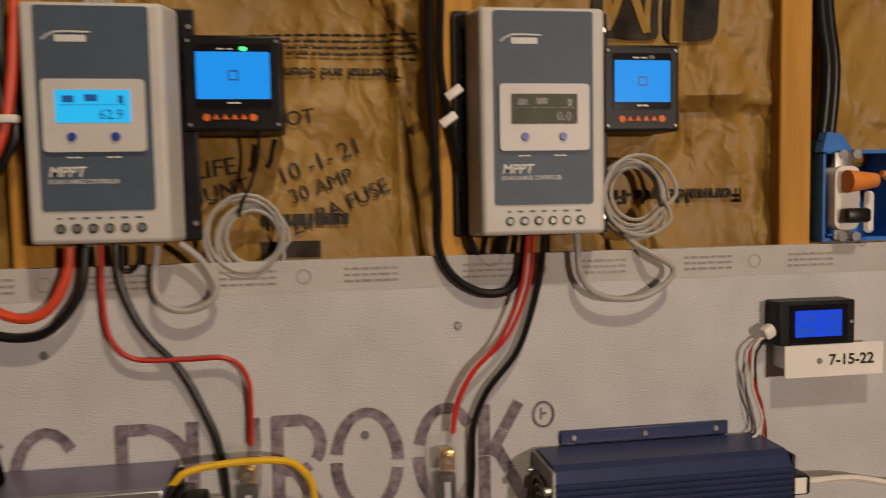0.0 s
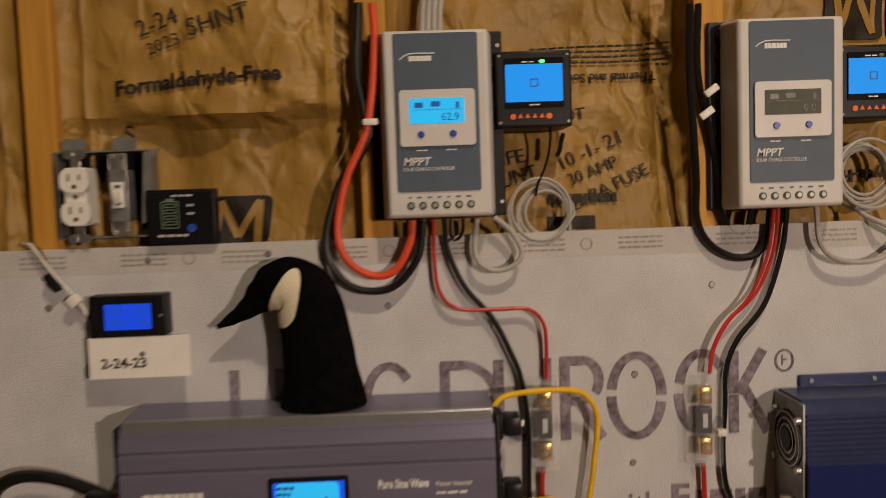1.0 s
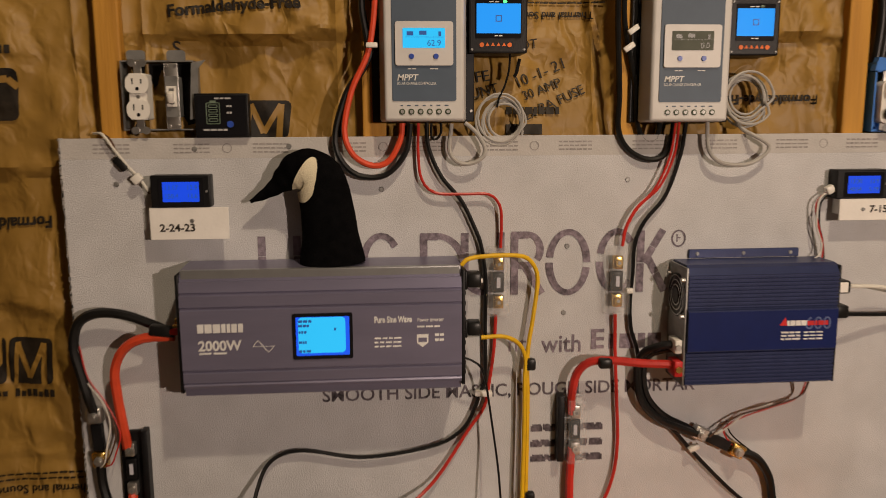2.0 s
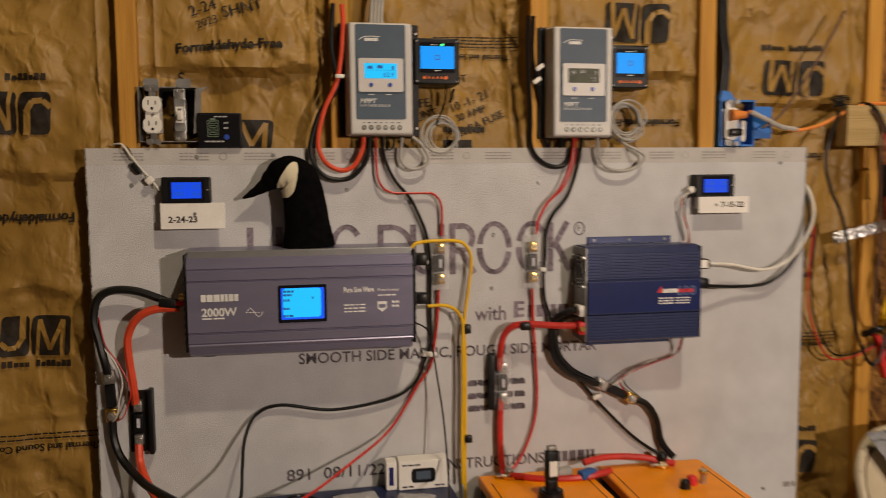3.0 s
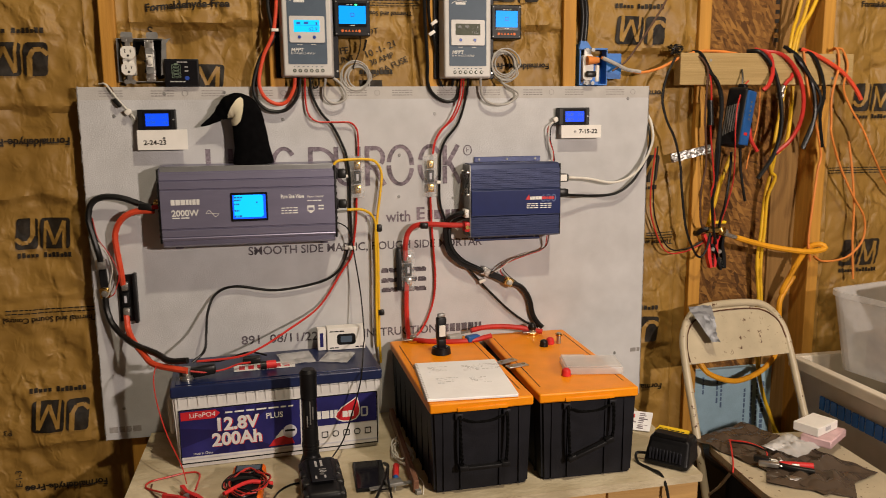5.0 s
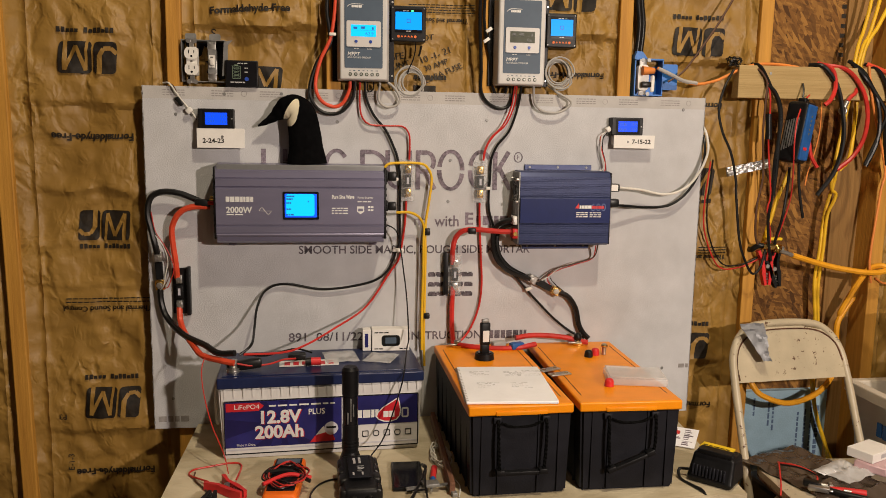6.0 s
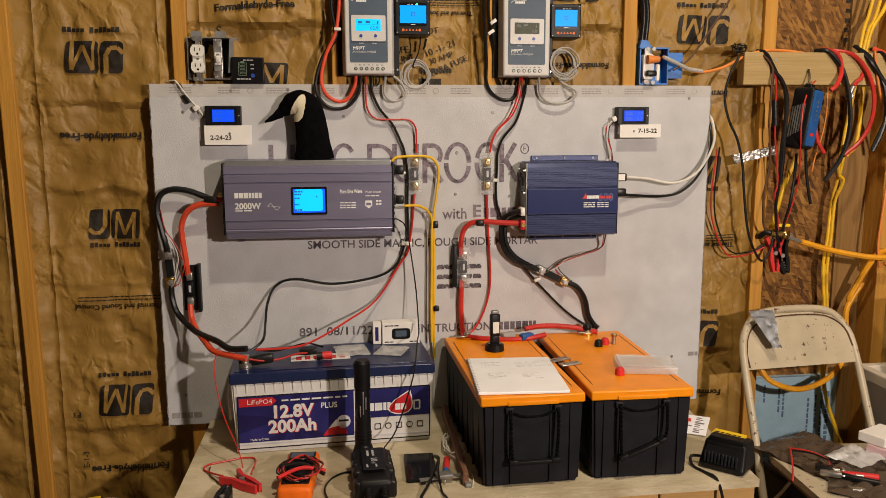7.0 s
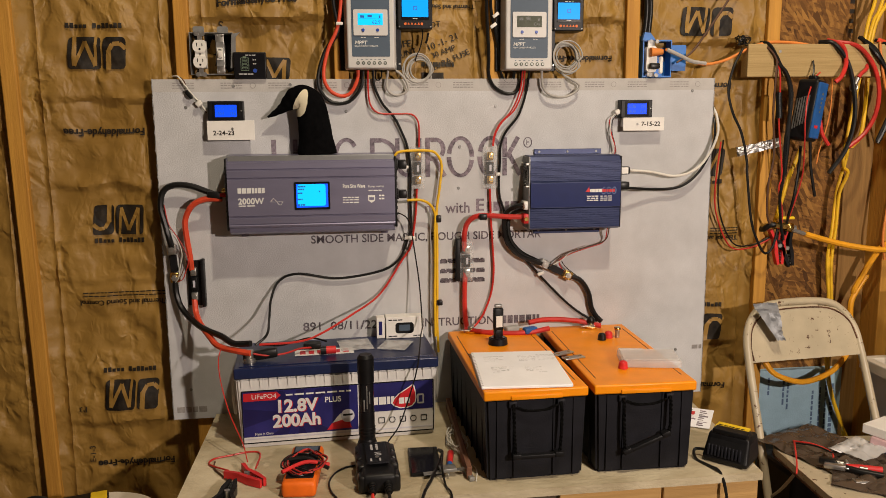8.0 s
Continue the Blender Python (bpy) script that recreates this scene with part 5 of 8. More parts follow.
def orange_battery(x, y, rz, tilt):
    t = thing("storage_battery", (x, y, BT), rz, "black storage battery with orange lid and rope handles on bench", "battery", "orange-lidded batteries")
    w, d, h = 0.238, 0.512, 0.192
    bm = B()
    lo = [bm.verts.new((sx * (w / 2 - 0.010), dy, 0.0005)) for sx, dy in ((-1, 0.006), (1, 0.006), (1, d - 0.006), (-1, d - 0.006))]
    hi = [bm.verts.new((sx * (w / 2 - 0.004), dy, h)) for sx, dy in ((-1, 0.003), (1, 0.003), (1, d - 0.003), (-1, d - 0.003))]
    bm.faces.new(lo)
    bm.faces.new(hi)
    for i in range(4):
        bm.faces.new((lo[i], lo[(i + 1) % 4], hi[(i + 1) % 4], hi[i]))
    bmesh.ops.bevel(bm, geom=list(bm.edges), offset=0.006, segments=3, affect="EDGES")
    c = part("case", bm, M_CASE, t, local=True)
    for x0 in (-0.088, -0.050, 0.040, 0.086):
        part("rib", box(B(), x0 - 0.0015, x0 + 0.0015, 0.0005, 0.006, 0.006, h - 0.004), M_CASE, c, local=True)
    for k in range(7):
        for s in (-1, 1):
            yy = 0.05 + k * 0.068
            part("side_rib", box(B(), s * (w / 2 - 0.007) - 0.002, s * (w / 2 - 0.007) + 0.002, yy, yy + 0.004, 0.006, h - 0.004), M_CASE, c, local=True)
    lid = part("lid", box(B(), -w / 2, w / 2, 0, d, h - 0.004, h + 0.018, 0.004, 3), M_ORANGE, t, "orange plastic lid", local=True)
    bm = box(B(), -0.058, 0.058, -0.003, 0.002, h - 0.003, h + 0.006, 0.001)
    part("lid_step", bm, M_ORANGE, lid, local=True)
    bm = box(B(), -w / 2 + 0.016, -w / 2 + 0.018, 0.05, d - 0.05, h + 0.0178, h + 0.0184)
    box(bm, w / 2 - 0.018, w / 2 - 0.016, 0.05, d - 0.05, h + 0.0178, h + 0.0184)
    part("lid_groove", bm, M_CASE, lid, local=True)
    # rope handle with a bar
    za, zb = (0.062, 0.062) if not tilt else (0.055, 0.095)
    for s, z in ((-1, za), (1, zb)):
        bm = rope([(s * 0.053, 0.002, h - 0.012), (s * 0.054, -0.010, h - 0.018), (s * 0.0535, -0.014, h - 0.07), (s * 0.050, -0.014, z + 0.002)], 0.0036)
        part("rope", bm, M_ROPE, t, local=True)
        part("rope_lug", box(B(), s * 0.055 - 0.009, s * 0.055 + 0.009, -0.006, 0.006, h - 0.020, h - 0.006, 0.002), M_CASE, t, local=True)
    bm = rope([(-0.048, -0.003, h - 0.018), (-0.02, -0.006, h - 0.027), (0.02, -0.006, h - 0.027), (0.048, -0.003, h - 0.018)], 0.0034)
    part("rope", bm, M_ROPE, t, local=True)
    m = Matrix.Translation((0, -0.013, (za + zb) / 2)) @ Matrix.Rotation(-math.atan2(zb - za, 0.10), 4, "Y")
    bar = part("handle_bar", box(B(), -0.057, 0.057, -0.007, 0.007, -0.0045, 0.0045, 0.002, 2, m), M_BLACK, t, "black plastic grip", local=True)
    for k in (-1, 1):
        part("end_block", box(B(), k * 0.048 - 0.010, k * 0.048 + 0.010, -0.0085, 0.0085, -0.004, 0.008, 0.002, 2, m), M_BLACK, bar, local=True)
    return t


orange_battery(0.890, -0.524, 1.2, False)
orange_battery(1.142, -0.522, -1.0, True)


# added strip that gives the reddish line along the battery's foot
t = thing("reddish_strip", (0.748, -0.280, BT), -1.5, "thin reddish strip added along the foot of the orange-lidded battery", "wood strip")
bm = box(B(), -0.006, 0.006, -0.225, 0.225, 0.0005, 0.030, 0.001)
part("strip", bm, mat("reddish_streaks", (0.22, 0.105, 0.06), 0.55, 0, 0.2, 8, 0.2, 20, stretch=(20, 1, 20), dark=(0.11, 0.05, 0.03)), t, local=True, smooth=False)


def white_battery():
    t = thing("storage_battery", (0.455, -0.248, BT), 3.2, "white lithium battery with navy lid and indigo label on bench", "battery")
    w, d, h = 0.505, 0.232, 0.205
    bm = B()
    lo = [bm.verts.new((sx * (w / 2 - 0.012), dy, 0.0005)) for sx, dy in ((-1, 0.004), (1, 0.004), (1, d - 0.004), (-1, d - 0.004))]
    hi = [bm.verts.new((sx * (w / 2 - 0.004), dy, h - 0.026)) for sx, dy in ((-1, 0.002), (1, 0.002), (1, d - 0.002), (-1, d - 0.002))]
    bm.faces.new(lo)
    bm.faces.new(hi)
    for i in range(4):
        bm.faces.new((lo[i], lo[(i + 1) % 4], hi[(i + 1) % 4], hi[i]))
    bmesh.ops.bevel(bm, geom=list(bm.edges), offset=0.005, segments=3, affect="EDGES")
    c = part("case", bm, M_WHITECASE, t, local=True)
    for k in range(22):
        x = -0.235 + k * 0.0224
        part("rib", box(B(), x - 0.0012, x + 0.0012, -0.0005, 0.004, h - 0.046, h - 0.027), M_WHITECASE, c, local=True)
    lid = part("lid", box(B(), -w / 2, w / 2, 0, d, h - 0.027, h, 0.004, 3), M_NAVYLID, t, "navy plastic lid", local=True)
    part("lid_panel", box(B(), -w / 2 + 0.012, w / 2 - 0.012, 0.014, d - 0.014, h - 0.001, h + 0.002, 0.001), M_NAVYLID, lid, local=True)
    for s in (-1, 1):
        bm = tube(B(), [(s * (w / 2 - 0.004), 0.07, h - 0.04), (s * (w / 2 + 0.008), 0.07, h - 0.05), (s * (w / 2 + 0.006), 0.075, 0.07), (s * (w / 2 + 0.006), 0.155, 0.07), (s * (w / 2 + 0.008), 0.16, h - 0.05), (s * (w / 2 - 0.004), 0.16, h - 0.04)], 0.004, 8)
        part("handle", bm, M_WHITECASE, t, local=True)
    # label leans with the case front
    tilt = Matrix.Translation((0, -0.0006, 0)) @ Matrix.Rotation(radians(0.6), 4, "X")

    def flat(name, bm, m, label=""):
        bm.transform(tilt)
        return part(name, bm, m, t, label, local=True)
    flat("label", box(B(), -0.238, 0.240, 0.0018, 0.0030, 0.012, 0.150), M_WHITECASE)
    flat("label_field", box(B(), -0.235, 0.046, 0.0010, 0.0018, 0.030, 0.146), M_LABEL, "indigo printed field")
    flat("label_field", box(B(), 0.050, 0.236, 0.0010, 0.0018, 0.072, 0.146), M_LABEL, "indigo printed field")
    for k, (a0, a1) in enumerate(((18, 29), (40, 50), (62, 73), (86, 96), (108, 119), (131, 141), (153, 163))):
        cx, cz = -0.095, 0.084
        ray = []
        for a in (a0, a1):
            dx, dz = math.cos(radians(a * 2)), math.sin(radians(a * 2))
            far = min((0.044 - cx if dx > 0 else cx + 0.233) / max(abs(dx), 1e-6), (0.144 - cz if dz > 0 else cz - 0.032) / max(abs(dz), 1e-6))
            ray.append((cx + dx * far, cz + dz * far))
        flat("label_ray", outline_prism(B(), [(cx + 0.2 * (ray[0][0] - cx), cz + 0.2 * (ray[0][1] - cz)), ray[0], ray[1]], 0.00085, 0.0012), M_LABELDARK, "darker printed ray")
    flat("label_line", box(B(), -0.235, 0.236, 0.0010, 0.0018, 0.0225, 0.0260), M_PINK)
    flat("label_border", ring_plate(B(), -0.237, 0.239, 0.0125, 0.149, 0.0026, 0.0008, 0.0018, 0.003), M_BLACK)
    flat("red_tag", outline_prism(B(), [(-0.232, 0.122), (-0.155, 0.122), (-0.142, 0.134), (-0.152, 0.143), (-0.232, 0.143)], 0.0004, 0.0010), M_REDTAG, "red pointed tag")
    flat("lettering", letters("LiFePO4", 0.0165, -0.213, 0.1275, 0.0002, wide=1.05), M_WHITE)
    sh = letters("12.8V", 0.044, -0.155, 0.0885, 0.0004, bold=0.0016, wide=1.0)
    flat("lettering_shade", sh, M_REDTAG)
    flat("lettering", letters("12.8V", 0.044, -0.157, 0.090, 0.0001, bold=0.0016, wide=1.0), M_WHITE)
    flat("lettering_shade", letters("200Ah", 0.044, -0.162, 0.0505, 0.0004, bold=0.0016, wide=1.0), M_REDTAG)
    flat("lettering", letters("200Ah", 0.044, -0.164, 0.052, 0.0001, bold=0.0016, wide=1.0), M_WHITE)
    flat("lettering", letters("PLUS", 0.020, -0.036, 0.107, 0.0001, wide=0.95, bold=0.0003), M_WHITE)
    flat("small_lettering", letters("Made in China", 0.0085, -0.208, 0.034, 0.0002, wide=0.9), M_WHITE)
    flat("maker_line", bars(B(), -0.13, 0.03, 0.131, 0.004, 0.0006, 7, 3), M_WHITE)
    # drawn emblem as plain shapes
    flat("emblem_shape", outline_prism(B(), [(-0.032, 0.034), (0.030, 0.036), (0.024, 0.052), (0.012, 0.062), (-0.020, 0.050)], 0.0003, 0.0008), M_REDTAG)
    flat("emblem_shape", outline_prism(B(), [(-0.018, 0.052), (0.006, 0.058), (0.002, 0.075), (-0.008, 0.064)], 0.0002, 0.0007), M_WHITE)
    flat("emblem_disc", cyl(B(), (0.020, 0.0006, 0.068), (0, -1, 0), 0.017, 0.0004, 24), M_PINK)
    flat("emblem_bar", box(B(), 0.008, 0.032, 0.0000, 0.0002, 0.068, 0.073), M_BLACK)
    flat("maker_mark", bars(B(), 0.078, 0.138, 0.090, 0.020, 0.0008, 4, 2, 0.2), M_WHITE)
    drop = [(0.186, 0.136), (0.190, 0.120), (0.192, 0.104), (0.190, 0.092), (0.182, 0.083), (0.168, 0.079), (0.152, 0.080), (0.140, 0.085), (0.134, 0.092),
            (0.138, 0.102), (0.150, 0.114), (0.168, 0.125)]
    mx, mz = 0.166, 0.102
    flat("drop_rim", outline_prism(B(), [(mx + (px - mx) * 1.10, mz + (pz - mz) * 1.13) for px, pz in drop], 0.0006, 0.0011), M_WHITE)
    flat("drop_sign", outline_prism(B(), drop, 0.0002, 0.0009), M_REDTAG, "red leaf-shaped sign")
    flat("drop_mark", bars(B(), 0.150, 0.178, 0.089, 0.016, 0.0002, 2, 6, 0.2), M_WHITE)
    flat("end_mark", ring_plate(B(), 0.196, 0.214, 0.086, 0.112, 0.004, 0.0003, 0.0009, 0.004), M_PENCIL)
    for k in range(5):
        x = 0.105 + k * 0.027
        bm = ring_plate(B(), x - 0.008, x + 0.008, 0.040, 0.056, 0.002, 0.0006, 0.0014, 0.007 if k % 2 else 0.002)
        flat("round_sign", bm, M_BLACK)
    flat("lid_badge", B_badge(h), M_WHITE, "white oval badge")
    flat("lid_badge_print", bars_flat(h), M_REDTAG)
    for x, y, m in ((-0.215, 0.045, M_STEEL),):
        p = part("terminal", cyl(B(), (x, y, h), (0, 0, 1), 0.015, 0.014, 16), m, t, local=True)
        part("bolt", cyl(B(), (x, y, h + 0.014), (0, 0, 1), 0.011, 0.020, 6), M_STEEL, p, local=True)
        part("washer", cyl(B(), (x, y, h + 0.006), (0, 0, 1), 0.017, 0.002, 16), M_STEEL, p, local=True)
    return t


def B_badge(h):
    return box(B(), -0.105, 0.045, 0.075, 0.125, h + 0.0018, h + 0.0026, 0.0)


def bars_flat(h):
    bm = B()
    for k in range(6):
        box(bm, -0.092 + 0.022 * k, -0.078 + 0.022 * k, 0.085, 0.112, h + 0.0026, h + 0.0032)
    return bm


white_battery()
LZ = BT + 0.2075   # height of the navy lid's top
OZ = BT + 0.2105   # height of the orange lids' top

# ---- things on the batteries and the bench ----
def monitor_box():
    t = thing("product_box", (0.60, -0.035, LZ), 0, "small white carton picturing a black monitor on the navy battery", "carton")
    part("carton", box(B(), 0.585, 0.687, -0.055, -0.016, LZ + 0.0003, LZ + 0.060, 0.001, 1), M_CARD, t, smooth=False)
    part("end_flap", box(B(), 0.560, 0.582, -0.050, -0.018, LZ + 0.0003, LZ + 0.058, 0.001, 1), M_CARD, t, smooth=False)
    part("flap_window", box(B(), 0.566, 0.575, -0.0505, -0.050, LZ + 0.010, LZ + 0.048), M_LABEL, t)
    part("picture", plate(B(), 0.611, 0.661, LZ + 0.014, LZ + 0.044, -0.0556, -0.055, 0.008), M_BLACK, t, "black monitor drawn on the carton")
    part("picture_screen", plate(B(), 0.621, 0.651, LZ + 0.021, LZ + 0.038, -0.0560, -0.0556, 0.002), M_PANEL, t)
    bm = bars(B(), 0.592, 0.63, LZ + 0.050, 0.003, -0.055, 3, 5)
    bars(bm, 0.592, 0.615, LZ + 0.005, 0.003, -0.055, 2, 6)
    bars(bm, 0.66, 0.68, LZ + 0.005, 0.003, -0.055, 2, 7)
    part("small_print", bm, M_BLACK, t)


monitor_box()


def crumpled_sheet(name, cx, cy, z, w, d, rz, m, label, cat, amp=0.004, n=14, thick=0.0012, seed=0, fine=0.6):
    bm = B()
    g = []
    for j in range(n + 1):
        row = []
        for i in range(n + 1):
            x, y = (i / n - 0.5) * w, (j / n - 0.5) * d
            e = min(i, j, n - i, n - j) / n
            h = amp * (0.5 + noise.noise(Vector((x * 25 + seed, y * 25, seed)))) + amp * fine * noise.noise(Vector((x * 70, y * 70 + seed, 3)))
            row.append(bm.verts.new((x, y, max(0.0004, h * min(1, 0.3 + 3 * e)) + 0.0004)))
        g.append(row)
    for j in range(n):
        for i in range(n):
            bm.faces.new((g[j][i], g[j][i + 1], g[j + 1][i + 1], g[j + 1][i]))
    r = bmesh.ops.extrude_face_region(bm, geom=list(bm.faces))
    for v in [v for v in r["geom"] if isinstance(v, bmesh.types.BMVert)]:
        v.co.z += thick
    bm.transform(pose(cx, cy, z, 0, 0, rz))
    ob = part(name, bm, m)
    return tagged(ob, label, cat)


crumpled_sheet("plastic_bag", 0.500, -0.105, LZ, 0.085, 0.10, 8, M_FROST, "clear plastic bag holding small parts, on the navy battery", "bag", 0.008, seed=2)
crumpled_sheet("plastic_bag", 0.605, -0.125, LZ, 0.075, 0.085, -20, M_FROST, "crinkled clear plastic bag on the navy battery", "bag", 0.008, seed=5)
t = thing("plug_connector", (0.39, -0.12, LZ), label="black plug connector with a red sleeve lying on the navy battery", category="connector")
part("body", box(B(), 0.365, 0.410, -0.13, -0.10, LZ + 0.0004, LZ + 0.016, 0.003), M_RUBBER, t)
part("sleeve", cyl(B(), (0.425, -0.175, LZ + 0.011), (1, 0.1, 0), 0.010, 0.024, 14), M_REDPL, t, "red rubber sleeve")
part("tip", cyl(B(), (0.411, -0.177, LZ + 0.011), (1, 0.1, 0), 0.0105, 0.014, 14), M_RUBBER, t)

# torch standing on its head
tx, ty = 0.520, -0.352
t = thing("lantern_torch", (tx, ty, BT), label="black torch with clear dark window standing upright on the bench", category="torch")
part("head", cyl(B(), (tx, ty, BT + 0.0005), (0, 0, 1), 0.028, 0.030, 28, 0.026), M_BLACK, t)
part("neck", cyl(B(), (tx, ty, BT + 0.0305), (0, 0, 1), 0.026, 0.020, 28, 0.0190), M_BLACK, t)
part("barrel", cyl(B(), (tx, ty, BT + 0.0505), (0, 0, 1), 0.0190, 0.0665, 28, 0.0186), M_BLACK, t)
part("window", cyl(B(), (tx, ty, BT + 0.117), (0, 0, 1), 0.0180, 0.072, 28), M_GLOSS, t, "glossy dark window")
# three thin zinc-toned strips of uneven length on the window's front
for x, z0, z1 in ((tx - 0.006, 0.122, 0.150), (tx + 0.001, 0.128, 0.184), (tx + 0.007, 0.140, 0.170)):
    part("window_reflector", box(B(), x - 0.0014, x + 0.0014, ty - 0.0186, ty - 0.0160, BT + z0, BT + z1, 0.0005), M_DULL, t, "dull bright strip")
cap = part("cap", cyl(B(), (tx, ty, BT + 0.189), (0, 0, 1), 0.0192, 0.060, 28, 0.0198), M_BLACK, t)
part("cap_top", cyl(B(), (tx, ty, BT + 0.249), (0, 0, 1), 0.0198, 0.007, 28, 0.0150), M_BLACK, cap)
for z in (0.060, 0.068, 0.076):
    part("grip_ring", cyl(B(), (tx, ty, BT + z), (0, 0, 1), 0.0202, 0.0035, 28), M_RUBBER, t)

# battery charger lying on its back, leads towards the room
t = thing("battery_charger", (0.537, -0.465, BT), 2, "black ribbed battery charger lying flat on the bench", "charger")
bm = box(B(), -0.040, 0.040, -0.080, 0.082, 0.0005, 0.054, 0.012, 4)
for v in bm.verts:
    if v.co.y < -0.05 and v.co.z > 0.03:
        v.co.z -= 0.010
part("case", bm, M_BLACK, t, local=True)
for sx in (-1, 1):
    for k, (y0, y1) in enumerate(((-0.078, -0.044), (-0.038, -0.004), (0.002, 0.036), (0.042, 0.078))):
        part("bumper", box(B(), sx * 0.036 - 0.010, sx * 0.036 + 0.010, y0, y1, 0.0008, 0.048 if k else 0.040, 0.006, 3), M_RUBBER, t, "ribbed rubber bumper", local=True)
part("rear_bumper", box(B(), -0.034, 0.034, 0.072, 0.090, 0.0008, 0.050, 0.007, 3), M_RUBBER, t, local=True)
part("face", box(B(), -0.024, 0.024, -0.046, 0.066, 0.0535, 0.0555, 0.001), M_CASE, t, "flat dark face plate", local=True)
for body, size, dx, dy in (("10", 0.022, -0.004, 0.006),):
    bm = letters(body, size, 0, 0, 0, "CENTER")
    bm.transform(pose(dx, dy, 0.0558, 0, 0, -90) @ pose(0, 0, 0, -90))
    part("lettering", bm, M_PENCIL, t, local=True)
for dx, y0, y1, n, m in ((0.006, 0.026, 0.058, 4, M_PENCIL), (-0.006, 0.026, 0.056, 5, M_PENCIL), (0.008, -0.034, -0.020, 3, M_PENCIL), (-0.012, -0.034, -0.020, 3, M_PENCIL)):
    bm = bars(B(), y0, y1, 0, 0.0055 if n > 3 else 0.004, 0, n, int(y1 * 1000))
    bm.transform(pose(0, 0, 0.0558, 0, 0, 90) @ pose(0, 0, 0, -90) @ Matrix.Translation((0, 0, -dx)))
    part("maker_mark", bm, m, t, local=True)
part("dial_mark", cyl(B(), (0.0, -0.012, 0.0555), (0, 0, 1), 0.005, 0.0006, 16), M_DULL, t, local=True)
for x in (-0.017, 0.018):
    r = part("strain_relief", cyl(B(), (x, -0.078, 0.022), (0, -1, -0.25), 0.0085, 0.030, 14, 0.0065), M_RUBBER, t, local=True)
    for k in range(3):
        part("relief_rib", cyl(B(), (x, -0.084 - 0.007 * k, 0.0205 - 0.0017 * k), (0, -1, -0.25), 0.0096, 0.003, 14), M_RUBBER, r, local=True)

# multimeter in an orange holster
t = thing("multimeter", (0.373, -0.442, BT), -4, "orange and black multimeter wrapped in test leads on the bench", "multimeter")
part("holster", box(B(), -0.037, 0.037, -0.100, 0.100, 0.0005, 0.036, 0.009, 3), M_TOOLOR, t, local=True)
part("face", box(B(), -0.030, 0.030, -0.078, 0.090, 0.0355, 0.038, 0.002), M_BLACK, t, local=True)
part("display", box(B(), -0.026, 0.026, 0.045, 0.083, 0.038, 0.0392), M_PANEL, t, "blue-grey display", local=True)
part("dial", cyl(B(), (0, -0.012, 0.037), (0, 0, 1), 0.020, 0.007, 24), M_BLACK, t, local=True)

# phone, caliper
t = thing("mobile_phone", (0.651, -0.402, BT), -2, "black phone lying face up on the bench", "phone")
part("body", box(B(), -0.036, 0.036, -0.075, 0.072, 0.0005, 0.009, 0.003, 2), M_BLACK, t, local=True)
part("glass", box(B(), -0.033, 0.033, -0.071, 0.068, 0.0088, 0.0096), M_GLOSS, t, "dark glass screen", local=True)
t = thing("caliper", (0.695, -0.478, BT), 8, "grey plastic caliper lying on the bench", "caliper")
part("beam", box(B(), -0.055, 0.055, -0.006, 0.006, 0.010, 0.013), M_DULL, t, local=True)
part("jaw", box(B(), 0.040, 0.052, -0.045, 0.006, 0.0005, 0.010, 0.001), M_DULL, t, local=True)
part("slider", box(B(), -0.018, 0.02, -0.014, 0.013, 0.013, 0.022, 0.002), M_DULL, t, local=True)
t = thing("screwdriver", (0.712, -0.405, BT), -100, "screwdriver with a red and blue handle on the bench", "screwdriver")
part("handle", cyl(B(), (-0.03, 0, 0.0085), (1, 0, 0), 0.008, 0.06, 10, 0.007), M_REDPL, t, local=True)
part("collar", cyl(B(), (0.03, 0, 0.0085), (1, 0, 0), 0.007, 0.014, 10, 0.005), M_BLUEPL, t, local=True)
part("shaft", cyl(B(), (0.044, 0, 0.0085), (1, 0, 0), 0.0025, 0.05, 8), M_STEEL, t, local=True)

# crocodile clamps of the bench
def clamp(x, y, z, rz, m, label, tilt=0):
    t = thing("battery_clamp", (x, y, z), rz, label, "clamp", "battery clamps", ry=tilt)
    for s in (-1, 1):
        bm = outline_prism(B(), [(-0.055, s * 0.022), (-0.02, s * 0.009), (0.01, s * 0.006), (0.05, s * 0.002), (0.052, s * 0.009), (0.015, s * 0.017), (-0.02, s * 0.017), (-0.05, s * 0.030)], -0.009, 0.009)
        part("jaw", bm, m, t, local=True)
        for k in range(4):
            part("tooth", box(B(), 0.016 + k * 0.008, 0.020 + k * 0.008, -0.006, 0.006, s * 0.0005 - 0.002, s * 0.0005 + 0.002), M_STEEL, t, local=True)
    part("spring", cyl(B(), (-0.005, -0.010, 0), (0, 1, 0), 0.006, 0.020, 12), M_STEEL, t, local=True)
    return t


def flat_clamp(x, y, z, rz, m, label):
    t = clamp(x, y, z + 0.0105, rz, m, label)
    t.matrix_basis = pose(x, y, z + 0.0105, 90, 0, rz)
    return t


flat_clamp(0.250, -0.440, BT, -46, M_REDPL, "red crocodile battery clamp lying on the bench")
flat_clamp(0.215, -0.515, BT, 85, M_BLACK, "black crocodile battery clamp lying on the bench")

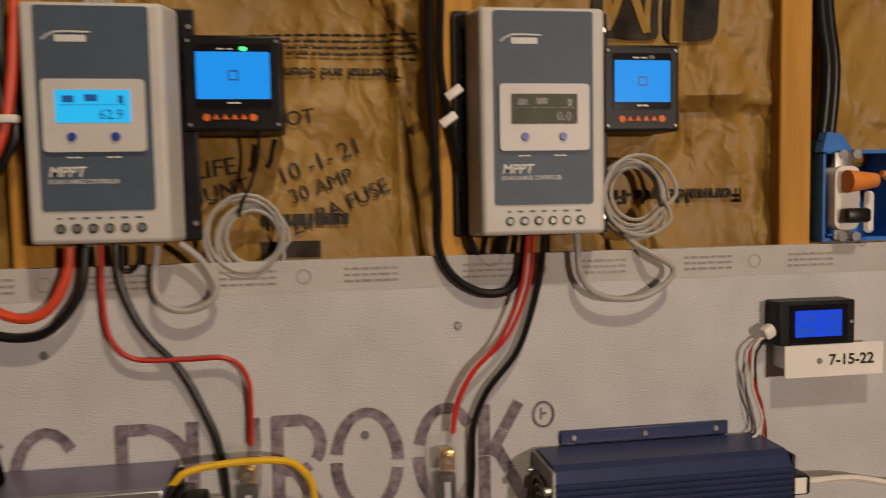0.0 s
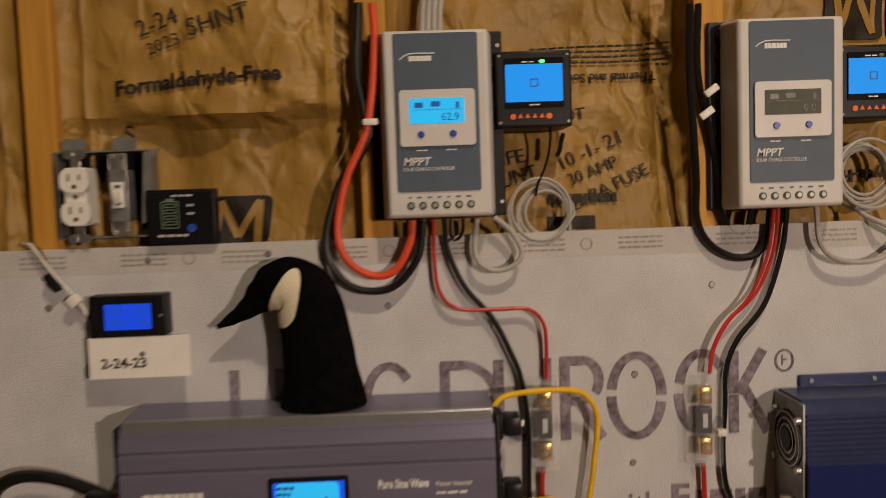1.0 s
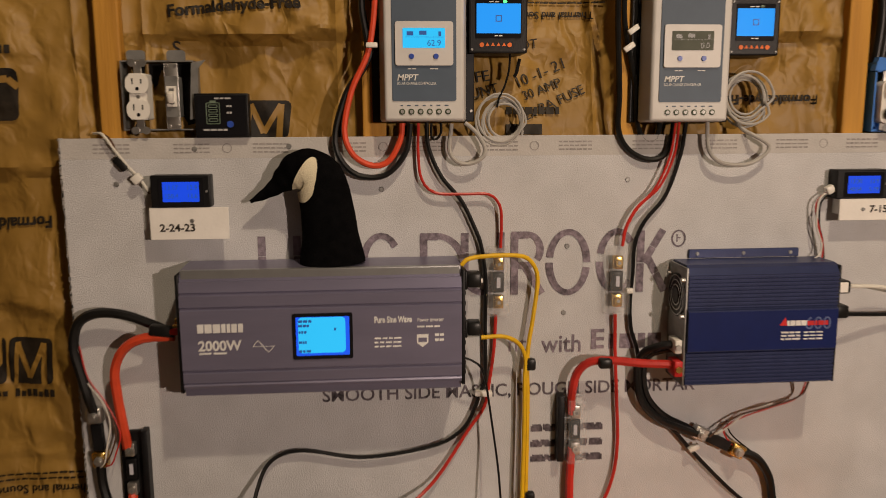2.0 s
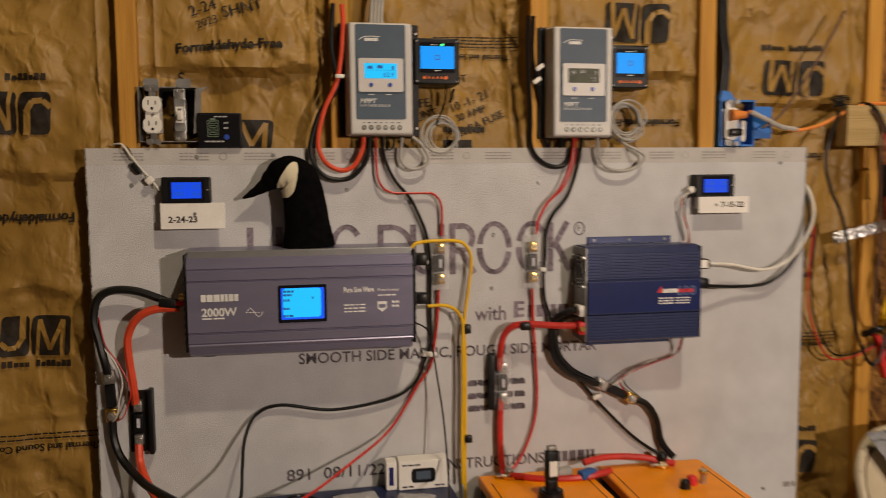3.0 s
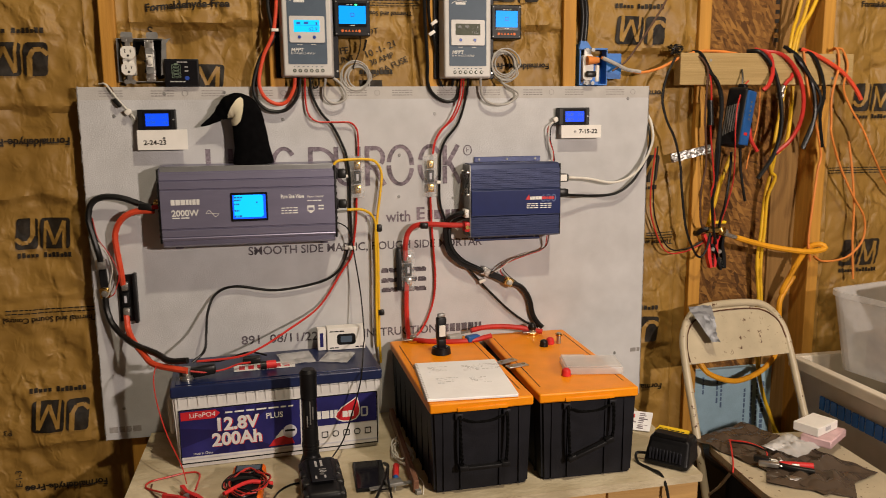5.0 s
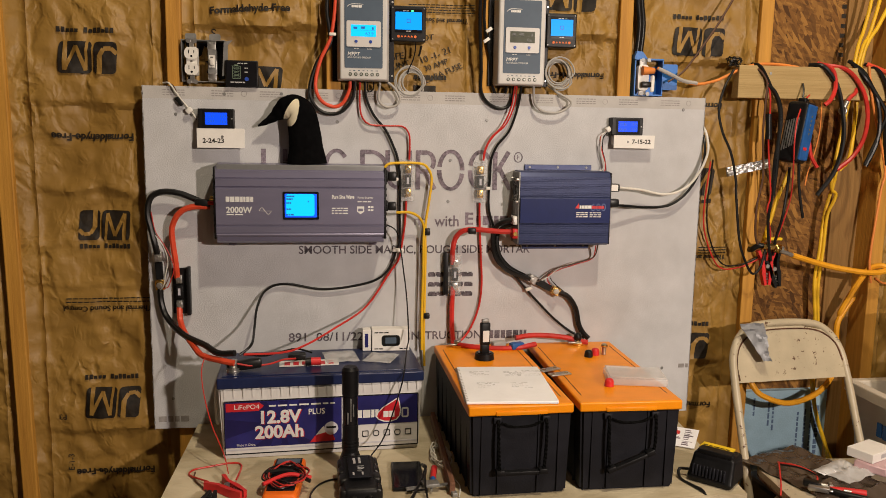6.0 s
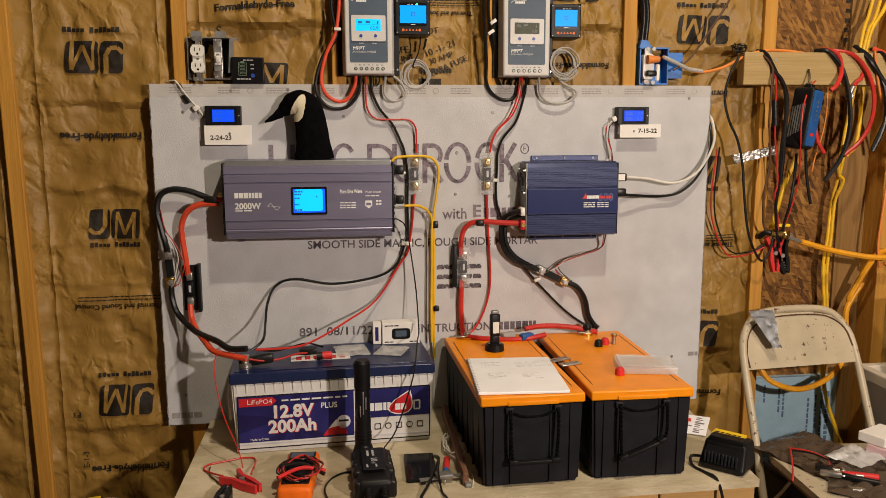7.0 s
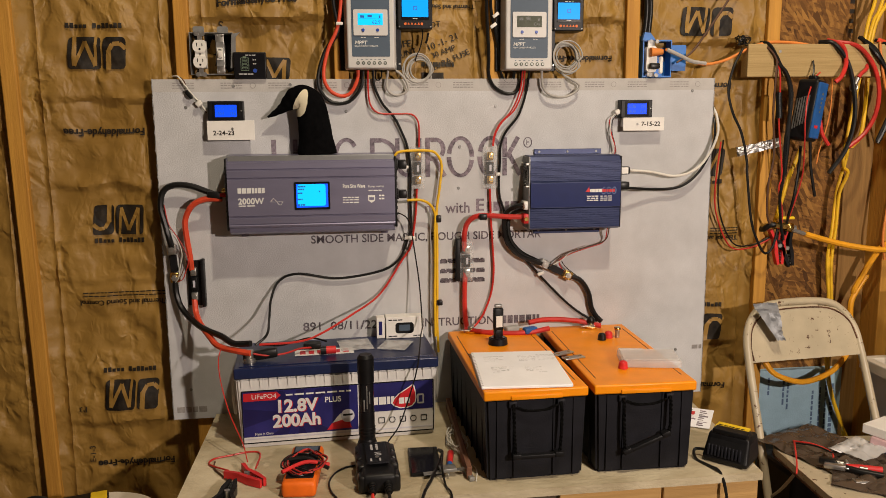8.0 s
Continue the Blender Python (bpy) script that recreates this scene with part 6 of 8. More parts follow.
# notebook on the orange lids
t = thing("notebook", (0.880, -0.382, OZ), -4, "open spiral notebook with faint pencil notes on the orange battery", "notebook")
part("page_block", box(B(), -0.102, 0.102, -0.135, 0.125, 0.0005, 0.006, 0.001, 1), M_PAPER, t, local=True, smooth=False)
part("top_sheet", box(B(), -0.101, 0.103, -0.133, 0.126, 0.006, 0.0066), M_PAPER, t, local=True, smooth=False)
for k in range(22):
    part("spiral_ring", cyl(B(), (-0.106, -0.125 + k * 0.0115, 0.004), (1, 0, 0.15), 0.0022, 0.010, 8), M_STEEL, t, local=True)
bm = B()
rnd = random.Random(9)
for cx_, cy_ in ((-0.05, 0.085), (0.035, 0.085), (-0.04, 0.0), (0.04, -0.005), (0.082, 0.09)):
    for k in range(5):
        x = cx_ - 0.025
        for j in range(4):
            w_ = rnd.uniform(0.004, 0.014)
            if rnd.random() < 0.75:
                box(bm, x, x + w_, cy_ - 0.009 * k, cy_ - 0.009 * k + rnd.uniform(0.001, 0.0032), 0.0066, 0.0069)
            x += w_ + 0.002
part("pencil_notes", bm, M_PENCIL, t, local=True)

t = thing("inspection_light", (0.875, -0.16, OZ), 8, "black inspection light with round base on the orange battery", "light")
part("base", cyl(B(), (0, 0, 0.0003), (0, 0, 1), 0.026, 0.016, 24, 0.024), M_BLACK, t, local=True)
part("base_ring", cyl(B(), (0, 0, 0.0163), (0, 0, 1), 0.019, 0.003, 24), M_GLOSS, t, local=True)
part("neck", box(B(), -0.011, 0.011, -0.010, 0.008, 0.016, 0.040, 0.003), M_BLACK, t, local=True)
part("body", box(B(), -0.013, 0.013, -0.010, 0.008, 0.038, 0.098, 0.004), M_BLACK, t, local=True)
part("plate", box(B(), -0.0085, 0.0085, -0.0115, -0.010, 0.048, 0.078), M_IVORY, t, "pale metal plate", local=True)
part("hook", box(B(), -0.010, 0.010, -0.008, 0.004, 0.098, 0.108, 0.003), M_DULL, t, local=True)

t = thing("parts_box", (1.205, -0.375, OZ), -12, "clear plastic parts box lying on the orange battery", "plastic box")
part("tray", box(B(), -0.070, 0.070, -0.048, 0.048, 0.0005, 0.018, 0.003), M_FROST, t, local=True)
part("box_lid", box(B(), -0.066, 0.066, -0.044, 0.044, 0.018, 0.0215, 0.001), M_FROST, t, local=True)
part("latch", box(B(), -0.060, 0.000, 0.062, 0.095, 0.0005, 0.008, 0.001), M_FROST, t, local=True)


def terminal_cap(x, y, m, label, flat=False):
    t = thing("rubber_thimble", (x, y, OZ), label=label, category="cap", group="terminal caps")
    part("skirt", cyl(B(), (0, 0, 0.0003), (0, 0, 1), 0.0115, 0.012, 16, 0.0105), m, t, local=True)
    part("dome", ball(B(), (0, 0, 0.012), 0.0105, 1, 1, 0.7), m, t, local=True)


terminal_cap(1.158, -0.165, M_RUBBER, "black rubber terminal cap on the orange battery")
terminal_cap(1.182, -0.148, M_REDPL, "red rubber terminal cap on the orange battery")
terminal_cap(1.128, -0.41, M_REDPL, "red rubber terminal cap on the orange battery")
t = thing("terminal_bolt", (1.206, -0.150, OZ), label="steel terminal bolt standing on the orange battery", category="bolt")
part("shank", cyl(B(), (0, 0, 0.0003), (0, 0, 1), 0.006, 0.030, 12), M_STEEL, t, local=True)
part("head", cyl(B(), (0, 0, 0.022), (0, 0, 1), 0.009, 0.006, 6), M_BRASS, t, local=True)
for x, y, rz in ((1.020, -0.275, 25), (1.035, -0.315, 15)):
    t = thing("bus_bar", (x, y, OZ), rz, "short bright link bar lying on the orange battery", "link bar", "link bars")
    part("bar", box(B(), -0.028, 0.028, -0.011, 0.011, 0.0005, 0.004, 0.001), M_STEEL, t, local=True)
    for s in (-1, 1):
        part("hole", cyl(B(), (s * 0.018, 0, 0.004), (0, 0, 1), 0.005, 0.0004, 12), M_BRASS, t, local=True)

# yellow and black tool charger
t = thing("tool_charger", (1.368, -0.490, BT), -46, "black tool battery charger with a yellow plate, on the bench corner", "charger")
bm = box(B(), -0.070, 0.070, -0.055, 0.055, 0.0005, 0.060, 0.012, 3)
for v in bm.verts:
    if v.co.z > 0.03:
        v.co.y = v.co.y * 0.72 + 0.012
        v.co.x *= 0.92
part("case", bm, M_BLACK, t, local=True)
part("yellow_plate", box(B(), -0.058, 0.040, 0.008, 0.050, 0.0585, 0.0640, 0.001), M_TOOLYEL, t, "yellow label plate", local=True)
part("slot_block", box(B(), -0.050, 0.055, -0.026, 0.010, 0.058, 0.068, 0.003), M_BLACK, t, local=True)
bm = bars(B(), -0.05, 0.03, 0, 0.006, 0, 5, 4)
bm.transform(pose(0, 0.022, 0.0645, -90))
part("label_bars", bm, M_BLACK, t, local=True)
tl = Matrix.Translation((0, -0.050, 0.028)) @ Matrix.Rotation(radians(-14), 4, "X")
for k in range(10):
    part("vent_rib", box(B(), -0.052 + 0.0105 * k, -0.046 + 0.0105 * k, -0.006, 0.002, -0.012, 0.012, 0.001, 1, tl), M_CASE, t, local=True)
t.matrix_basis = t.matrix_basis @ Matrix.Diagonal((0.76, 0.82, 1.12, 1))

# loose papers behind the right-hand battery
t = thing("printed_leaflet", (1.372, -0.235, BT + 0.010), -32, "printed leaflet in a clear sleeve leaning beside the orange-lidded battery", "leaflet", rx=6)
part("sheet", box(B(), -0.080, 0.066, -0.056, 0.052, 0.0, 0.0015), M_PAPER, t, local=True, smooth=False)
bm = B()
rnd = random.Random(12)
for k in range(9):
    for j in range(4):
        box(bm, -0.070 + 0.034 * j, -0.070 + 0.034 * j + rnd.uniform(0.012, 0.028), -0.048 + 0.0105 * k, -0.048 + 0.0105 * k + rnd.uniform(0.002, 0.007), 0.0015, 0.0019)
part("print_bars", bm, M_PURPLE, t, local=True)
part("red_block", box(B(), -0.03, 0.02, 0.01, 0.03, 0.0019, 0.0023), M_REDPL, t, local=True)

# ---- the corner on the right ----
fb = thing("foam_board", (1.895, 0.09, 0.02), label="pale blue foam insulation board with print between two studs", category="foam board")
part("sheet", box(B(), 1.745, 2.030, 0.076, 0.101, 0.0005, 0.492, 0.002), M_FOAM, fb, smooth=False)
for k, (x, h0, h1) in enumerate(((2.000, 0.28, 0.44), (1.980, 0.30, 0.45), (1.960, 0.30, 0.43), (1.935, 0.26, 0.42), (1.85, 0.36, 0.47), (1.835, 0.38, 0.46), (1.785, 0.41, 0.47))):
    rnd = random.Random(k)
    bm = B()
    z = h1
    while z > h0:
        w_ = rnd.uniform(0.008, 0.02)
        box(bm, x - (0.006 if k == 0 else 0.003), x + (0.006 if k == 0 else 0.003), 0.0755, 0.076, z - w_, z)
        z -= w_ + 0.004
    part("print_column", bm, M_FOAMINK, fb)


def folding_chair():
    """Steel folding chair that faces the room, its back panel near the wall."""
    t = thing("folding_chair", (1.792, -0.300, 0), 5, "beige steel folding chair with chipped paint and taped corner", "chair")
    # own axes: x across, y to the back, z up; back tube leans
    lean = 0.40
    hw = 0.182

    def pt(x, z):
        return (x, 0.235 - (0.745 - z) * lean, z)
    bm = tube(B(), [pt(-hw - 0.02, 0.012), pt(-hw - 0.005, 0.40), pt(-hw, 0.60), pt(-hw * 0.93, 0.68), pt(-hw * 0.68, 0.732), pt(-hw * 0.3, 0.746), pt(hw * 0.3, 0.746),
                    pt(hw * 0.68, 0.732), pt(hw * 0.93, 0.68), pt(hw, 0.60), pt(hw + 0.005, 0.40), pt(hw + 0.02, 0.012)], 0.011, 12, 0.012)
    part("back_tube", bm, M_CHAIR, t, local=True)
    bm = B()
    prof = [(-hw + 0.006, 0.596), (hw - 0.006, 0.596), (hw - 0.004, 0.64), (hw * 0.90, 0.69), (hw * 0.66, 0.725), (hw * 0.3, 0.738), (-hw * 0.3, 0.738), (-hw * 0.66, 0.725), (-hw * 0.90, 0.69), (-hw + 0.004, 0.64)]
    a = [bm.verts.new((pt(x, z)[0], pt(x, z)[1] - 0.006, z)) for x, z in prof]
    b = [bm.verts.new((pt(x, z)[0], pt(x, z)[1] + 0.004, z)) for x, z in prof]
    bm.faces.new(a)
    bm.faces.new(b[::-1])
    for i in range(len(a)):
        bm.faces.new((a[i], a[(i + 1) % len(a)], b[(i + 1) % len(a)], b[i]))
    part("back_panel", bm, M_CHAIR, t, local=True, smooth=False)
    bm = tube(B(), [(x, pt(x, z)[1] - 0.0075, z) for x, z in ((-hw + 0.012, 0.602), (-hw + 0.010, 0.64), (-hw * 0.86, 0.688), (-hw * 0.63, 0.72), (-hw * 0.3, 0.731), (hw * 0.3, 0.731), (hw * 0.63, 0.72), (hw * 0.86, 0.688), (hw - 0.010, 0.64))], 0.0022, 6)
    part("rust_line", bm, M_RUST, t, "rusty chipped rim", local=True)
    skew = Matrix.Translation((-hw, 0.08, 0)) @ Matrix.Rotation(radians(-9), 4, "Z") @ Matrix.Translation((hw, -0.08, 0))     # bent hinge
    bm = plate_flat(-hw + 0.004, hw - 0.004, -0.30, 0.10, 0.383, 0.401, 0.07)
    bm.transform(skew)
    part("seat", bm, M_CHAIR, t, local=True)
    bm = plate_flat(-hw + 0.002, hw - 0.002, -0.302, 0.098, 0.377, 0.3825, 0.07)
    bm.transform(skew)
    part("seat_rust", bm, M_RUST, t, "rusty seat edge", local=True)
    for s in (-1, 1):
        part("rear_leg", tube(B(), [(s * (hw - 0.02), -0.20, 0.370), (s * (hw - 0.02), 0.05, 0.18), (s * (hw - 0.02), 0.29, 0.012)], 0.010, 10, 0.02), M_CHAIR, t, local=True)
        part("hinge_strap", tube(B(), [(s * (hw - 0.004), -0.05, 0.375), (s * (hw + 0.006), -0.01, 0.31), (s * (hw + 0.004), 0.04, 0.26)], 0.006, 6, 0.02, None, 0.4), M_CHAIR, t, local=True)
        for x in (s * (hw + 0.02),):
            part("foot_cap", cyl(B(), (x, pt(x, 0.0)[1] + 0.005, 0.0003), (0, 0, 1), 0.015, 0.03, 12), M_RUBBER, t, local=True)
    part("cross_bar", tube(B(), [(-hw + 0.02, 0.23, 0.06), (hw - 0.02, 0.23, 0.06)], 0.007, 8, 0.03), M_CHAIR, t, local=True)
    return t


def plate_flat(x0, x1, y0, y1, z0, z1, r):
    bm = outline_prism(B(), rounded(x0, x1, y0, y1, r, 6), -z1, -z0)
    bm.transform(Matrix(((1, 0, 0, 0), (0, 0, 1, 0), (0, -1, 0, 0), (0, 0, 0, 1))))
    return bm


chair = folding_chair()
CM = WM[chair]


def chair_thing(name, x, y, z, rz, label, category, group="", rx=0):
    p = CM @ Vector((x, y, z))
    return thing(name, tuple(p), rz + 4, label, category, group, rx=rx)


tp = chair_thing("tape_strip", -0.118, 0.175, 0.60, 0, "crumpled silver duct tape hanging over the chair's back", "tape")
bm = B()
g = []
for j in range(15):
    row = []
    for i in range(7):
        w_ = 0.074 if j > 11 else 0.022 + 0.0040 * j
        x = (i / 6 - 0.5) * w_ + 0.0022 * (14 - j) - 0.012
        z = 0.060 + j * 0.0071
        y = -0.040 + (z + 0.60 - 0.6) * 0.40 - 0.002 + 0.012 * noise.noise(Vector((i * 0.9, j * 0.8, 4)))
        row.append(bm.verts.new((x, y - 0.002, z)))
    g.append(row)
for j in range(14):
    for i in range(6):
        bm.faces.new((g[j][i], g[j][i + 1], g[j + 1][i + 1], g[j + 1][i]))
r = bmesh.ops.extrude_face_region(bm, geom=list(bm.faces))
for v in [v for v in r["geom"] if isinstance(v, bmesh.types.BMVert)]:
    v.co.y += 0.0015
part("tape", bm, M_DUCT, tp, local=True)

p = CM @ Vector((0.03, -0.08, 0.4015))
crumpled_sheet("plastic_sack", 1.750, -0.375, p.z, 0.40, 0.22, -70, M_BAG, "crumpled dark plastic sack spread on the chair seat", "sack", 0.024, 44, 0.0015, 7, 0.16)
t = chair_thing("small_carton", 0.085, -0.045, 0.452, 20, "flat white carton with a grey stamp on the sack", "carton")
part("carton", box(B(), -0.05, 0.05, -0.035, 0.035, 0, 0.024, 0.001, 1), M_CARD, t, local=True, smooth=False)
part("stamp", box(B(), -0.012, 0.015, -0.0354, -0.035, 0.007, 0.018), M_PENCIL, t, local=True)
t = chair_thing("pink_package", 0.095, -0.065, 0.429, 30, "pink blister package on the chair seat", "package")
part("package", box(B(), -0.06, 0.06, -0.04, 0.04, 0, 0.022, 0.003, 1), mat("pink_film", (0.62, 0.42, 0.44), 0.3), t, local=True)
t = chair_thing("pliers", -0.118, -0.150, 0.4135, 145, "pliers with black and red grips on the chair seat", "pliers")
part("grip", tube(B(), [(-0.08, 0.018, 0.009), (-0.03, 0.012, 0.009), (0.0, 0.003, 0.009)], 0.008, 10), M_RUBBER, t, local=True)
part("grip", tube(B(), [(-0.08, -0.018, 0.009), (-0.03, -0.012, 0.009), (0.0, -0.003, 0.009)], 0.008, 10), M_REDPL, t, local=True)
part("jaws", box(B(), 0.0, 0.05, -0.010, 0.010, 0.002, 0.016, 0.004), M_STEEL, t, local=True)
t = chair_thing("toggle_clip", -0.118, -0.205, 0.4025, -8, "small metal clip on the chair seat", "clip")
part("body", box(B(), -0.02, 0.02, -0.010, 0.010, 0, 0.014, 0.002), M_STEEL, t, local=True)
part("mark", box(B(), -0.014, 0.010, -0.0105, -0.010, 0.004, 0.010), M_CARD, t, local=True)

# storage bins beyond the chair
bn = thing("storage_bin", (2.32, -0.42, 0), 0, "large white plastic storage bin with blue printing on its side", "bin")
bm = B()
rings = []
for z, s in ((0.0005, 0.90), (0.56, 1.0), (0.56, 0.97), (0.02, 0.87)):
    rings.append([bm.verts.new((2.32 + sx * 0.30 * s, -0.42 + sy * 0.36 * s, z)) for sx, sy in ((-1, -1), (1, -1), (1, 1), (-1, 1))])
for a, b in zip(rings, rings[1:]):
    for i in range(4):
        bm.faces.new((a[i], a[(i + 1) % 4], b[(i + 1) % 4], b[i]))
bm.faces.new(rings[0])
bm.faces.new(rings[-1][::-1])
part("tub", bm, M_BIN, bn, smooth=False)
bm = B()
for sx in (-1, 1):
    box(bm, 2.32 + sx * 0.305 - 0.014, 2.32 + sx * 0.305 + 0.014, -0.79, -0.05, 0.53, 0.565, 0.004)
for sy in (-1, 1):
    box(bm, 2.32 - 0.319, 2.32 + 0.319, -0.42 + sy * 0.365 - 0.014, -0.42 + sy * 0.365 + 0.014, 0.53, 0.566, 0.004)
part("rim", bm, M_BIN, bn)
bm = B()
rnd = random.Random(5)
y = -0.72
while y < -0.2:
    w_ = rnd.uniform(0.015, 0.03)
    box(bm, 2.0120, 2.0165, y, y + w_, 0.44, 0.48)
    y += w_ + 0.007
part("side_bars", bm, M_BLUEPL, bn)
tt = thing("clear_tote", (2.35, -0.40, 0.567), 12, "cloudy clear plastic tote on top of the white bin", "tote")
bm = B()
rings = []
for z, s in ((0.0005, 0.90), (0.215, 0.985), (0.217, 1.0), (0.232, 1.0), (0.232, 0.975), (0.006, 0.885)):
    rings.append([bm.verts.new((px, py, z)) for px, py in rounded(-0.275 * s, 0.275 * s, -0.30 * s, 0.30 * s, 0.05, 5)])
for a, b in zip(rings, rings[1:]):
    for i in range(len(a)):
        bm.faces.new((a[i], a[(i + 1) % len(a)], b[(i + 1) % len(a)], b[i]))
bm.faces.new(rings[0])
bm.faces.new(rings[-1][::-1])
part("tub", bm, M_FROST, tt, local=True, smooth=False)
part("contents", box(B(), -0.20, 0.20, -0.22, 0.22, 0.007, 0.12, 0.02, 3), mat("brown_odds", (0.30, 0.2, 0.13), 0.7, 0, 0.5, 25), tt, "jumbled brown contents", local=True)
t = thing("white_envelope", (2.34, -0.40, 0.795), 15, "white plastic envelope lying over the clear tote", "envelope", rx=14)
part("sheet", box(B(), -0.20, 0.17, -0.14, 0.12, 0.02, 0.023, 0.0005, 1), M_PAPER, t, local=True, smooth=False)
part("fold", box(B(), -0.12, 0.12, -0.10, 0.10, 0.023, 0.026, 0.0005, 1), M_PAPER, t, local=True, smooth=False)

# low things at the foot of the wall on the left
t = thing("plastic_tub", (-0.13, -0.35, 0), label="white round plastic tub on the floor", category="tub")
part("tub", cyl(B(), (-0.13, -0.35, 0.0005), (0, 0, 1), 0.14, 0.342, 40, 0.16), M_BIN, t)
part("tub_lid", cyl(B(), (-0.13, -0.35, 0.3425), (0, 0, 1), 0.165, 0.012, 40, 0.163), M_BIN, t)
t = thing("tool_charger", (-0.165, -0.28, 0.355), 15, "black and yellow tool charger on the white tub", "charger")
part("case", box(B(), -0.05, 0.06, -0.04, 0.04, 0.0005, 0.026, 0.006), M_BLACK, t, local=True)
part("yellow_plate", box(B(), 0.02, 0.057, -0.03, 0.03, 0.026, 0.029, 0.001), M_TOOLYEL, t, "yellow plate", local=True)

# dark case on the floor under the chair
t = thing("tool_case", (1.785, -0.20, 0), 5, "black plastic tool case standing under the folding chair", "tool case")
part("case", box(B(), -0.14, 0.14, -0.085, 0.085, 0.0005, 0.33, 0.012, 2), M_CASE, t, local=True)
part("lid_seam", box(B(), -0.142, 0.142, -0.087, 0.087, 0.24, 0.247, 0.002, 1), M_BLACK, t, local=True)
part("handle", tube(B(), [(-0.05, 0, 0.33), (-0.045, 0, 0.352), (0.045, 0, 0.352), (0.05, 0, 0.33)], 0.007, 8), M_BLACK, t, local=True)

# hanging charger on the plank
t = thing("hanging_charger", (1.775, -0.05, 1.22), 0, "black and blue battery charger hanging from the plank", "charger")
R = Matrix.Translation((1.775, -0.055, 1.292)) @ Matrix.Rotation(radians(8), 4, "Y") @ Matrix.Rotation(radians(-64), 4, "Z")
part("case", box(B(), -0.032, 0.032, -0.024, 0.024, -0.085, 0.085, 0.010, 3, R), M_BLACK, t)
part("blue_face", box(B(), 0.028, 0.036, -0.021, 0.021, -0.076, 0.078, 0.004, 2, R), M_BLUEPL, t, "blue front cover")
bm = B()
for k in range(5):
    box(bm, 0.0358, 0.0364, -0.003, 0.003, -0.005 + 0.012 * k, 0.001 + 0.012 * k, 0, 1, R)
for k in range(6):
    box(bm, -0.024 + 0.007 * k, -0.020 + 0.007 * k, -0.0246, -0.0240, -0.055 + 0.004 * k, 0.03 + 0.002 * k, 0, 1, R)
part("small_print", bm, M_DULL, t)
part("red_bars", box(B(), 0.0358, 0.0364, -0.012, 0.004, -0.048, -0.040, 0, 1, R), M_REDPL, t)
part("hanger", box(B(), -0.012, 0.012, -0.010, 0.010, 0.082, 0.096, 0.003, 1, R), M_BLACK, t)

ft = thing("foil_tape", (1.669, 0.01, 1.19), 0, "crumpled strip of silver foil tape stuck across a stud", "tape", ry=-12)
bm = B()
g = []
for i in range(21):
    row = []
    for j in range(7):
        row.append(bm.verts.new(((i / 20 - 0.5) * 0.135, -0.006 + 0.006 * noise.noise(Vector((i * 0.55, j * 0.7, 9))), (j / 6 - 0.5) * 0.026 * (1 + 0.15 * noise.noise(Vector((i * 0.4, 2, j)))))))
    g.append(row)
for i in range(20):
    for j in range(6):
        bm.faces.new((g[i][j], g[i + 1][j], g[i + 1][j + 1], g[i][j + 1]))
r = bmesh.ops.extrude_face_region(bm, geom=list(bm.faces))
for v in [v for v in r["geom"] if isinstance(v, bmesh.types.BMVert)]:
    v.co.y += 0.001
part("foil", bm, M_FOIL, ft, local=True, smooth=False)


# ---- cables ----
def cable(name, pts, r, m, label):
    ob = part(name, tube(B(), pts, r, 8 if r > 0.003 else 6, 0.008), m)
    return tagged(ob, label, "cable", "cables and wires")


def coil(cx, cz, y, r, turns, m, label, seed, step=0.0035):
    rnd = random.Random(seed)
    pts = []
    for k in range(turns * 10 + 1):
        if k % 10 == 0:
            rt, ox, oz = r * rnd.uniform(0.68, 1.08), r * rnd.uniform(-0.14, 0.14), r * rnd.uniform(-0.12, 0.12)
        a = 2 * math.pi * k / 10
        f = (k % 10) / 10
        pts.append((cx + ox + rt * 0.95 * math.cos(a), y - step * k / 10 + 0.003 * math.sin(a), cz + oz + rt * math.sin(a)))
    ob = part("coiled_cable", tube(B(), pts, 0.0021, 6, 0.008), m)
    return tagged(ob, label, "cable", "cables and wires")


def band(name, c, size, m, label, cat, ry=0, rz=0):
    R = pose(*c, 0, ry, rz)
    ob = part(name, box(B(), -size[0] / 2, size[0] / 2, -size[1] / 2, size[1] / 2, -size[2] / 2, size[2] / 2, min(size) * 0.25, 2, R), m)
    return tagged(ob, label, cat, cat + "s")


cable("battery_cable", [(0.49, -0.02, 1.662), (0.491, -0.02, 1.615), (0.479, -0.02, 1.52), (0.451, -0.02, 1.456), (0.438, -0.02, 1.393), (0.452, -0.02, 1.355), (0.483, -0.02, 1.339), (0.508, -0.02, 1.348), (0.525, -0.02, 1.38), (0.528, -0.02, 1.405)], 0.0048, M_REDOR, "red battery cable looping up along the stud")
cable("battery_cable", [(0.473, -0.015, 1.664), (0.468, -0.015, 1.584), (0.475, -0.015, 1.51), (0.441, -0.015, 1.449), (0.423, -0.015, 1.387), (0.431, -0.015, 1.349), (0.458, -0.015, 1.324), (0.501, -0.015, 1.324), (0.533, -0.015, 1.359), (0.541, -0.015, 1.404)], 0.0046, M_RUBBER, "black battery cable looping below the charge controller")
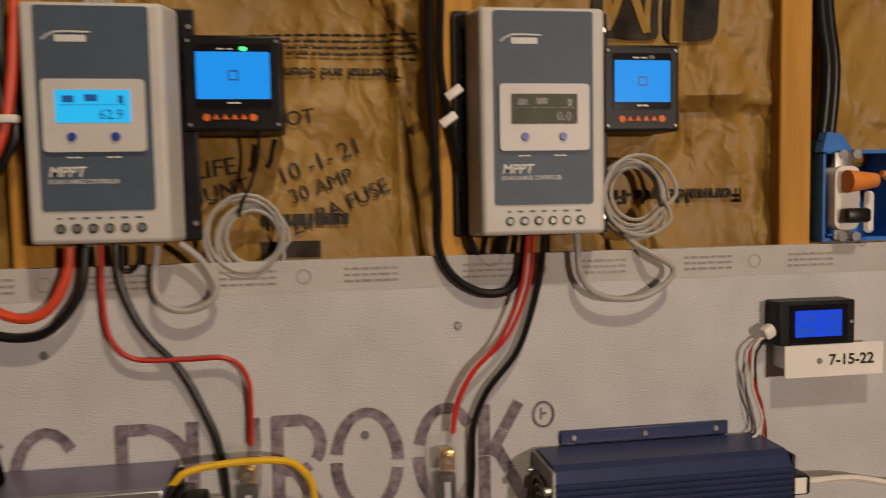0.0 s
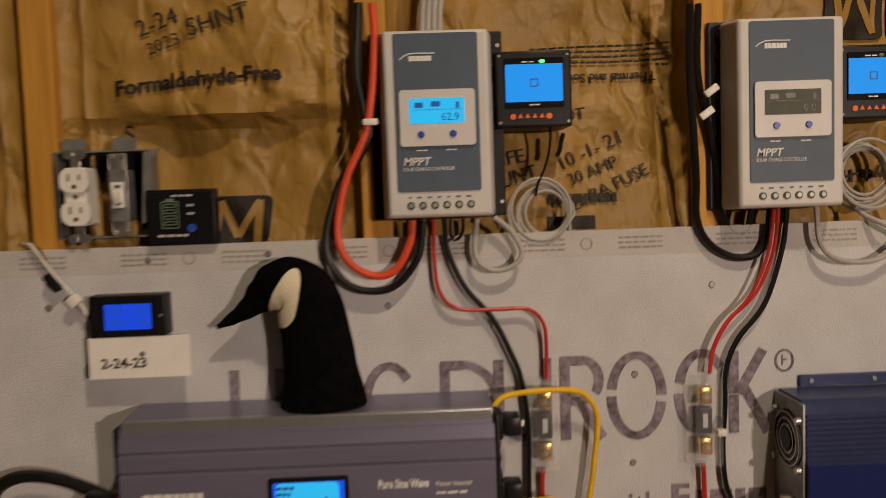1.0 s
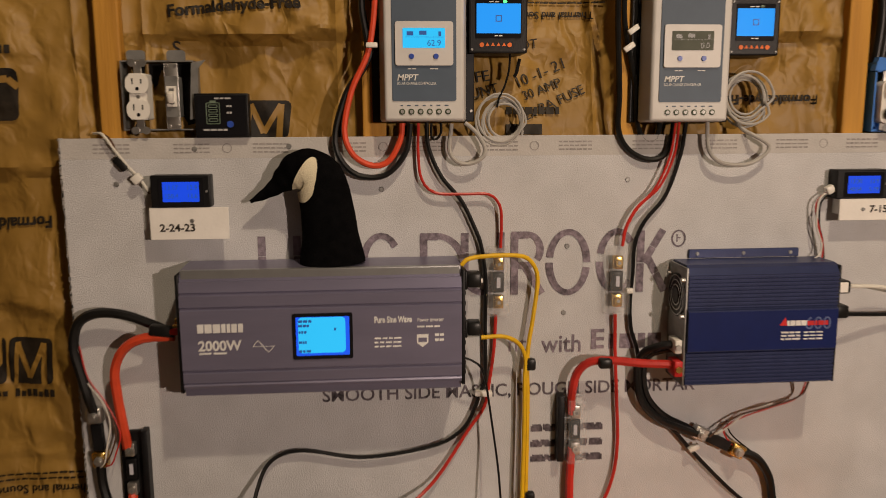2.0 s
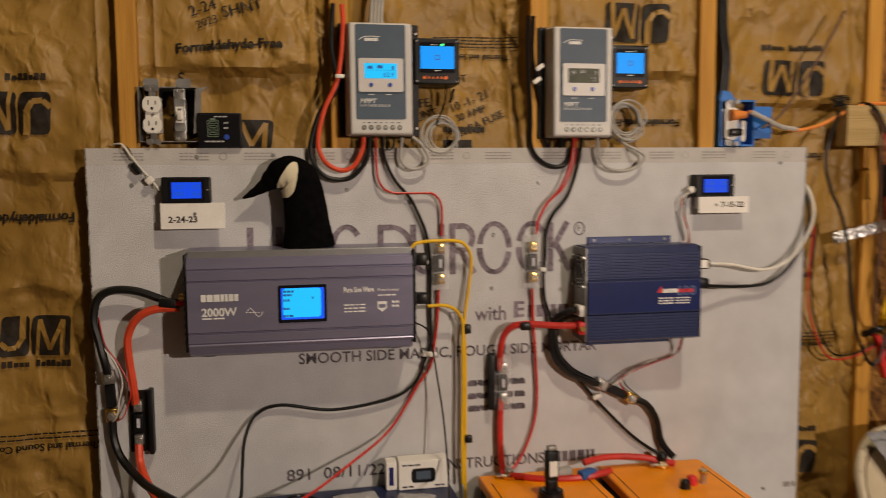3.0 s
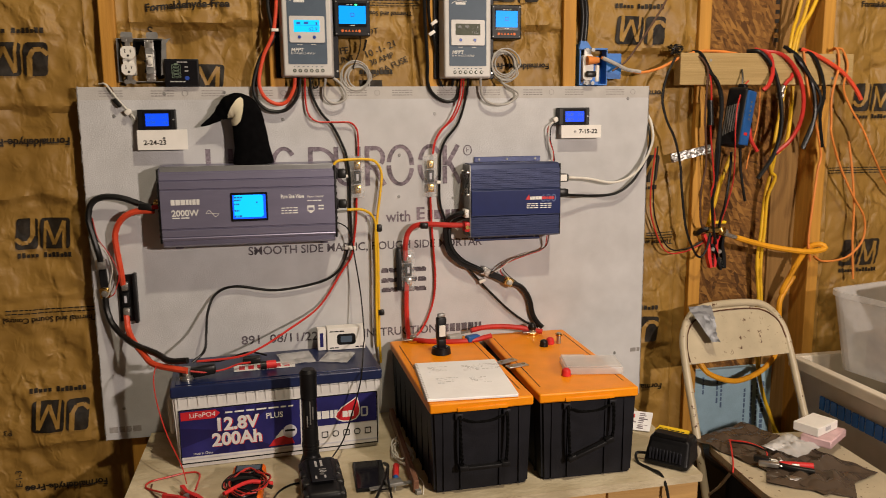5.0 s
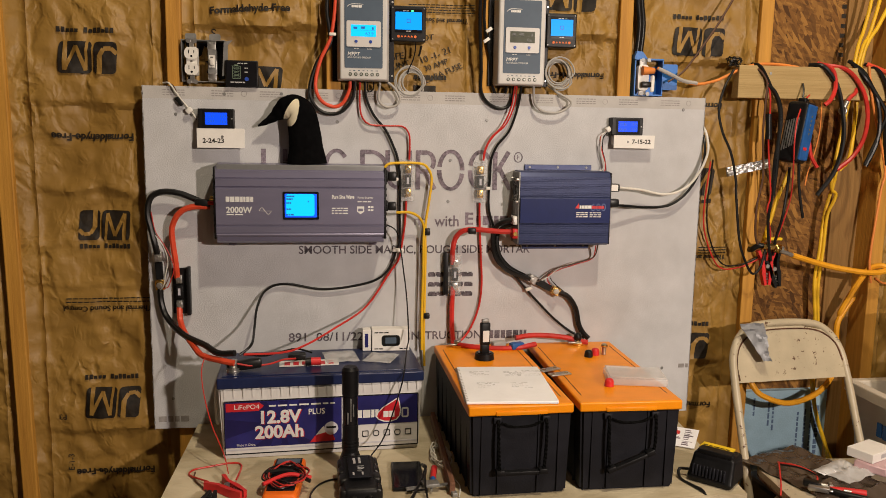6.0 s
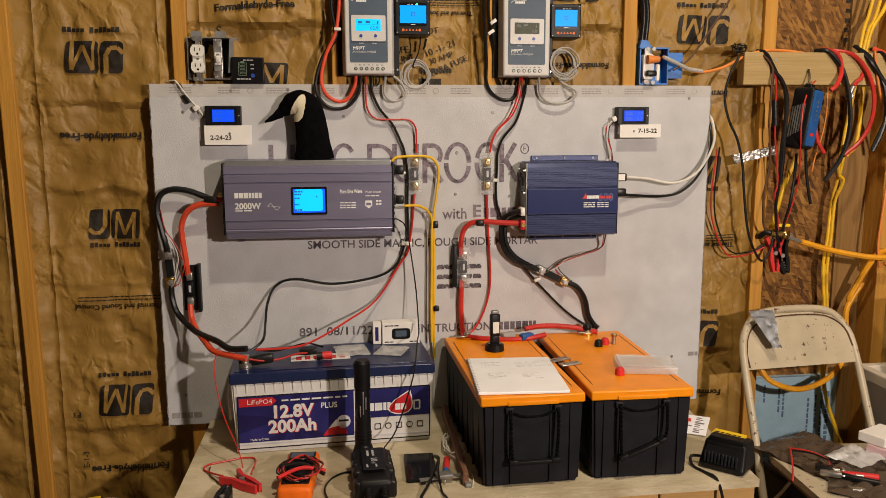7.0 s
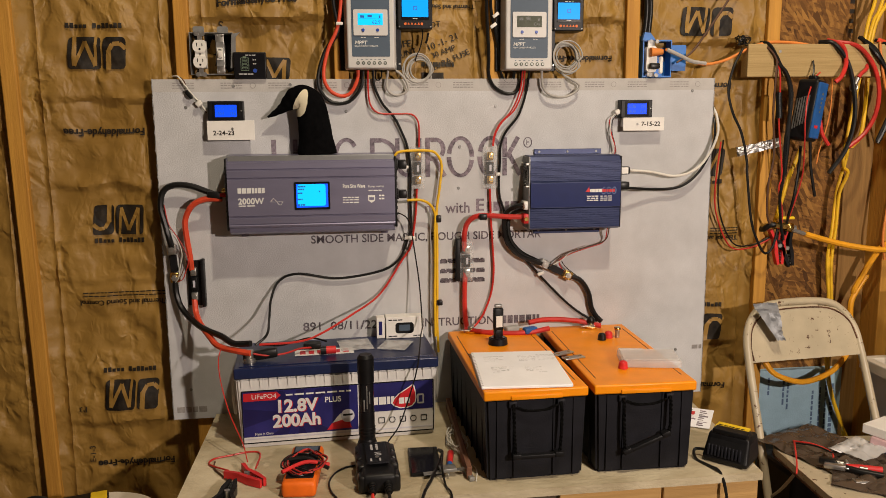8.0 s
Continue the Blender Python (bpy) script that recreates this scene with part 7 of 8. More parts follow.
cable("battery_cable", [(0.474, 0.004, 1.669), (0.47, 0.004, 1.581), (0.481, 0.0, 1.513), (0.44, 0.004, 1.441), (0.43, 0.004, 1.388), (0.448, 0.004, 1.346), (0.483, 0.004, 1.33), (0.512, 0.004, 1.346), (0.534, 0.004, 1.381), (0.537, 0.004, 1.407)], 0.0040, M_RUBBER, "black cable running down beside the stud")
cable("red_wire", [(0.554, -0.012, 1.405), (0.553, -0.012, 1.359), (0.558, -0.012, 1.317), (0.579, -0.012, 1.295), (0.629, -0.012, 1.292), (0.666, -0.012, 1.291), (0.684, -0.012, 1.273), (0.687, -0.012, 1.244), (0.686, -0.012, 1.203)], 0.0026, M_RED, "thin red wire stepping down to a fuse holder")
cable("black_wire", [(0.567, -0.01, 1.406), (0.57, -0.01, 1.366), (0.59, -0.01, 1.32), (0.622, -0.01, 1.281), (0.643, -0.01, 1.238), (0.655, -0.01, 1.204), (0.662, -0.01, 1.145), (0.661, -0.01, 1.067), (0.662, -0.01, 0.98), (0.653, -0.01, 0.959), (0.644, -0.01, 0.929), (0.621, -0.01, 0.891), (0.571, -0.01, 0.865), (0.457, -0.01, 0.85), (0.353, -0.01, 0.866), (0.301, -0.01, 0.848), (0.281, -0.04, 0.809), (0.279, -0.1, 0.77), (0.281, -0.2, 0.751), (0.254, -0.225, 0.731)], 0.0034, M_RUBBER, "black wire hanging down the cement board past a fuse holder")
cable("red_wire", [(0.679, -0.01, 1.091), (0.676, -0.01, 1.032), (0.668, -0.01, 0.972), (0.66, -0.01, 0.932), (0.632, -0.01, 0.89), (0.569, -0.02, 0.801), (0.483, -0.08, 0.757), (0.41, -0.14, 0.73), (0.355, -0.18, 0.723), (0.263, -0.22, 0.731)], 0.0030, M_RED, "red wire running from a fuse holder to the white battery")
cable("grey_ribbon_cable", [(0.606, -0.018, 1.404), (0.603, -0.018, 1.359), (0.622, -0.018, 1.341), (0.648, -0.018, 1.345), (0.66, -0.018, 1.362), (0.645, -0.018, 1.39), (0.627, -0.018, 1.405)], 0.0034, M_GREY, "flat grey cable loop under the charge controller")
cable("black_wire", [(0.574, -0.018, 1.405), (0.574, -0.018, 1.383), (0.582, -0.018, 1.38), (0.589, -0.018, 1.39), (0.589, -0.018, 1.405)], 0.0022, M_RUBBER, "short black wire loop under the charge controller")
cable("battery_cable", [(0.873, -0.006, 1.654), (0.872, -0.006, 1.572), (0.878, -0.006, 1.452), (0.878, -0.006, 1.395), (0.893, -0.006, 1.363), (0.923, -0.006, 1.345), (0.953, -0.006, 1.348), (0.966, -0.006, 1.374), (0.97, -0.006, 1.404)], 0.0048, M_RUBBER, "black cable looping below the unlit charge controller")
cable("battery_cable", [(0.887, 0.004, 1.656), (0.886, 0.004, 1.567), (0.906, 0.004, 1.468), (0.912, 0.004, 1.403), (0.929, 0.004, 1.373), (0.945, 0.004, 1.378), (0.951, 0.004, 1.405)], 0.0044, M_RUBBER, "black cable beside the stud under the unlit controller")
cable("red_wire", [(0.976, -0.014, 1.404), (0.97, -0.014, 1.352), (0.948, -0.014, 1.301), (0.914, -0.014, 1.268), (0.895, -0.014, 1.235), (0.889, -0.014, 1.203)], 0.0022, M_RED, "red wire running down to a fuse holder")
cable("red_wire", [(0.969, -0.018, 1.403), (0.961, -0.018, 1.348), (0.938, -0.018, 1.297), (0.908, -0.018, 1.265), (0.891, -0.018, 1.232), (0.887, -0.018, 1.203)], 0.0021, M_RED, "red wire beside its twin, down to a fuse holder")
cable("black_wire", [(0.989, -0.01, 1.404), (0.982, -0.01, 1.352), (0.96, -0.01, 1.286), (0.926, -0.01, 1.243), (0.911, -0.01, 1.206), (0.909, -0.01, 1.158), (0.906, -0.01, 1.106), (0.909, -0.01, 1.062), (0.921, -0.01, 1.023), (0.93, -0.01, 0.965), (0.962, -0.01, 0.91), (0.999, -0.01, 0.868), (1.036, -0.01, 0.826), (1.102, -0.01, 0.759), (1.155, -0.01, 0.718), (1.192, -0.02, 0.702)], 0.0034, M_RUBBER, "black wire running past a fuse holder to the thick cables")
cable("red_wire", [(0.881, -0.01, 1.087), (0.883, -0.01, 1.019), (0.888, -0.01, 0.939), (0.892, -0.01, 0.858), (0.885, -0.01, 0.795), (0.864, -0.01, 0.737), (0.838, -0.02, 0.704), (0.815, -0.03, 0.695)], 0.0030, M_RED, "red wire curving from a fuse holder to the orange battery")
cable("grey_ribbon_cable", [(1.021, -0.018, 1.405), (1.026, -0.018, 1.359), (1.049, -0.018, 1.338), (1.091, -0.018, 1.335), (1.121, -0.018, 1.351), (1.127, -0.018, 1.366), (1.105, -0.018, 1.38), (1.088, -0.0, 1.393), (1.078, 0.02, 1.42)], 0.0034, M_GREY, "flat grey cable loop under the unlit controller")
cable("remote_cable", [(0.702, 0.008, 1.515), (0.701, 0.008, 1.489), (0.693, 0.006, 1.461), (0.684, 0.004, 1.443), (0.681, 0.002, 1.429)], 0.0018, M_RUBBER, "thin black cable below the remote meter")
cable("cable_band", [(0.718, 0.008, 1.505), (0.715, 0.008, 1.494), (0.713, 0.008, 1.484), (0.709, 0.008, 1.477)], 0.003, M_RUBBER, "dark cord hanging along the stud by the remote")
cable("yellow_cable", [(0.612, -0.05, 1.172), (0.625, -0.05, 1.191), (0.66, -0.04, 1.195), (0.711, -0.036, 1.194), (0.733, -0.03, 1.183), (0.746, -0.022, 1.153), (0.74, -0.022, 1.093), (0.731, -0.022, 1.024), (0.732, -0.022, 0.936), (0.731, -0.022, 0.803), (0.73, -0.022, 0.714), (0.734, -0.01, 0.628)], 0.0036, M_YELLOW, "yellow cable arching from the inverter past a fuse holder")
cable("yellow_cable", [(0.649, -0.05, 1.064), (0.687, -0.045, 1.063), (0.714, -0.035, 1.047), (0.726, -0.03, 1.02), (0.725, -0.03, 0.981), (0.725, -0.03, 0.894), (0.723, -0.03, 0.788), (0.724, -0.03, 0.68)], 0.0036, M_YELLOW, "yellow cable running from a plug down the board")
cable("black_wire", [(0.623, -0.05, 1.031), (0.644, -0.05, 1.02), (0.657, -0.04, 0.993), (0.669, -0.04, 0.915), (0.678, -0.06, 0.831), (0.681, -0.09, 0.732), (0.671, -0.15, 0.718), (0.651, -0.262, 0.669), (0.624, -0.29, 0.593), (0.599, -0.31, 0.536), (0.569, -0.37, 0.523)], 0.0019, M_RUBBER, "thin black lead hanging from the inverter to the bench")
cable("battery_cable", [(0.966, -0.06, 1.012), (0.915, -0.055, 1.014), (0.865, -0.045, 1.017), (0.832, -0.035, 1.012), (0.813, -0.03, 0.992), (0.806, -0.03, 0.962), (0.807, -0.02, 0.938), (0.809, -0.016, 0.917)], 0.0072, M_RED, "thick red cable from the blue inverter to a fuse holder")
cable("battery_cable", [(0.811, -0.016, 0.855), (0.809, -0.016, 0.826), (0.808, -0.016, 0.781), (0.81, -0.016, 0.727), (0.813, -0.02, 0.7), (0.811, -0.035, 0.686)], 0.0072, M_RED, "thick red cable from a fuse holder to the orange battery")
cable("battery_cable", [(0.977, -0.055, 1.046), (0.947, -0.05, 1.041), (0.926, -0.03, 1.024), (0.919, -0.02, 0.993), (0.928, -0.02, 0.939), (0.96, -0.02, 0.903), (1.005, -0.02, 0.882), (1.028, -0.02, 0.874)], 0.0070, M_RUBBER, "thick black cable from the blue inverter to a shunt")
cable("battery_cable", [(0.983, -0.04, 1.033), (0.961, -0.03, 1.028), (0.941, -0.012, 1.013), (0.932, -0.012, 0.987), (0.94, -0.012, 0.942), (0.971, -0.012, 0.906), (1.015, -0.012, 0.882), (1.032, -0.012, 0.87)], 0.0060, M_RUBBER, "second thick black cable beside its twin")
cable("battery_cable", [(1.107, -0.014, 0.837), (1.142, -0.014, 0.821), (1.166, -0.014, 0.785), (1.176, -0.014, 0.741), (1.189, -0.02, 0.716), (1.202, -0.03, 0.702)], 0.0075, M_RUBBER, "thick black cable from the shunt to the orange battery")
cable("brown_wire", [(1.214, -0.04, 0.974), (1.21, -0.02, 0.936), (1.161, -0.02, 0.919), (1.106, -0.02, 0.905), (1.074, -0.02, 0.886), (1.051, -0.02, 0.866)], 0.0017, M_BROWN, "thin brown wire from the blue inverter to the shunt")
cable("red_wire", [(1.209, -0.04, 0.975), (1.207, -0.016, 0.931), (1.159, -0.016, 0.914), (1.112, -0.016, 0.899), (1.078, -0.016, 0.879), (1.09, -0.016, 0.853), (1.101, -0.016, 0.843)], 0.0014, M_RED, "thin red sense wire at the shunt")
cable("white_wire", [(1.162, -0.018, 0.923), (1.116, -0.018, 0.907), (1.084, -0.018, 0.882), (1.061, -0.018, 0.87), (1.038, -0.018, 0.864)], 0.0014, M_WHITEC, "thin white sense wire at the shunt")
cable("black_wire", [(1.082, -0.015, 0.894), (1.09, -0.015, 0.871), (1.109, -0.015, 0.852), (1.127, -0.015, 0.838)], 0.0014, M_RUBBER, "thin black sense wire at the shunt")
cable("battery_cable", [(0.162, -0.03, 1.079), (0.131, -0.03, 1.094), (0.087, -0.03, 1.111), (0.045, -0.03, 1.114), (0.017, -0.03, 1.098), (0.008, -0.03, 1.059), (0.016, -0.03, 1.015), (0.025, -0.03, 0.972), (0.027, -0.018, 0.946)], 0.0080, M_RUBBER, "thick black cable curling from the grey inverter to a shunt")
cable("battery_cable", [(0.03, -0.018, 0.863), (0.032, -0.018, 0.821), (0.048, -0.03, 0.782), (0.097, -0.08, 0.749), (0.163, -0.16, 0.741), (0.2, -0.2, 0.731), (0.243, -0.22, 0.735)], 0.0080, M_RUBBER, "thick black cable from the shunt to the white battery")
cable("battery_cable", [(0.167, -0.045, 1.078), (0.119, -0.045, 1.076), (0.087, -0.04, 1.058), (0.068, -0.03, 1.021), (0.069, -0.03, 0.978), (0.074, -0.03, 0.933), (0.075, -0.018, 0.887)], 0.0078, M_REDOR, "thick red cable from the grey inverter to a fuse holder")
cable("battery_cable", [(0.077, -0.016, 0.808), (0.081, -0.03, 0.773), (0.099, -0.07, 0.75), (0.131, -0.13, 0.731), (0.158, -0.17, 0.717), (0.21, -0.21, 0.714), (0.242, -0.225, 0.711)], 0.0078, M_REDOR, "thick red cable from a fuse holder to the white battery")
cable("red_wire", [(0.166, -0.18, 0.719), (0.163, -0.22, 0.694), (0.173, -0.26, 0.648), (0.196, -0.3, 0.584), (0.226, -0.33, 0.523), (0.24, -0.365, 0.49)], 0.0013, M_RED, "thin red wire drooping from the cables to the bench clamp")
cable("white_cable", [(1.267, -0.045, 1.133), (1.331, -0.03, 1.127), (1.407, -0.03, 1.114), (1.465, -0.03, 1.132), (1.504, -0.03, 1.176), (1.526, -0.03, 1.233), (1.529, -0.01, 1.282), (1.525, 0.01, 1.306), (1.519, 0.02, 1.322)], 0.0036, M_WHITEC, "white power cord from the blue inverter round the board's edge")
cable("black_cable", [(1.266, -0.04, 1.084), (1.354, -0.02, 1.077), (1.421, -0.02, 1.082), (1.467, -0.02, 1.11), (1.499, -0.02, 1.154), (1.521, -0.02, 1.211), (1.526, -0.005, 1.266), (1.527, 0.02, 1.293)], 0.0038, M_RUBBER, "black power cord from the blue inverter round the board's edge")
cable("meter_wire", [(1.239, -0.015, 1.288), (1.219, -0.02, 1.277), (1.217, -0.02, 1.233), (1.229, -0.02, 1.199), (1.223, -0.02, 1.18), (1.196, -0.03, 1.173)], 0.0014, M_WHITEC, "thin white meter wire")
cable("meter_wire", [(1.239, -0.015, 1.292), (1.215, -0.018, 1.27), (1.221, -0.018, 1.233), (1.231, -0.018, 1.203), (1.231, -0.018, 1.176), (1.204, -0.04, 1.176)], 0.0014, M_RED, "thin red meter wire")
cable("meter_wire", [(1.239, -0.015, 1.285), (1.224, -0.016, 1.27), (1.224, -0.016, 1.233), (1.231, -0.016, 1.21), (1.236, -0.016, 1.176), (1.215, -0.04, 1.173)], 0.0014, M_RUBBER, "thin black meter wire")
cable("meter_wire", [(0.05, 0.01, 1.392), (0.068, -0.008, 1.391), (0.082, -0.01, 1.372), (0.1, -0.01, 1.346), (0.118, -0.01, 1.325), (0.134, -0.015, 1.303)], 0.0022, M_WHITEC, "pale meter lead coming over the board's edge")
cable("meter_wire", [(0.058, 0.01, 1.391), (0.078, -0.008, 1.385), (0.09, -0.008, 1.359), (0.105, -0.008, 1.339), (0.122, -0.008, 1.317), (0.135, -0.015, 1.299)], 0.0018, M_BROWN, "brown meter lead coming over the board's edge")
cable("orange_cable", [(1.368, -0.02, 1.461), (1.412, -0.02, 1.443), (1.446, -0.018, 1.429), (1.489, -0.012, 1.421), (1.545, -0.012, 1.432), (1.593, -0.012, 1.454), (1.616, -0.012, 1.467), (1.674, -0.01, 1.481), (1.74, -0.01, 1.481), (1.79, -0.01, 1.475)], 0.0040, M_ORWIRE, "orange cable from the blue box to the plank")
cable("grey_sleeve", [(1.371, -0.022, 1.46), (1.412, -0.021, 1.443), (1.445, -0.019, 1.429), (1.489, -0.012, 1.423)], 0.0055, M_GREY, "taped grey sleeve on the orange cable")
cable("black_cable", [(1.401, -0.02, 1.425), (1.444, -0.02, 1.454), (1.489, -0.02, 1.513), (1.534, -0.02, 1.579), (1.556, -0.02, 1.616), (1.593, -0.02, 1.682)], 0.0030, M_BROWN, "dark brown cord rising from the blue box")
cable("black_cable", [(1.596, -0.012, 1.463), (1.562, -0.03, 1.41), (1.551, -0.03, 1.35), (1.566, -0.03, 1.29), (1.596, -0.03, 1.23), (1.616, -0.03, 1.153), (1.62, -0.03, 1.11), (1.639, -0.03, 0.984), (1.664, -0.03, 0.917), (1.688, -0.03, 0.885), (1.71, -0.03, 0.906), (1.733, -0.015, 0.971)], 0.0036, M_RUBBER, "black cord hanging from the plank's end")
cable("red_cable", [(1.555, 0.008, 1.207), (1.544, 0.008, 1.069), (1.554, 0.006, 0.987), (1.595, 0.0, 0.903), (1.657, 0.0, 0.898), (1.711, -0.004, 0.921), (1.749, -0.01, 0.944)], 0.0022, M_RED, "thin red and black cord hooked along the stud")
cable("black_cable", [(1.562, 0.008, 1.212), (1.553, 0.008, 1.077), (1.564, 0.006, 0.99), (1.603, 0.0, 0.913), (1.66, 0.0, 0.906), (1.714, -0.004, 0.929), (1.752, -0.01, 0.951)], 0.0022, M_RUBBER, "thin black cord beside the red one")
cable("black_cable", [(1.655, -0.0, 1.482), (1.667, -0.03, 1.472), (1.7, -0.034, 1.417), (1.721, -0.045, 1.364), (1.727, -0.045, 1.289), (1.72, -0.045, 1.206), (1.72, -0.045, 1.11), (1.714, -0.045, 1.048), (1.731, -0.03, 0.965), (1.747, -0.02, 0.922)], 0.0044, M_RUBBER, "black cord over the plank and down")
cable("red_cable", [(1.663, -0.0, 1.48), (1.676, -0.03, 1.462), (1.695, -0.034, 1.41), (1.695, -0.045, 1.357), (1.697, -0.045, 1.267), (1.707, -0.045, 1.183), (1.716, -0.045, 1.11), (1.709, -0.045, 1.073), (1.733, -0.03, 0.998), (1.733, -0.02, 0.922)], 0.0024, M_RED, "thin red cord over the plank")
cable("brown_cable", [(1.655, -0.0, 1.476), (1.665, -0.03, 1.462), (1.686, -0.034, 1.432), (1.683, -0.04, 1.38), (1.682, -0.04, 1.289), (1.69, -0.04, 1.198), (1.69, -0.04, 1.152), (1.679, -0.04, 1.081), (1.687, -0.03, 0.999), (1.709, -0.015, 0.96)], 0.0030, M_BROWN, "brown cord over the plank")
cable("black_cable", [(1.83, 0.0, 1.483), (1.856, -0.03, 1.477), (1.898, -0.036, 1.425), (1.915, -0.05, 1.341), (1.921, -0.05, 1.257), (1.901, -0.05, 1.181), (1.855, -0.05, 1.115)], 0.0062, M_RUBBER, "thick black cable draped over the plank")
cable("red_cable", [(1.872, 0.0, 1.485), (1.928, -0.03, 1.47), (1.975, -0.038, 1.418), (1.99, -0.05, 1.349), (1.985, -0.05, 1.28), (1.955, -0.05, 1.226), (1.909, -0.05, 1.188)], 0.0062, M_RED, "thick red cable draped over the plank")
cable("red_cable", [(1.855, 0.0, 1.489), (1.882, -0.03, 1.471), (1.892, -0.038, 1.425), (1.87, -0.055, 1.386), (1.852, -0.055, 1.37)], 0.0062, M_RED, "short thick red cable over the plank")
cable("red_cable", [(1.813, -0.03, 1.304), (1.815, -0.05, 1.273), (1.826, -0.05, 1.228), (1.848, -0.05, 1.195)], 0.0055, M_RED, "thick red cable end hanging below the plank")
cable("black_cable", [(1.956, 0.0, 1.497), (1.981, -0.034, 1.452), (2.023, -0.036, 1.395), (2.031, -0.05, 1.318), (2.023, -0.05, 1.257), (1.998, -0.05, 1.199)], 0.0060, M_RUBBER, "thick black cable at the plank's far end")
cable("black_cable", [(1.95, 0.0, 1.498), (1.979, -0.03, 1.467), (2.011, -0.036, 1.418), (2.046, -0.05, 1.353), (2.036, -0.05, 1.304), (1.995, -0.05, 1.204)], 0.0050, M_RUBBER, "black cord draped over the plank")
cable("black_cable", [(2.001, 0.0, 1.49), (2.028, -0.032, 1.468), (2.058, -0.036, 1.411), (2.058, -0.05, 1.353), (2.049, -0.05, 1.296), (2.064, -0.05, 1.203)], 0.0050, M_RUBBER, "black cord end draped over the plank")
cable("red_cable", [(2.002, -0.01, 1.49), (2.046, -0.03, 1.468), (2.121, -0.036, 1.425), (2.164, -0.04, 1.382), (2.193, -0.04, 1.342)], 0.0062, M_REDOR, "red-orange cable reaching past the plank's end")
cable("brown_cable", [(2.109, -0.01, 1.488), (2.122, -0.03, 1.49), (2.142, -0.036, 1.44), (2.13, -0.04, 1.375), (2.16, -0.04, 1.317), (2.209, -0.04, 1.251), (2.25, -0.04, 1.176), (2.341, 0.0, 1.084), (2.402, 0.0, 1.027)], 0.0032, M_ORWIRE, "tan cord over the plank")
cable("orange_cable", [(2.105, 0.0, 1.485), (2.105, -0.03, 1.491), (2.112, -0.036, 1.44), (2.088, -0.045, 1.353), (2.093, -0.045, 1.274), (2.096, -0.045, 1.241), (2.154, -0.02, 1.143), (2.215, -0.01, 1.05), (2.27, 0.0, 0.978), (2.271, 0.0, 0.908), (2.219, 0.0, 0.856), (2.142, 0.005, 0.844), (2.107, 0.008, 0.861)], 0.0034, M_ORWIRE, "orange cord over the plank")
cable("orange_cable", [(2.194, 0.0, 1.217), (2.214, 0.0, 1.126), (2.23, 0.0, 1.018), (2.234, 0.0, 0.91), (2.247, 0.0, 0.783)], 0.0034, M_ORWIRE, "orange cord hanging along the paper")
cable("orange_cable", [(1.995, -0.03, 1.482), (2.018, -0.03, 1.376), (2.089, -0.01, 1.197), (2.084, -0.01, 1.13), (2.075, -0.01, 1.018), (2.069, -0.01, 0.919), (2.08, -0.01, 0.85)], 0.0036, M_ORWIRE, "brownish orange cord hanging on the stud")
cable("yellow_cable", [(2.025, 0.02, 1.72), (2.016, 0.02, 1.649), (2.003, 0.02, 1.586), (1.971, 0.0, 1.502), (1.964, 0.03, 1.198), (1.965, 0.04, 1.146), (1.951, 0.05, 1.055), (1.944, 0.05, 0.941), (1.936, 0.05, 0.841), (1.95, 0.05, 0.722), (1.951, 0.055, 0.743)], 0.0050, M_YELLOW, "yellow extension cord hanging from above")
cable("yellow_cable", [(2.051, 0.015, 1.72), (2.034, 0.015, 1.635), (2.017, 0.015, 1.571), (1.982, -0.002, 1.502), (1.945, 0.02, 1.169), (1.968, 0.03, 1.109), (1.953, 0.04, 1.048), (1.952, 0.045, 0.941), (1.946, 0.045, 0.833), (1.956, 0.045, 0.715)], 0.0050, M_YELLOW, "yellow extension cord beside its twin")
cable("yellow_cable", [(2.098, 0.01, 1.72), (2.071, 0.01, 1.663), (2.041, 0.01, 1.599), (2.0, 0.01, 1.506), (1.997, 0.02, 1.242), (1.973, 0.03, 1.183)], 0.0056, M_YELLOW, "thick yellow cord slung from above")
cable("yellow_cable", [(1.939, 0.05, 0.854), (1.949, 0.05, 0.735), (1.948, 0.05, 0.616), (1.96, 0.05, 0.503), (1.985, 0.05, 0.406), (2.022, 0.05, 0.316), (2.041, 0.05, 0.245)], 0.0062, M_YELLOW, "yellow cord bundle hanging behind the chair")
cable("yellow_cable", [(1.954, 0.045, 0.551), (1.969, 0.045, 0.456), (1.987, 0.045, 0.392), (2.014, 0.045, 0.326), (2.048, 0.045, 0.259)], 0.005, M_YELLOW, "yellow cord standing behind the folding chair")
cable("orange_hose", [(1.806, -0.03, 0.939), (1.881, -0.02, 0.917), (1.954, -0.015, 0.899), (2.03, -0.03, 0.887), (2.083, -0.03, 0.885), (2.115, -0.03, 0.893), (2.104, -0.02, 0.904), (2.081, -0.0, 0.893), (2.064, 0.01, 0.863), (2.043, 0.02, 0.816), (2.015, 0.03, 0.745), (2.054, 0.03, 0.796), (2.011, 0.03, 0.717), (2.017, 0.03, 0.615), (1.985, 0.0, 0.557), (1.923, -0.02, 0.511), (1.831, -0.03, 0.49), (1.746, -0.03, 0.516), (1.715, -0.02, 0.552), (1.714, 0.0, 0.586)], 0.0085, M_ORHOSE, "orange air hose lying along the wall")
cable("hose_end", [(1.768, -0.03, 0.952), (1.789, -0.03, 0.945), (1.807, -0.03, 0.939)], 0.006, M_STEEL, "bright metal fitting on the air hose")
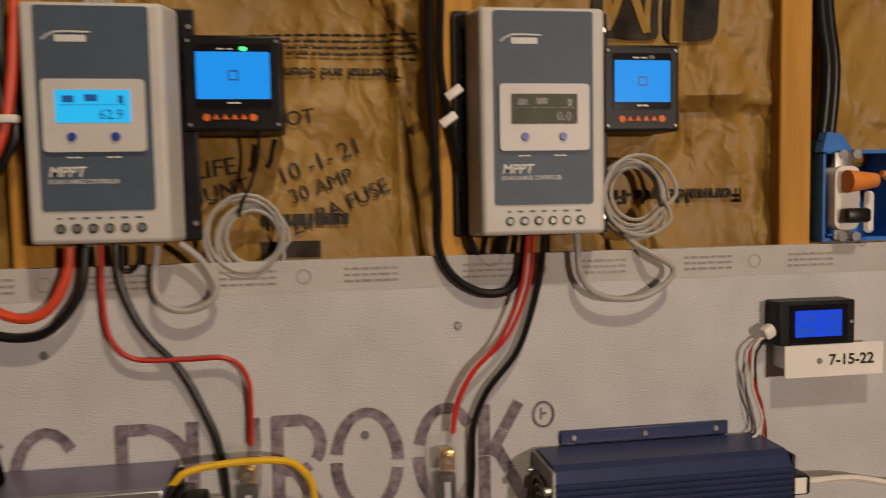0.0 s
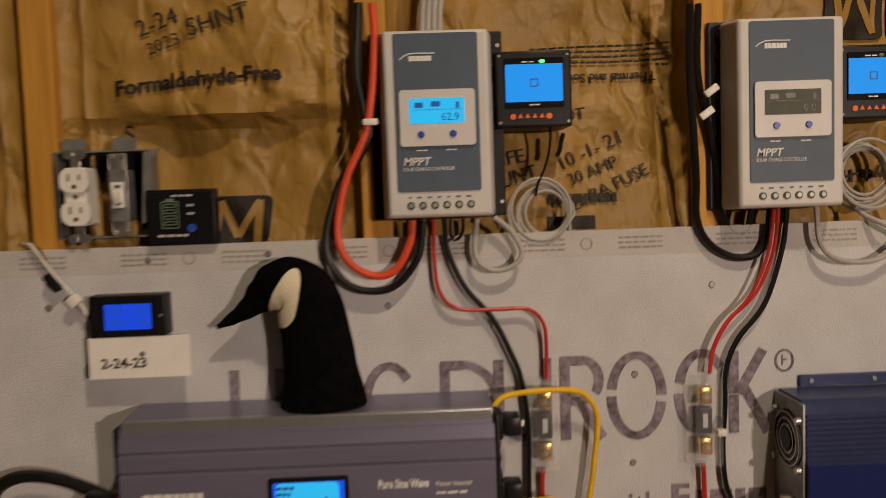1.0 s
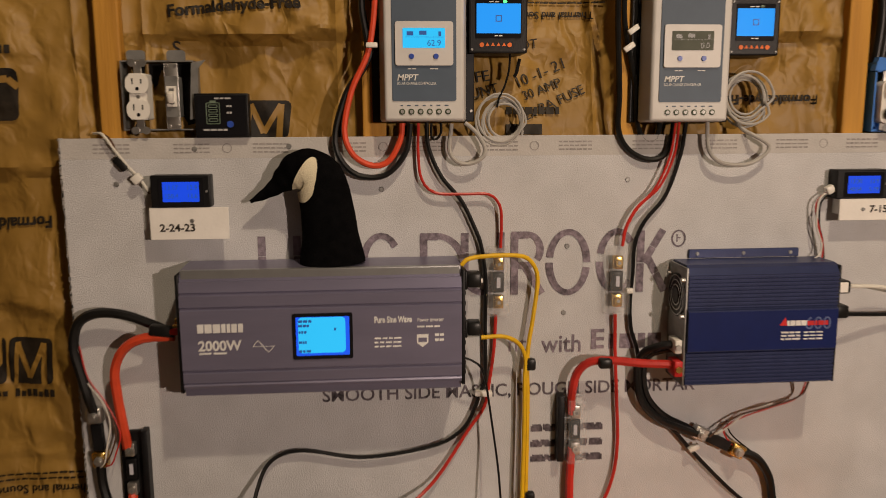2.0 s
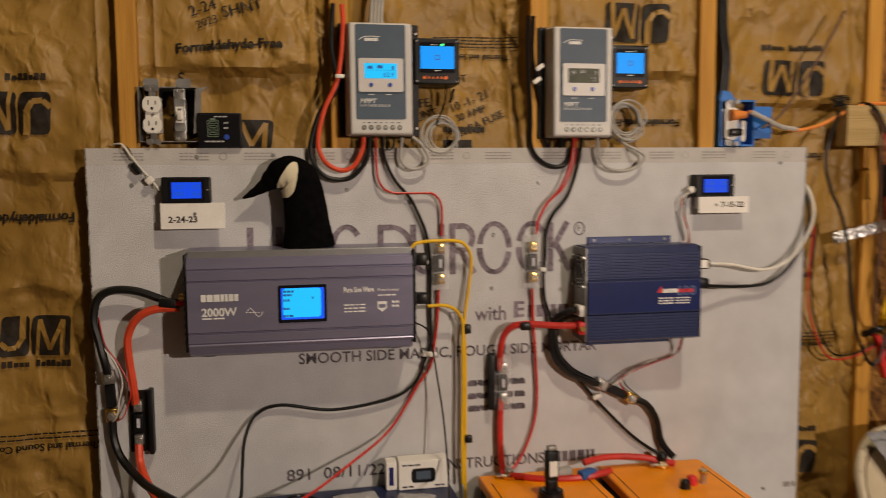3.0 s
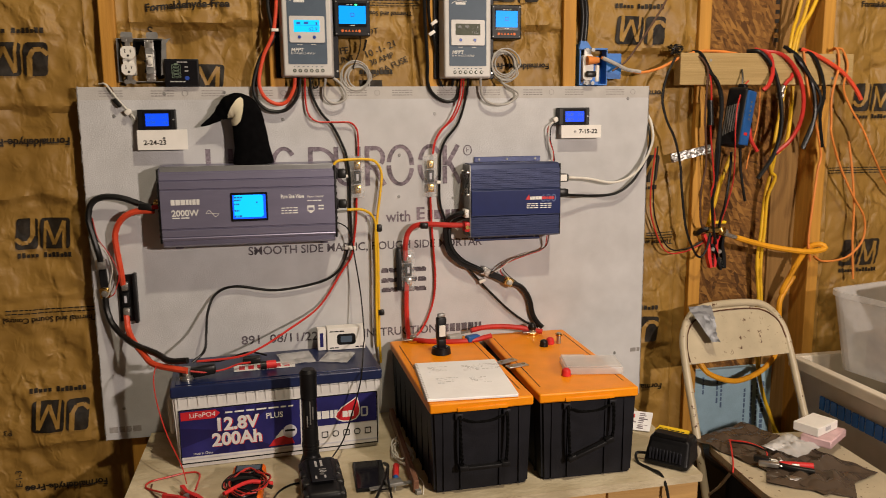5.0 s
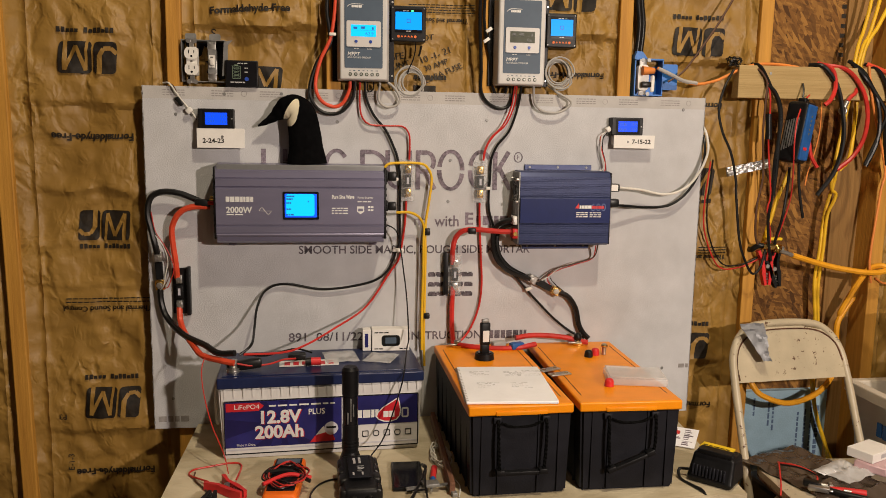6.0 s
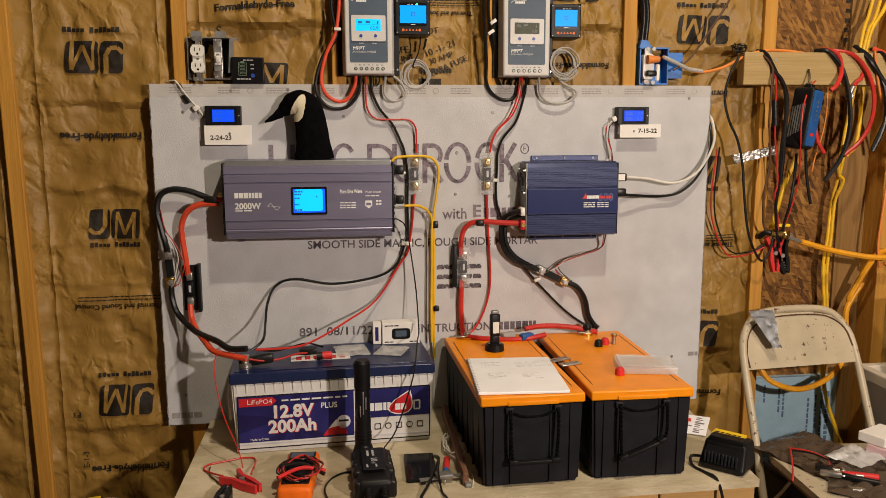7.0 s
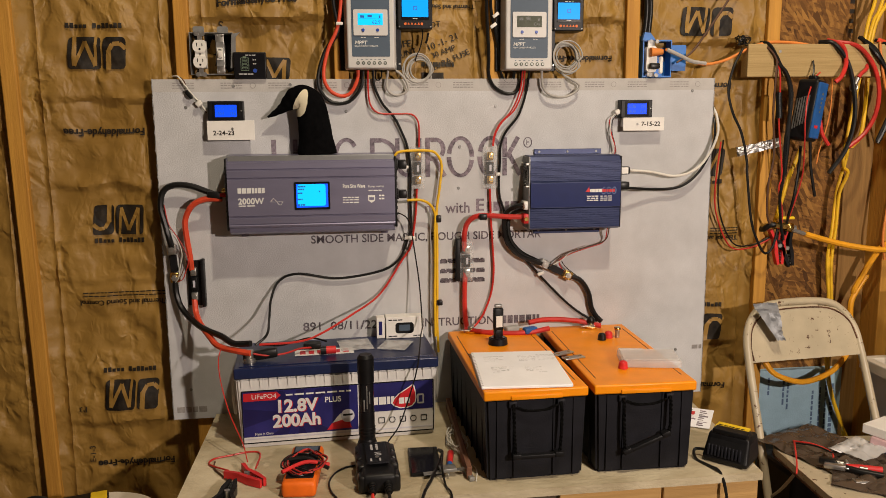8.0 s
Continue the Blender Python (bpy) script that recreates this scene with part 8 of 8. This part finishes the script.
cable("brown_cable", [(1.859, -0.03, 1.38), (1.86, -0.03, 1.304), (1.851, -0.03, 1.243), (1.834, -0.03, 1.181), (1.828, -0.03, 1.142)], 0.0020, M_ORWIRE, "thin tan cord below the plank")
cable("yellow_cable", [(1.788, -0.01, 1.181), (1.773, -0.01, 1.142), (1.758, -0.01, 1.103), (1.745, -0.01, 1.053), (1.734, 0.0, 0.994), (1.731, 0.01, 0.952)], 0.006, M_YELLOW, "yellow cable end below the hanging charger")
cable("red_cable", [(0.808, -0.03, 0.696), (0.837, -0.05, 0.695), (0.886, -0.07, 0.693), (0.945, -0.08, 0.693), (0.992, -0.08, 0.695), (1.037, -0.07, 0.7)], 0.0072, M_RED, "thick red jumper cable lying on the orange batteries")
cable("red_cable", [(0.984, -0.05, 0.713), (1.026, -0.04, 0.717), (1.075, -0.035, 0.715), (1.131, -0.035, 0.708), (1.165, -0.04, 0.7), (1.194, -0.05, 0.696)], 0.0072, M_RED, "thick red jumper cable reaching to the far battery")
cable("sense_wire", [(0.015, -0.03, 1.066), (0.022, -0.03, 1.015), (0.041, -0.03, 0.975), (0.057, -0.03, 0.941), (0.062, -0.03, 0.912), (0.049, -0.03, 0.875), (0.035, -0.02, 0.859)], 0.0013, M_BROWN, "thin brown sense wire at the shunt beside the board's edge")
cable("sense_wire", [(0.013, -0.032, 1.07), (0.019, -0.032, 1.015), (0.045, -0.032, 0.971), (0.055, -0.032, 0.934), (0.048, -0.032, 0.898), (0.042, -0.032, 0.868), (0.027, -0.02, 0.852)], 0.0013, M_WHITEC, "thin white sense wire at the shunt beside the board's edge")
cable("sense_wire", [(0.018, -0.034, 1.063), (0.027, -0.034, 1.012), (0.051, -0.034, 0.97), (0.07, -0.034, 0.919), (0.061, -0.034, 0.883), (0.053, -0.034, 0.865), (0.037, -0.02, 0.857)], 0.0013, M_RED, "thin red sense wire at the shunt beside the board's edge")
cable("red_wire", [(0.248, -0.222, 0.709), (0.281, -0.215, 0.701), (0.324, -0.2, 0.7), (0.358, -0.17, 0.702), (0.386, -0.15, 0.698)], 0.0024, M_RED, "red wire lying across the navy battery lid")
cable("black_wire", [(0.262, -0.2, 0.725), (0.309, -0.16, 0.71), (0.346, -0.12, 0.708), (0.385, -0.09, 0.707), (0.426, -0.105, 0.7)], 0.0024, M_RUBBER, "black wire lying across the navy battery lid")
cable("black_cable", [(1.761, -0.055, 1.195), (1.762, -0.05, 1.128), (1.753, -0.05, 1.048), (1.751, -0.03, 0.989), (1.753, -0.015, 0.926)], 0.0040, M_RUBBER, "black lead from the hanging charger down to the clamps")
cable("black_cable", [(1.788, -0.055, 1.214), (1.797, -0.05, 1.144), (1.81, -0.05, 1.079), (1.817, -0.05, 1.05)], 0.0042, M_RUBBER, "short black lead hanging below the charger")
cable("red_cable", [(1.814, -0.04, 1.397), (1.785, -0.06, 1.377), (1.75, -0.092, 1.324), (1.746, -0.094, 1.263), (1.757, -0.08, 1.201), (1.775, -0.05, 1.112), (1.762, -0.04, 1.031), (1.752, -0.02, 0.963)], 0.0021, M_RED, "thin red lead across the hanging charger")
cable("black_cable", [(1.691, -0.03, 1.425), (1.711, -0.045, 1.396), (1.73, -0.045, 1.342), (1.728, -0.045, 1.256), (1.728, -0.045, 1.189), (1.724, -0.045, 1.113)], 0.0050, M_RUBBER, "thick black cord beside the hanging charger")
cable("black_cable", [(1.797, -0.03, 1.429), (1.792, -0.045, 1.406), (1.784, -0.055, 1.383)], 0.0026, M_RUBBER, "cord that carries the hanging charger")
cable("red_cable", [(1.968, -0.0, 1.44), (1.962, -0.03, 1.41), (1.945, -0.036, 1.397), (1.934, -0.036, 1.384)], 0.0055, M_RED, "thick red cable end with a lug over the plank")
coil(0.690, 1.408, 0.010, 0.040, 6, M_GREY, "coil of thin grey cable under the remote meter", 1, 0.0014)
coil(1.094, 1.442, 0.020, 0.040, 6, M_GREY, "coil of thin grey cable under the lit remote meter", 2)
band("cable_tag", (0.483, -0.026, 1.523), (0.018, 0.010, 0.008), M_IVORY, "white cable tag on the cables by the stud", "cable tag")
band("cable_tag", (0.896, -0.012, 1.549), (0.019, 0.006, 0.009), M_IVORY, "white cable tag on a black cable", "cable tag", -35)
band("cable_tag", (0.890, -0.012, 1.522), (0.019, 0.006, 0.009), M_IVORY, "white cable tag on a black cable", "cable tag", -35)
band("cable_tie", (0.658, -0.014, 0.957), (0.030, 0.012, 0.010), M_IVORY, "white cable tie round the wires", "cable tie", 5)
band("cable_tie", (0.650, -0.013, 1.150), (0.014, 0.010, 0.009), M_IVORY, "small white cable clip on the board", "cable tie")
band("cable_tie", (0.903, -0.013, 1.127), (0.012, 0.010, 0.009), M_IVORY, "small white cable clip on the board", "cable tie")
band("cable_tie", (1.026, -0.016, 0.846), (0.020, 0.010, 0.009), M_IVORY, "white cable tie at the shunt", "cable tie", -25)
band("tape_wrap", (0.735, -0.026, 1.009), (0.017, 0.014, 0.020), M_RUBBER, "black tape round two yellow cables", "tape wrap")
band("tape_wrap", (0.737, -0.026, 0.775), (0.016, 0.014, 0.016), M_RUBBER, "black tape round two yellow cables", "tape wrap")
band("tape_wrap", (0.855, -0.048, 1.014), (0.022, 0.017, 0.017), M_RUBBER, "black tape round a thick red cable", "tape wrap")
band("tape_wrap", (0.150, -0.046, 1.088), (0.040, 0.018, 0.018), M_RUBBER, "black tape where two thick cables meet", "tape wrap", 8)
band("lead_plug", (0.093, -0.009, 1.345), (0.012, 0.012, 0.024), M_RUBBER, "black sleeve on the meter lead", "lead plug", -40)
band("lead_plug", (0.117, -0.012, 1.322), (0.016, 0.012, 0.014), M_IVORY, "white plug on the meter lead", "lead plug", -40)
band("lead_plug", (1.237, -0.017, 1.292), (0.014, 0.012, 0.014), M_IVORY, "white plug on the meter lead", "lead plug", -30)
band("cable_lug", (0.263, -0.205, LZ + 0.016), (0.085, 0.026, 0.024), M_RUBBER, "black taped cable lug on the white battery", "cable lug", -6, 5)
band("fuse_plug", (0.982, -0.075, OZ + 0.010), (0.040, 0.022, 0.018), M_BLUEPL, "grey and blue plug connector on the orange battery", "plug", 0, 20)
band("fuse_plug", (0.935, -0.055, OZ + 0.010), (0.042, 0.022, 0.018), M_GREY, "grey plug connector on the orange battery", "plug", 0, 20)


def battery_post(x, y, m, cap):
    t = thing("battery_post", (x, y, OZ), label="metal battery post with a bolted cable lug on the orange lid", category="battery post", group="battery posts")
    part("washer", cyl(B(), (0, 0, 0.0003), (0, 0, 1), 0.017, 0.006, 18), M_BRASS, t, local=True)
    part("lug", box(B(), -0.030, 0.010, -0.009, 0.009, 0.0063, 0.010, 0.001, 1), M_STEEL, t, local=True)
    part("nut", cyl(B(), (0, 0, 0.010), (0, 0, 1), 0.010, 0.008, 6), M_STEEL, t, local=True)
    if cap:
        part("rubber_cap", ball(B(), (0, 0, 0.022), 0.012, 1, 1, 1.1), M_RUBBER, t, local=True)


battery_post(0.822, -0.038, M_STEEL, False)
battery_post(1.165, -0.045, M_STEEL, True)
# clamps that hang at the stud
for x, z, m, lab in ((1.738, 0.900, M_REDPL, "red crocodile clamp hanging at the stud"), (1.762, 0.892, M_BLACK, "black crocodile clamp hanging at the stud")):
    c = clamp(x, -0.012, z, 0, m, lab)
    c.matrix_basis = pose(x, -0.012, z, 0, 86 - 12 * (m is M_BLACK), 0)
# test leads wrapped round the multimeter
for k, m in enumerate((M_RUBBER, M_RED, M_RUBBER, M_RED, M_RUBBER, M_RED)):
    rnd = random.Random(k)
    pts = []
    for j in range(14):
        a = 2 * math.pi * j / 13 + k
        pts.append((0.375 + (0.040 + 0.006 * rnd.random()) * math.cos(a) + 0.003 * k - 0.006, -0.455 + (0.036 + 0.030 * rnd.random()) * math.sin(a), BT + 0.0400 + 0.0012 * k + 0.002 * rnd.random()))
    ob = part("test_lead", tube(B(), pts, 0.0018, 6), m)
    tagged(ob, "test lead wound round the multimeter", "cable", "cables and wires")
for y, a, m in ((-0.485, 0.02, M_REDPL), (-0.425, -0.02, M_RUBBER)):
    ob = part("test_probe", tube(B(), [(0.33, y - 0.02, BT + 0.046), (0.38, y + a, BT + 0.048), (0.43, y + 2 * a, BT + 0.030)], 0.0045, 8, 0.008), m)
    tagged(ob, "pointed test probe lying over the multimeter", "test probe", "test probes")
z = BT + 0.003
for name, pts, r, m, lab in (
        ("charger_lead", [(0.523, -0.573, BT + 0.014), (0.523, -0.59, BT + 0.004), (0.522, -0.605, BT - 0.03), (0.520, -0.61, BT - 0.14)], 0.0036, M_RED, "red lead of the black charger"),
        ("charger_lead", [(0.558, -0.573, BT + 0.014), (0.559, -0.59, BT + 0.004), (0.562, -0.605, BT - 0.03), (0.563, -0.61, BT - 0.14)], 0.0036, M_RUBBER, "black lead of the black charger"),
        ("charger_lead", [(0.497, -0.40, z), (0.47, -0.405, z), (0.445, -0.43, z), (0.430, -0.475, z), (0.434, -0.52, z), (0.448, -0.56, z)], 0.0022, M_RUBBER, "thin black lead curling on the bench"),
        ("phone_lead", [(0.690, -0.365, BT + 0.014), (0.694, -0.40, BT + 0.022), (0.680, -0.45, BT + 0.018), (0.655, -0.51, BT + 0.008), (0.636, -0.555, z), (0.625, -0.600, BT - 0.01), (0.622, -0.62, BT - 0.1)], 0.0036, M_RUBBER, "black lead across the phone"),
        ("phone_lead", [(0.69, -0.37, BT + 0.013), (0.692, -0.42, BT + 0.026), (0.683, -0.48, BT + 0.026), (0.685, -0.53, z), (0.692, -0.575, z), (0.694, -0.60, BT - 0.05)], 0.0024, M_RUBBER, "thin black lead beside the caliper"),
        ("clamp_lead", [(0.262, -0.400, BT + 0.012), (0.262, -0.30, z), (0.235, -0.285, z), (0.19, -0.30, z), (0.155, -0.315, z), (0.15, -0.345, z), (0.200, -0.400, BT + 0.010)], 0.0022, M_RED, "thin red lead of the bench clamp"),
        ("clamp_lead", [(0.160, -0.330, z), (0.165, -0.37, z), (0.20, -0.43, z), (0.213, -0.47, BT + 0.008)], 0.0020, M_BROWN, "thin dark lead of the bench clamp"),
        ("charger_lead", [(1.320, -0.470, BT + 0.02), (1.295, -0.455, BT + 0.016), (1.288, -0.48, z), (1.300, -0.52, z), (1.310, -0.555, BT + 0.002), (1.315, -0.58, BT - 0.04), (1.32, -0.59, BT - 0.14)], 0.0036, M_RUBBER, "black cord of the tool charger"),
        ("charger_lead", [(-0.21, -0.28, 0.372), (-0.25, -0.29, 0.40), (-0.29, -0.29, 0.395), (-0.33, -0.28, 0.35), (-0.33, -0.28, 0.25), (-0.33, -0.28, 0.05)], 0.0036, M_RUBBER, "black cord arching from the low charger")):
    ob = part(name, tube(B(), pts, r, 8, 0.006), m)
    tagged(ob, lab, "cable", "cables and wires")
# white string by the orange batteries
rnd = random.Random(31)
pts = []
for j in range(46):
    a = 2 * math.pi * j / 9
    pts.append((0.742 + 0.026 * math.cos(a) * rnd.uniform(0.5, 1.1), -0.30 + 0.075 * math.sin(a) * rnd.uniform(0.5, 1.1), BT + 0.004 + 0.00035 * j))
ob = part("string_tangle", tube(B(), pts, 0.0017, 6, 0.006), M_WHITEC)
tagged(ob, "tangled pale string lying on the bench", "string")
pts = [(0.74, -0.33, BT + 0.004), (0.75, -0.40, BT + 0.003), (0.765, -0.46, BT + 0.003), (0.755, -0.52, BT + 0.003)]
ob = part("loose_string", tube(B(), pts, 0.0014, 6, 0.006), M_WHITEC)
tagged(ob, "loose pale string end on the bench", "string")
# grey cable bundle rising behind the lit controller
for k in range(4):
    x = 0.548 + 0.007 * k
    ob = part("grey_cable", tube(B(), [(x, -0.004, 1.60), (x + 0.002, 0.004, 1.66), (x + 0.014, 0.012, 1.75), (x + 0.03, 0.02, 1.95)], 0.0034, 8, 0.02), M_GREY)
    tagged(ob, "grey cable rising above the charge controller", "cable", "cables and wires")
for x, y in ((1.321, 0.020), (1.333, 0.024)):
    ob = part("black_cable", tube(B(), [(x, y, 1.49), (x + 0.004, y - 0.004, 1.58), (x - 0.004, y, 1.68), (x, y, 1.95)], 0.0075, 10, 0.02), M_RUBBER)
    tagged(ob, "thick black cable rising beside the stud", "cable", "cables and wires")
ob = part("red_lead", tube(B(), [(1.645, -0.300, 0.428), (1.632, -0.325, 0.432), (1.612, -0.365, 0.424), (1.598, -0.395, 0.408), (1.586, -0.415, 0.392)], 0.0022, 8), M_RED)
tagged(ob, "short red lead lying on the chair seat", "cable", "cables and wires")

ob = part("fuse_sleeve", tube(B(), [(1.692, -0.046, 1.342), (1.692, -0.046, 1.33), (1.696, -0.046, 1.284), (1.696, -0.046, 1.272)], 0.0085, 12, 0.01), M_RUBBER)
tagged(ob, "black inline fuse sleeve on the cord below the plank", "fuse holder")
lg = thing("cable_lug", (1.922, -0.036, 1.358), 0, "tinned ring lug on the red cable end", "cable lug")
part("barrel", cyl(B(), (1.933, -0.036, 1.382), (-0.42, 0, -0.9), 0.0065, 0.020, 14), M_STEEL, lg)
bm = B()
ring = [(1.922 + 0.010 * math.cos(2 * math.pi * k / 20), -0.036, 1.356 + 0.010 * math.sin(2 * math.pi * k / 20)) for k in range(21)]
part("ring", tube(bm, ring, 0.0036, 8, 0.004), M_STEEL, lg)

# valve where the air hose starts
t = thing("air_valve", (1.745, -0.020, 0.962), 0, "brass air valve with a yellow lever at the hose end", "valve")
part("body", cyl(B(), (1.716, -0.020, 0.966), (1, 0, -0.12), 0.011, 0.040, 16), M_BRASS, t)
part("nut", cyl(B(), (1.752, -0.020, 0.961), (1, 0, -0.25), 0.0150, 0.018, 6), M_BRASS, t)
part("collar", cyl(B(), (1.768, -0.022, 0.956), (1, 0, -0.3), 0.0115, 0.010, 16), M_STEEL, t)
part("stem", cyl(B(), (1.737, -0.020, 0.972), (0, 0, 1), 0.005, 0.012, 10), M_STEEL, t)
part("lever", box(B(), 1.728, 1.774, -0.028, -0.012, 0.982, 0.990, 0.002), M_TOOLYEL, t, "yellow lever")
part("elbow", tube(B(), [(1.722, -0.020, 0.966), (1.708, -0.018, 0.966), (1.700, -0.010, 0.960), (1.697, 0.000, 0.952), (1.697, 0.0125, 0.950)], 0.008, 12), M_RUBBER, t, "dark pipe elbow")

# tangle of black wire at the plank's end
rnd = random.Random(8)
pts = [(1.596 + rnd.uniform(-0.022, 0.020), -0.012 + rnd.uniform(-0.012, 0.010), 1.484 + rnd.uniform(-0.014, 0.016)) for _ in range(46)]
ob = part("wire_tangle", tube(B(), pts, 0.0013, 5, 0.006), M_RUBBER)
tagged(ob, "small tangle of thin black wire at the plank's end", "wire tangle")

# more odds and ends on the chair
crumpled_sheet("plastic_bag", 1.785, -0.375, 0.426, 0.13, 0.10, 25, M_FROST, "clear crinkled plastic bag lying on the dark sack", "bag", 0.020, 18, 0.0012, 11, 0.5)
crumpled_sheet("paper_scrap", 1.738, -0.372, 0.428, 0.055, 0.028, 15, M_PAPER, "small white paper scrap on the dark sack", "paper", 0.005, 8, 0.0008, 13, 0.3)
crumpled_sheet("plastic_sack", 1.735, -0.515, 0.402, 0.20, 0.13, -35, M_BAG, "folded end of a dark plastic sack on the chair seat", "sack", 0.020, 24, 0.0015, 17, 0.2)
t = thing("cable_plug", (1.662, -0.430, 0.420), -35, "small black plug with a tinned tip on the sack", "plug")
part("body", box(B(), -0.024, 0.014, -0.010, 0.010, 0.0, 0.016, 0.004), M_RUBBER, t, local=True)
part("tip", cyl(B(), (0.014, 0, 0.008), (1, 0, 0), 0.005, 0.018, 10), M_STEEL, t, local=True)
for x, y, rz in ((1.690, -0.462, 20), (1.712, -0.470, -30), (1.700, -0.448, 70)):
    t = thing("ring_terminal", (x, y, 0.420), rz, "small tinned ring terminal lying on the sack", "ring terminal", "ring terminals")
    part("barrel", cyl(B(), (0.004, 0, 0.005), (1, 0, 0), 0.0045, 0.016, 10), M_STEEL, t, local=True)
    part("ring", tube(B(), [(-0.004 + 0.008 * math.cos(k * math.pi / 6), 0.008 * math.sin(k * math.pi / 6), 0.005) for k in range(13)], 0.0022, 6, 0.003), M_STEEL, t, local=True)
for dy, m, lab in ((0.0, M_RED, "thin red wire across the sack"), (0.014, M_RUBBER, "thin black wire across the sack")):
    ob = part("loose_wire", tube(B(), [(1.640, -0.305 - dy, 0.430), (1.672, -0.345 - dy, 0.436), (1.690, -0.395 - dy, 0.434), (1.672, -0.430 - dy, 0.430)], 0.0022, 6), m)
    tagged(ob, lab, "cable", "cables and wires")
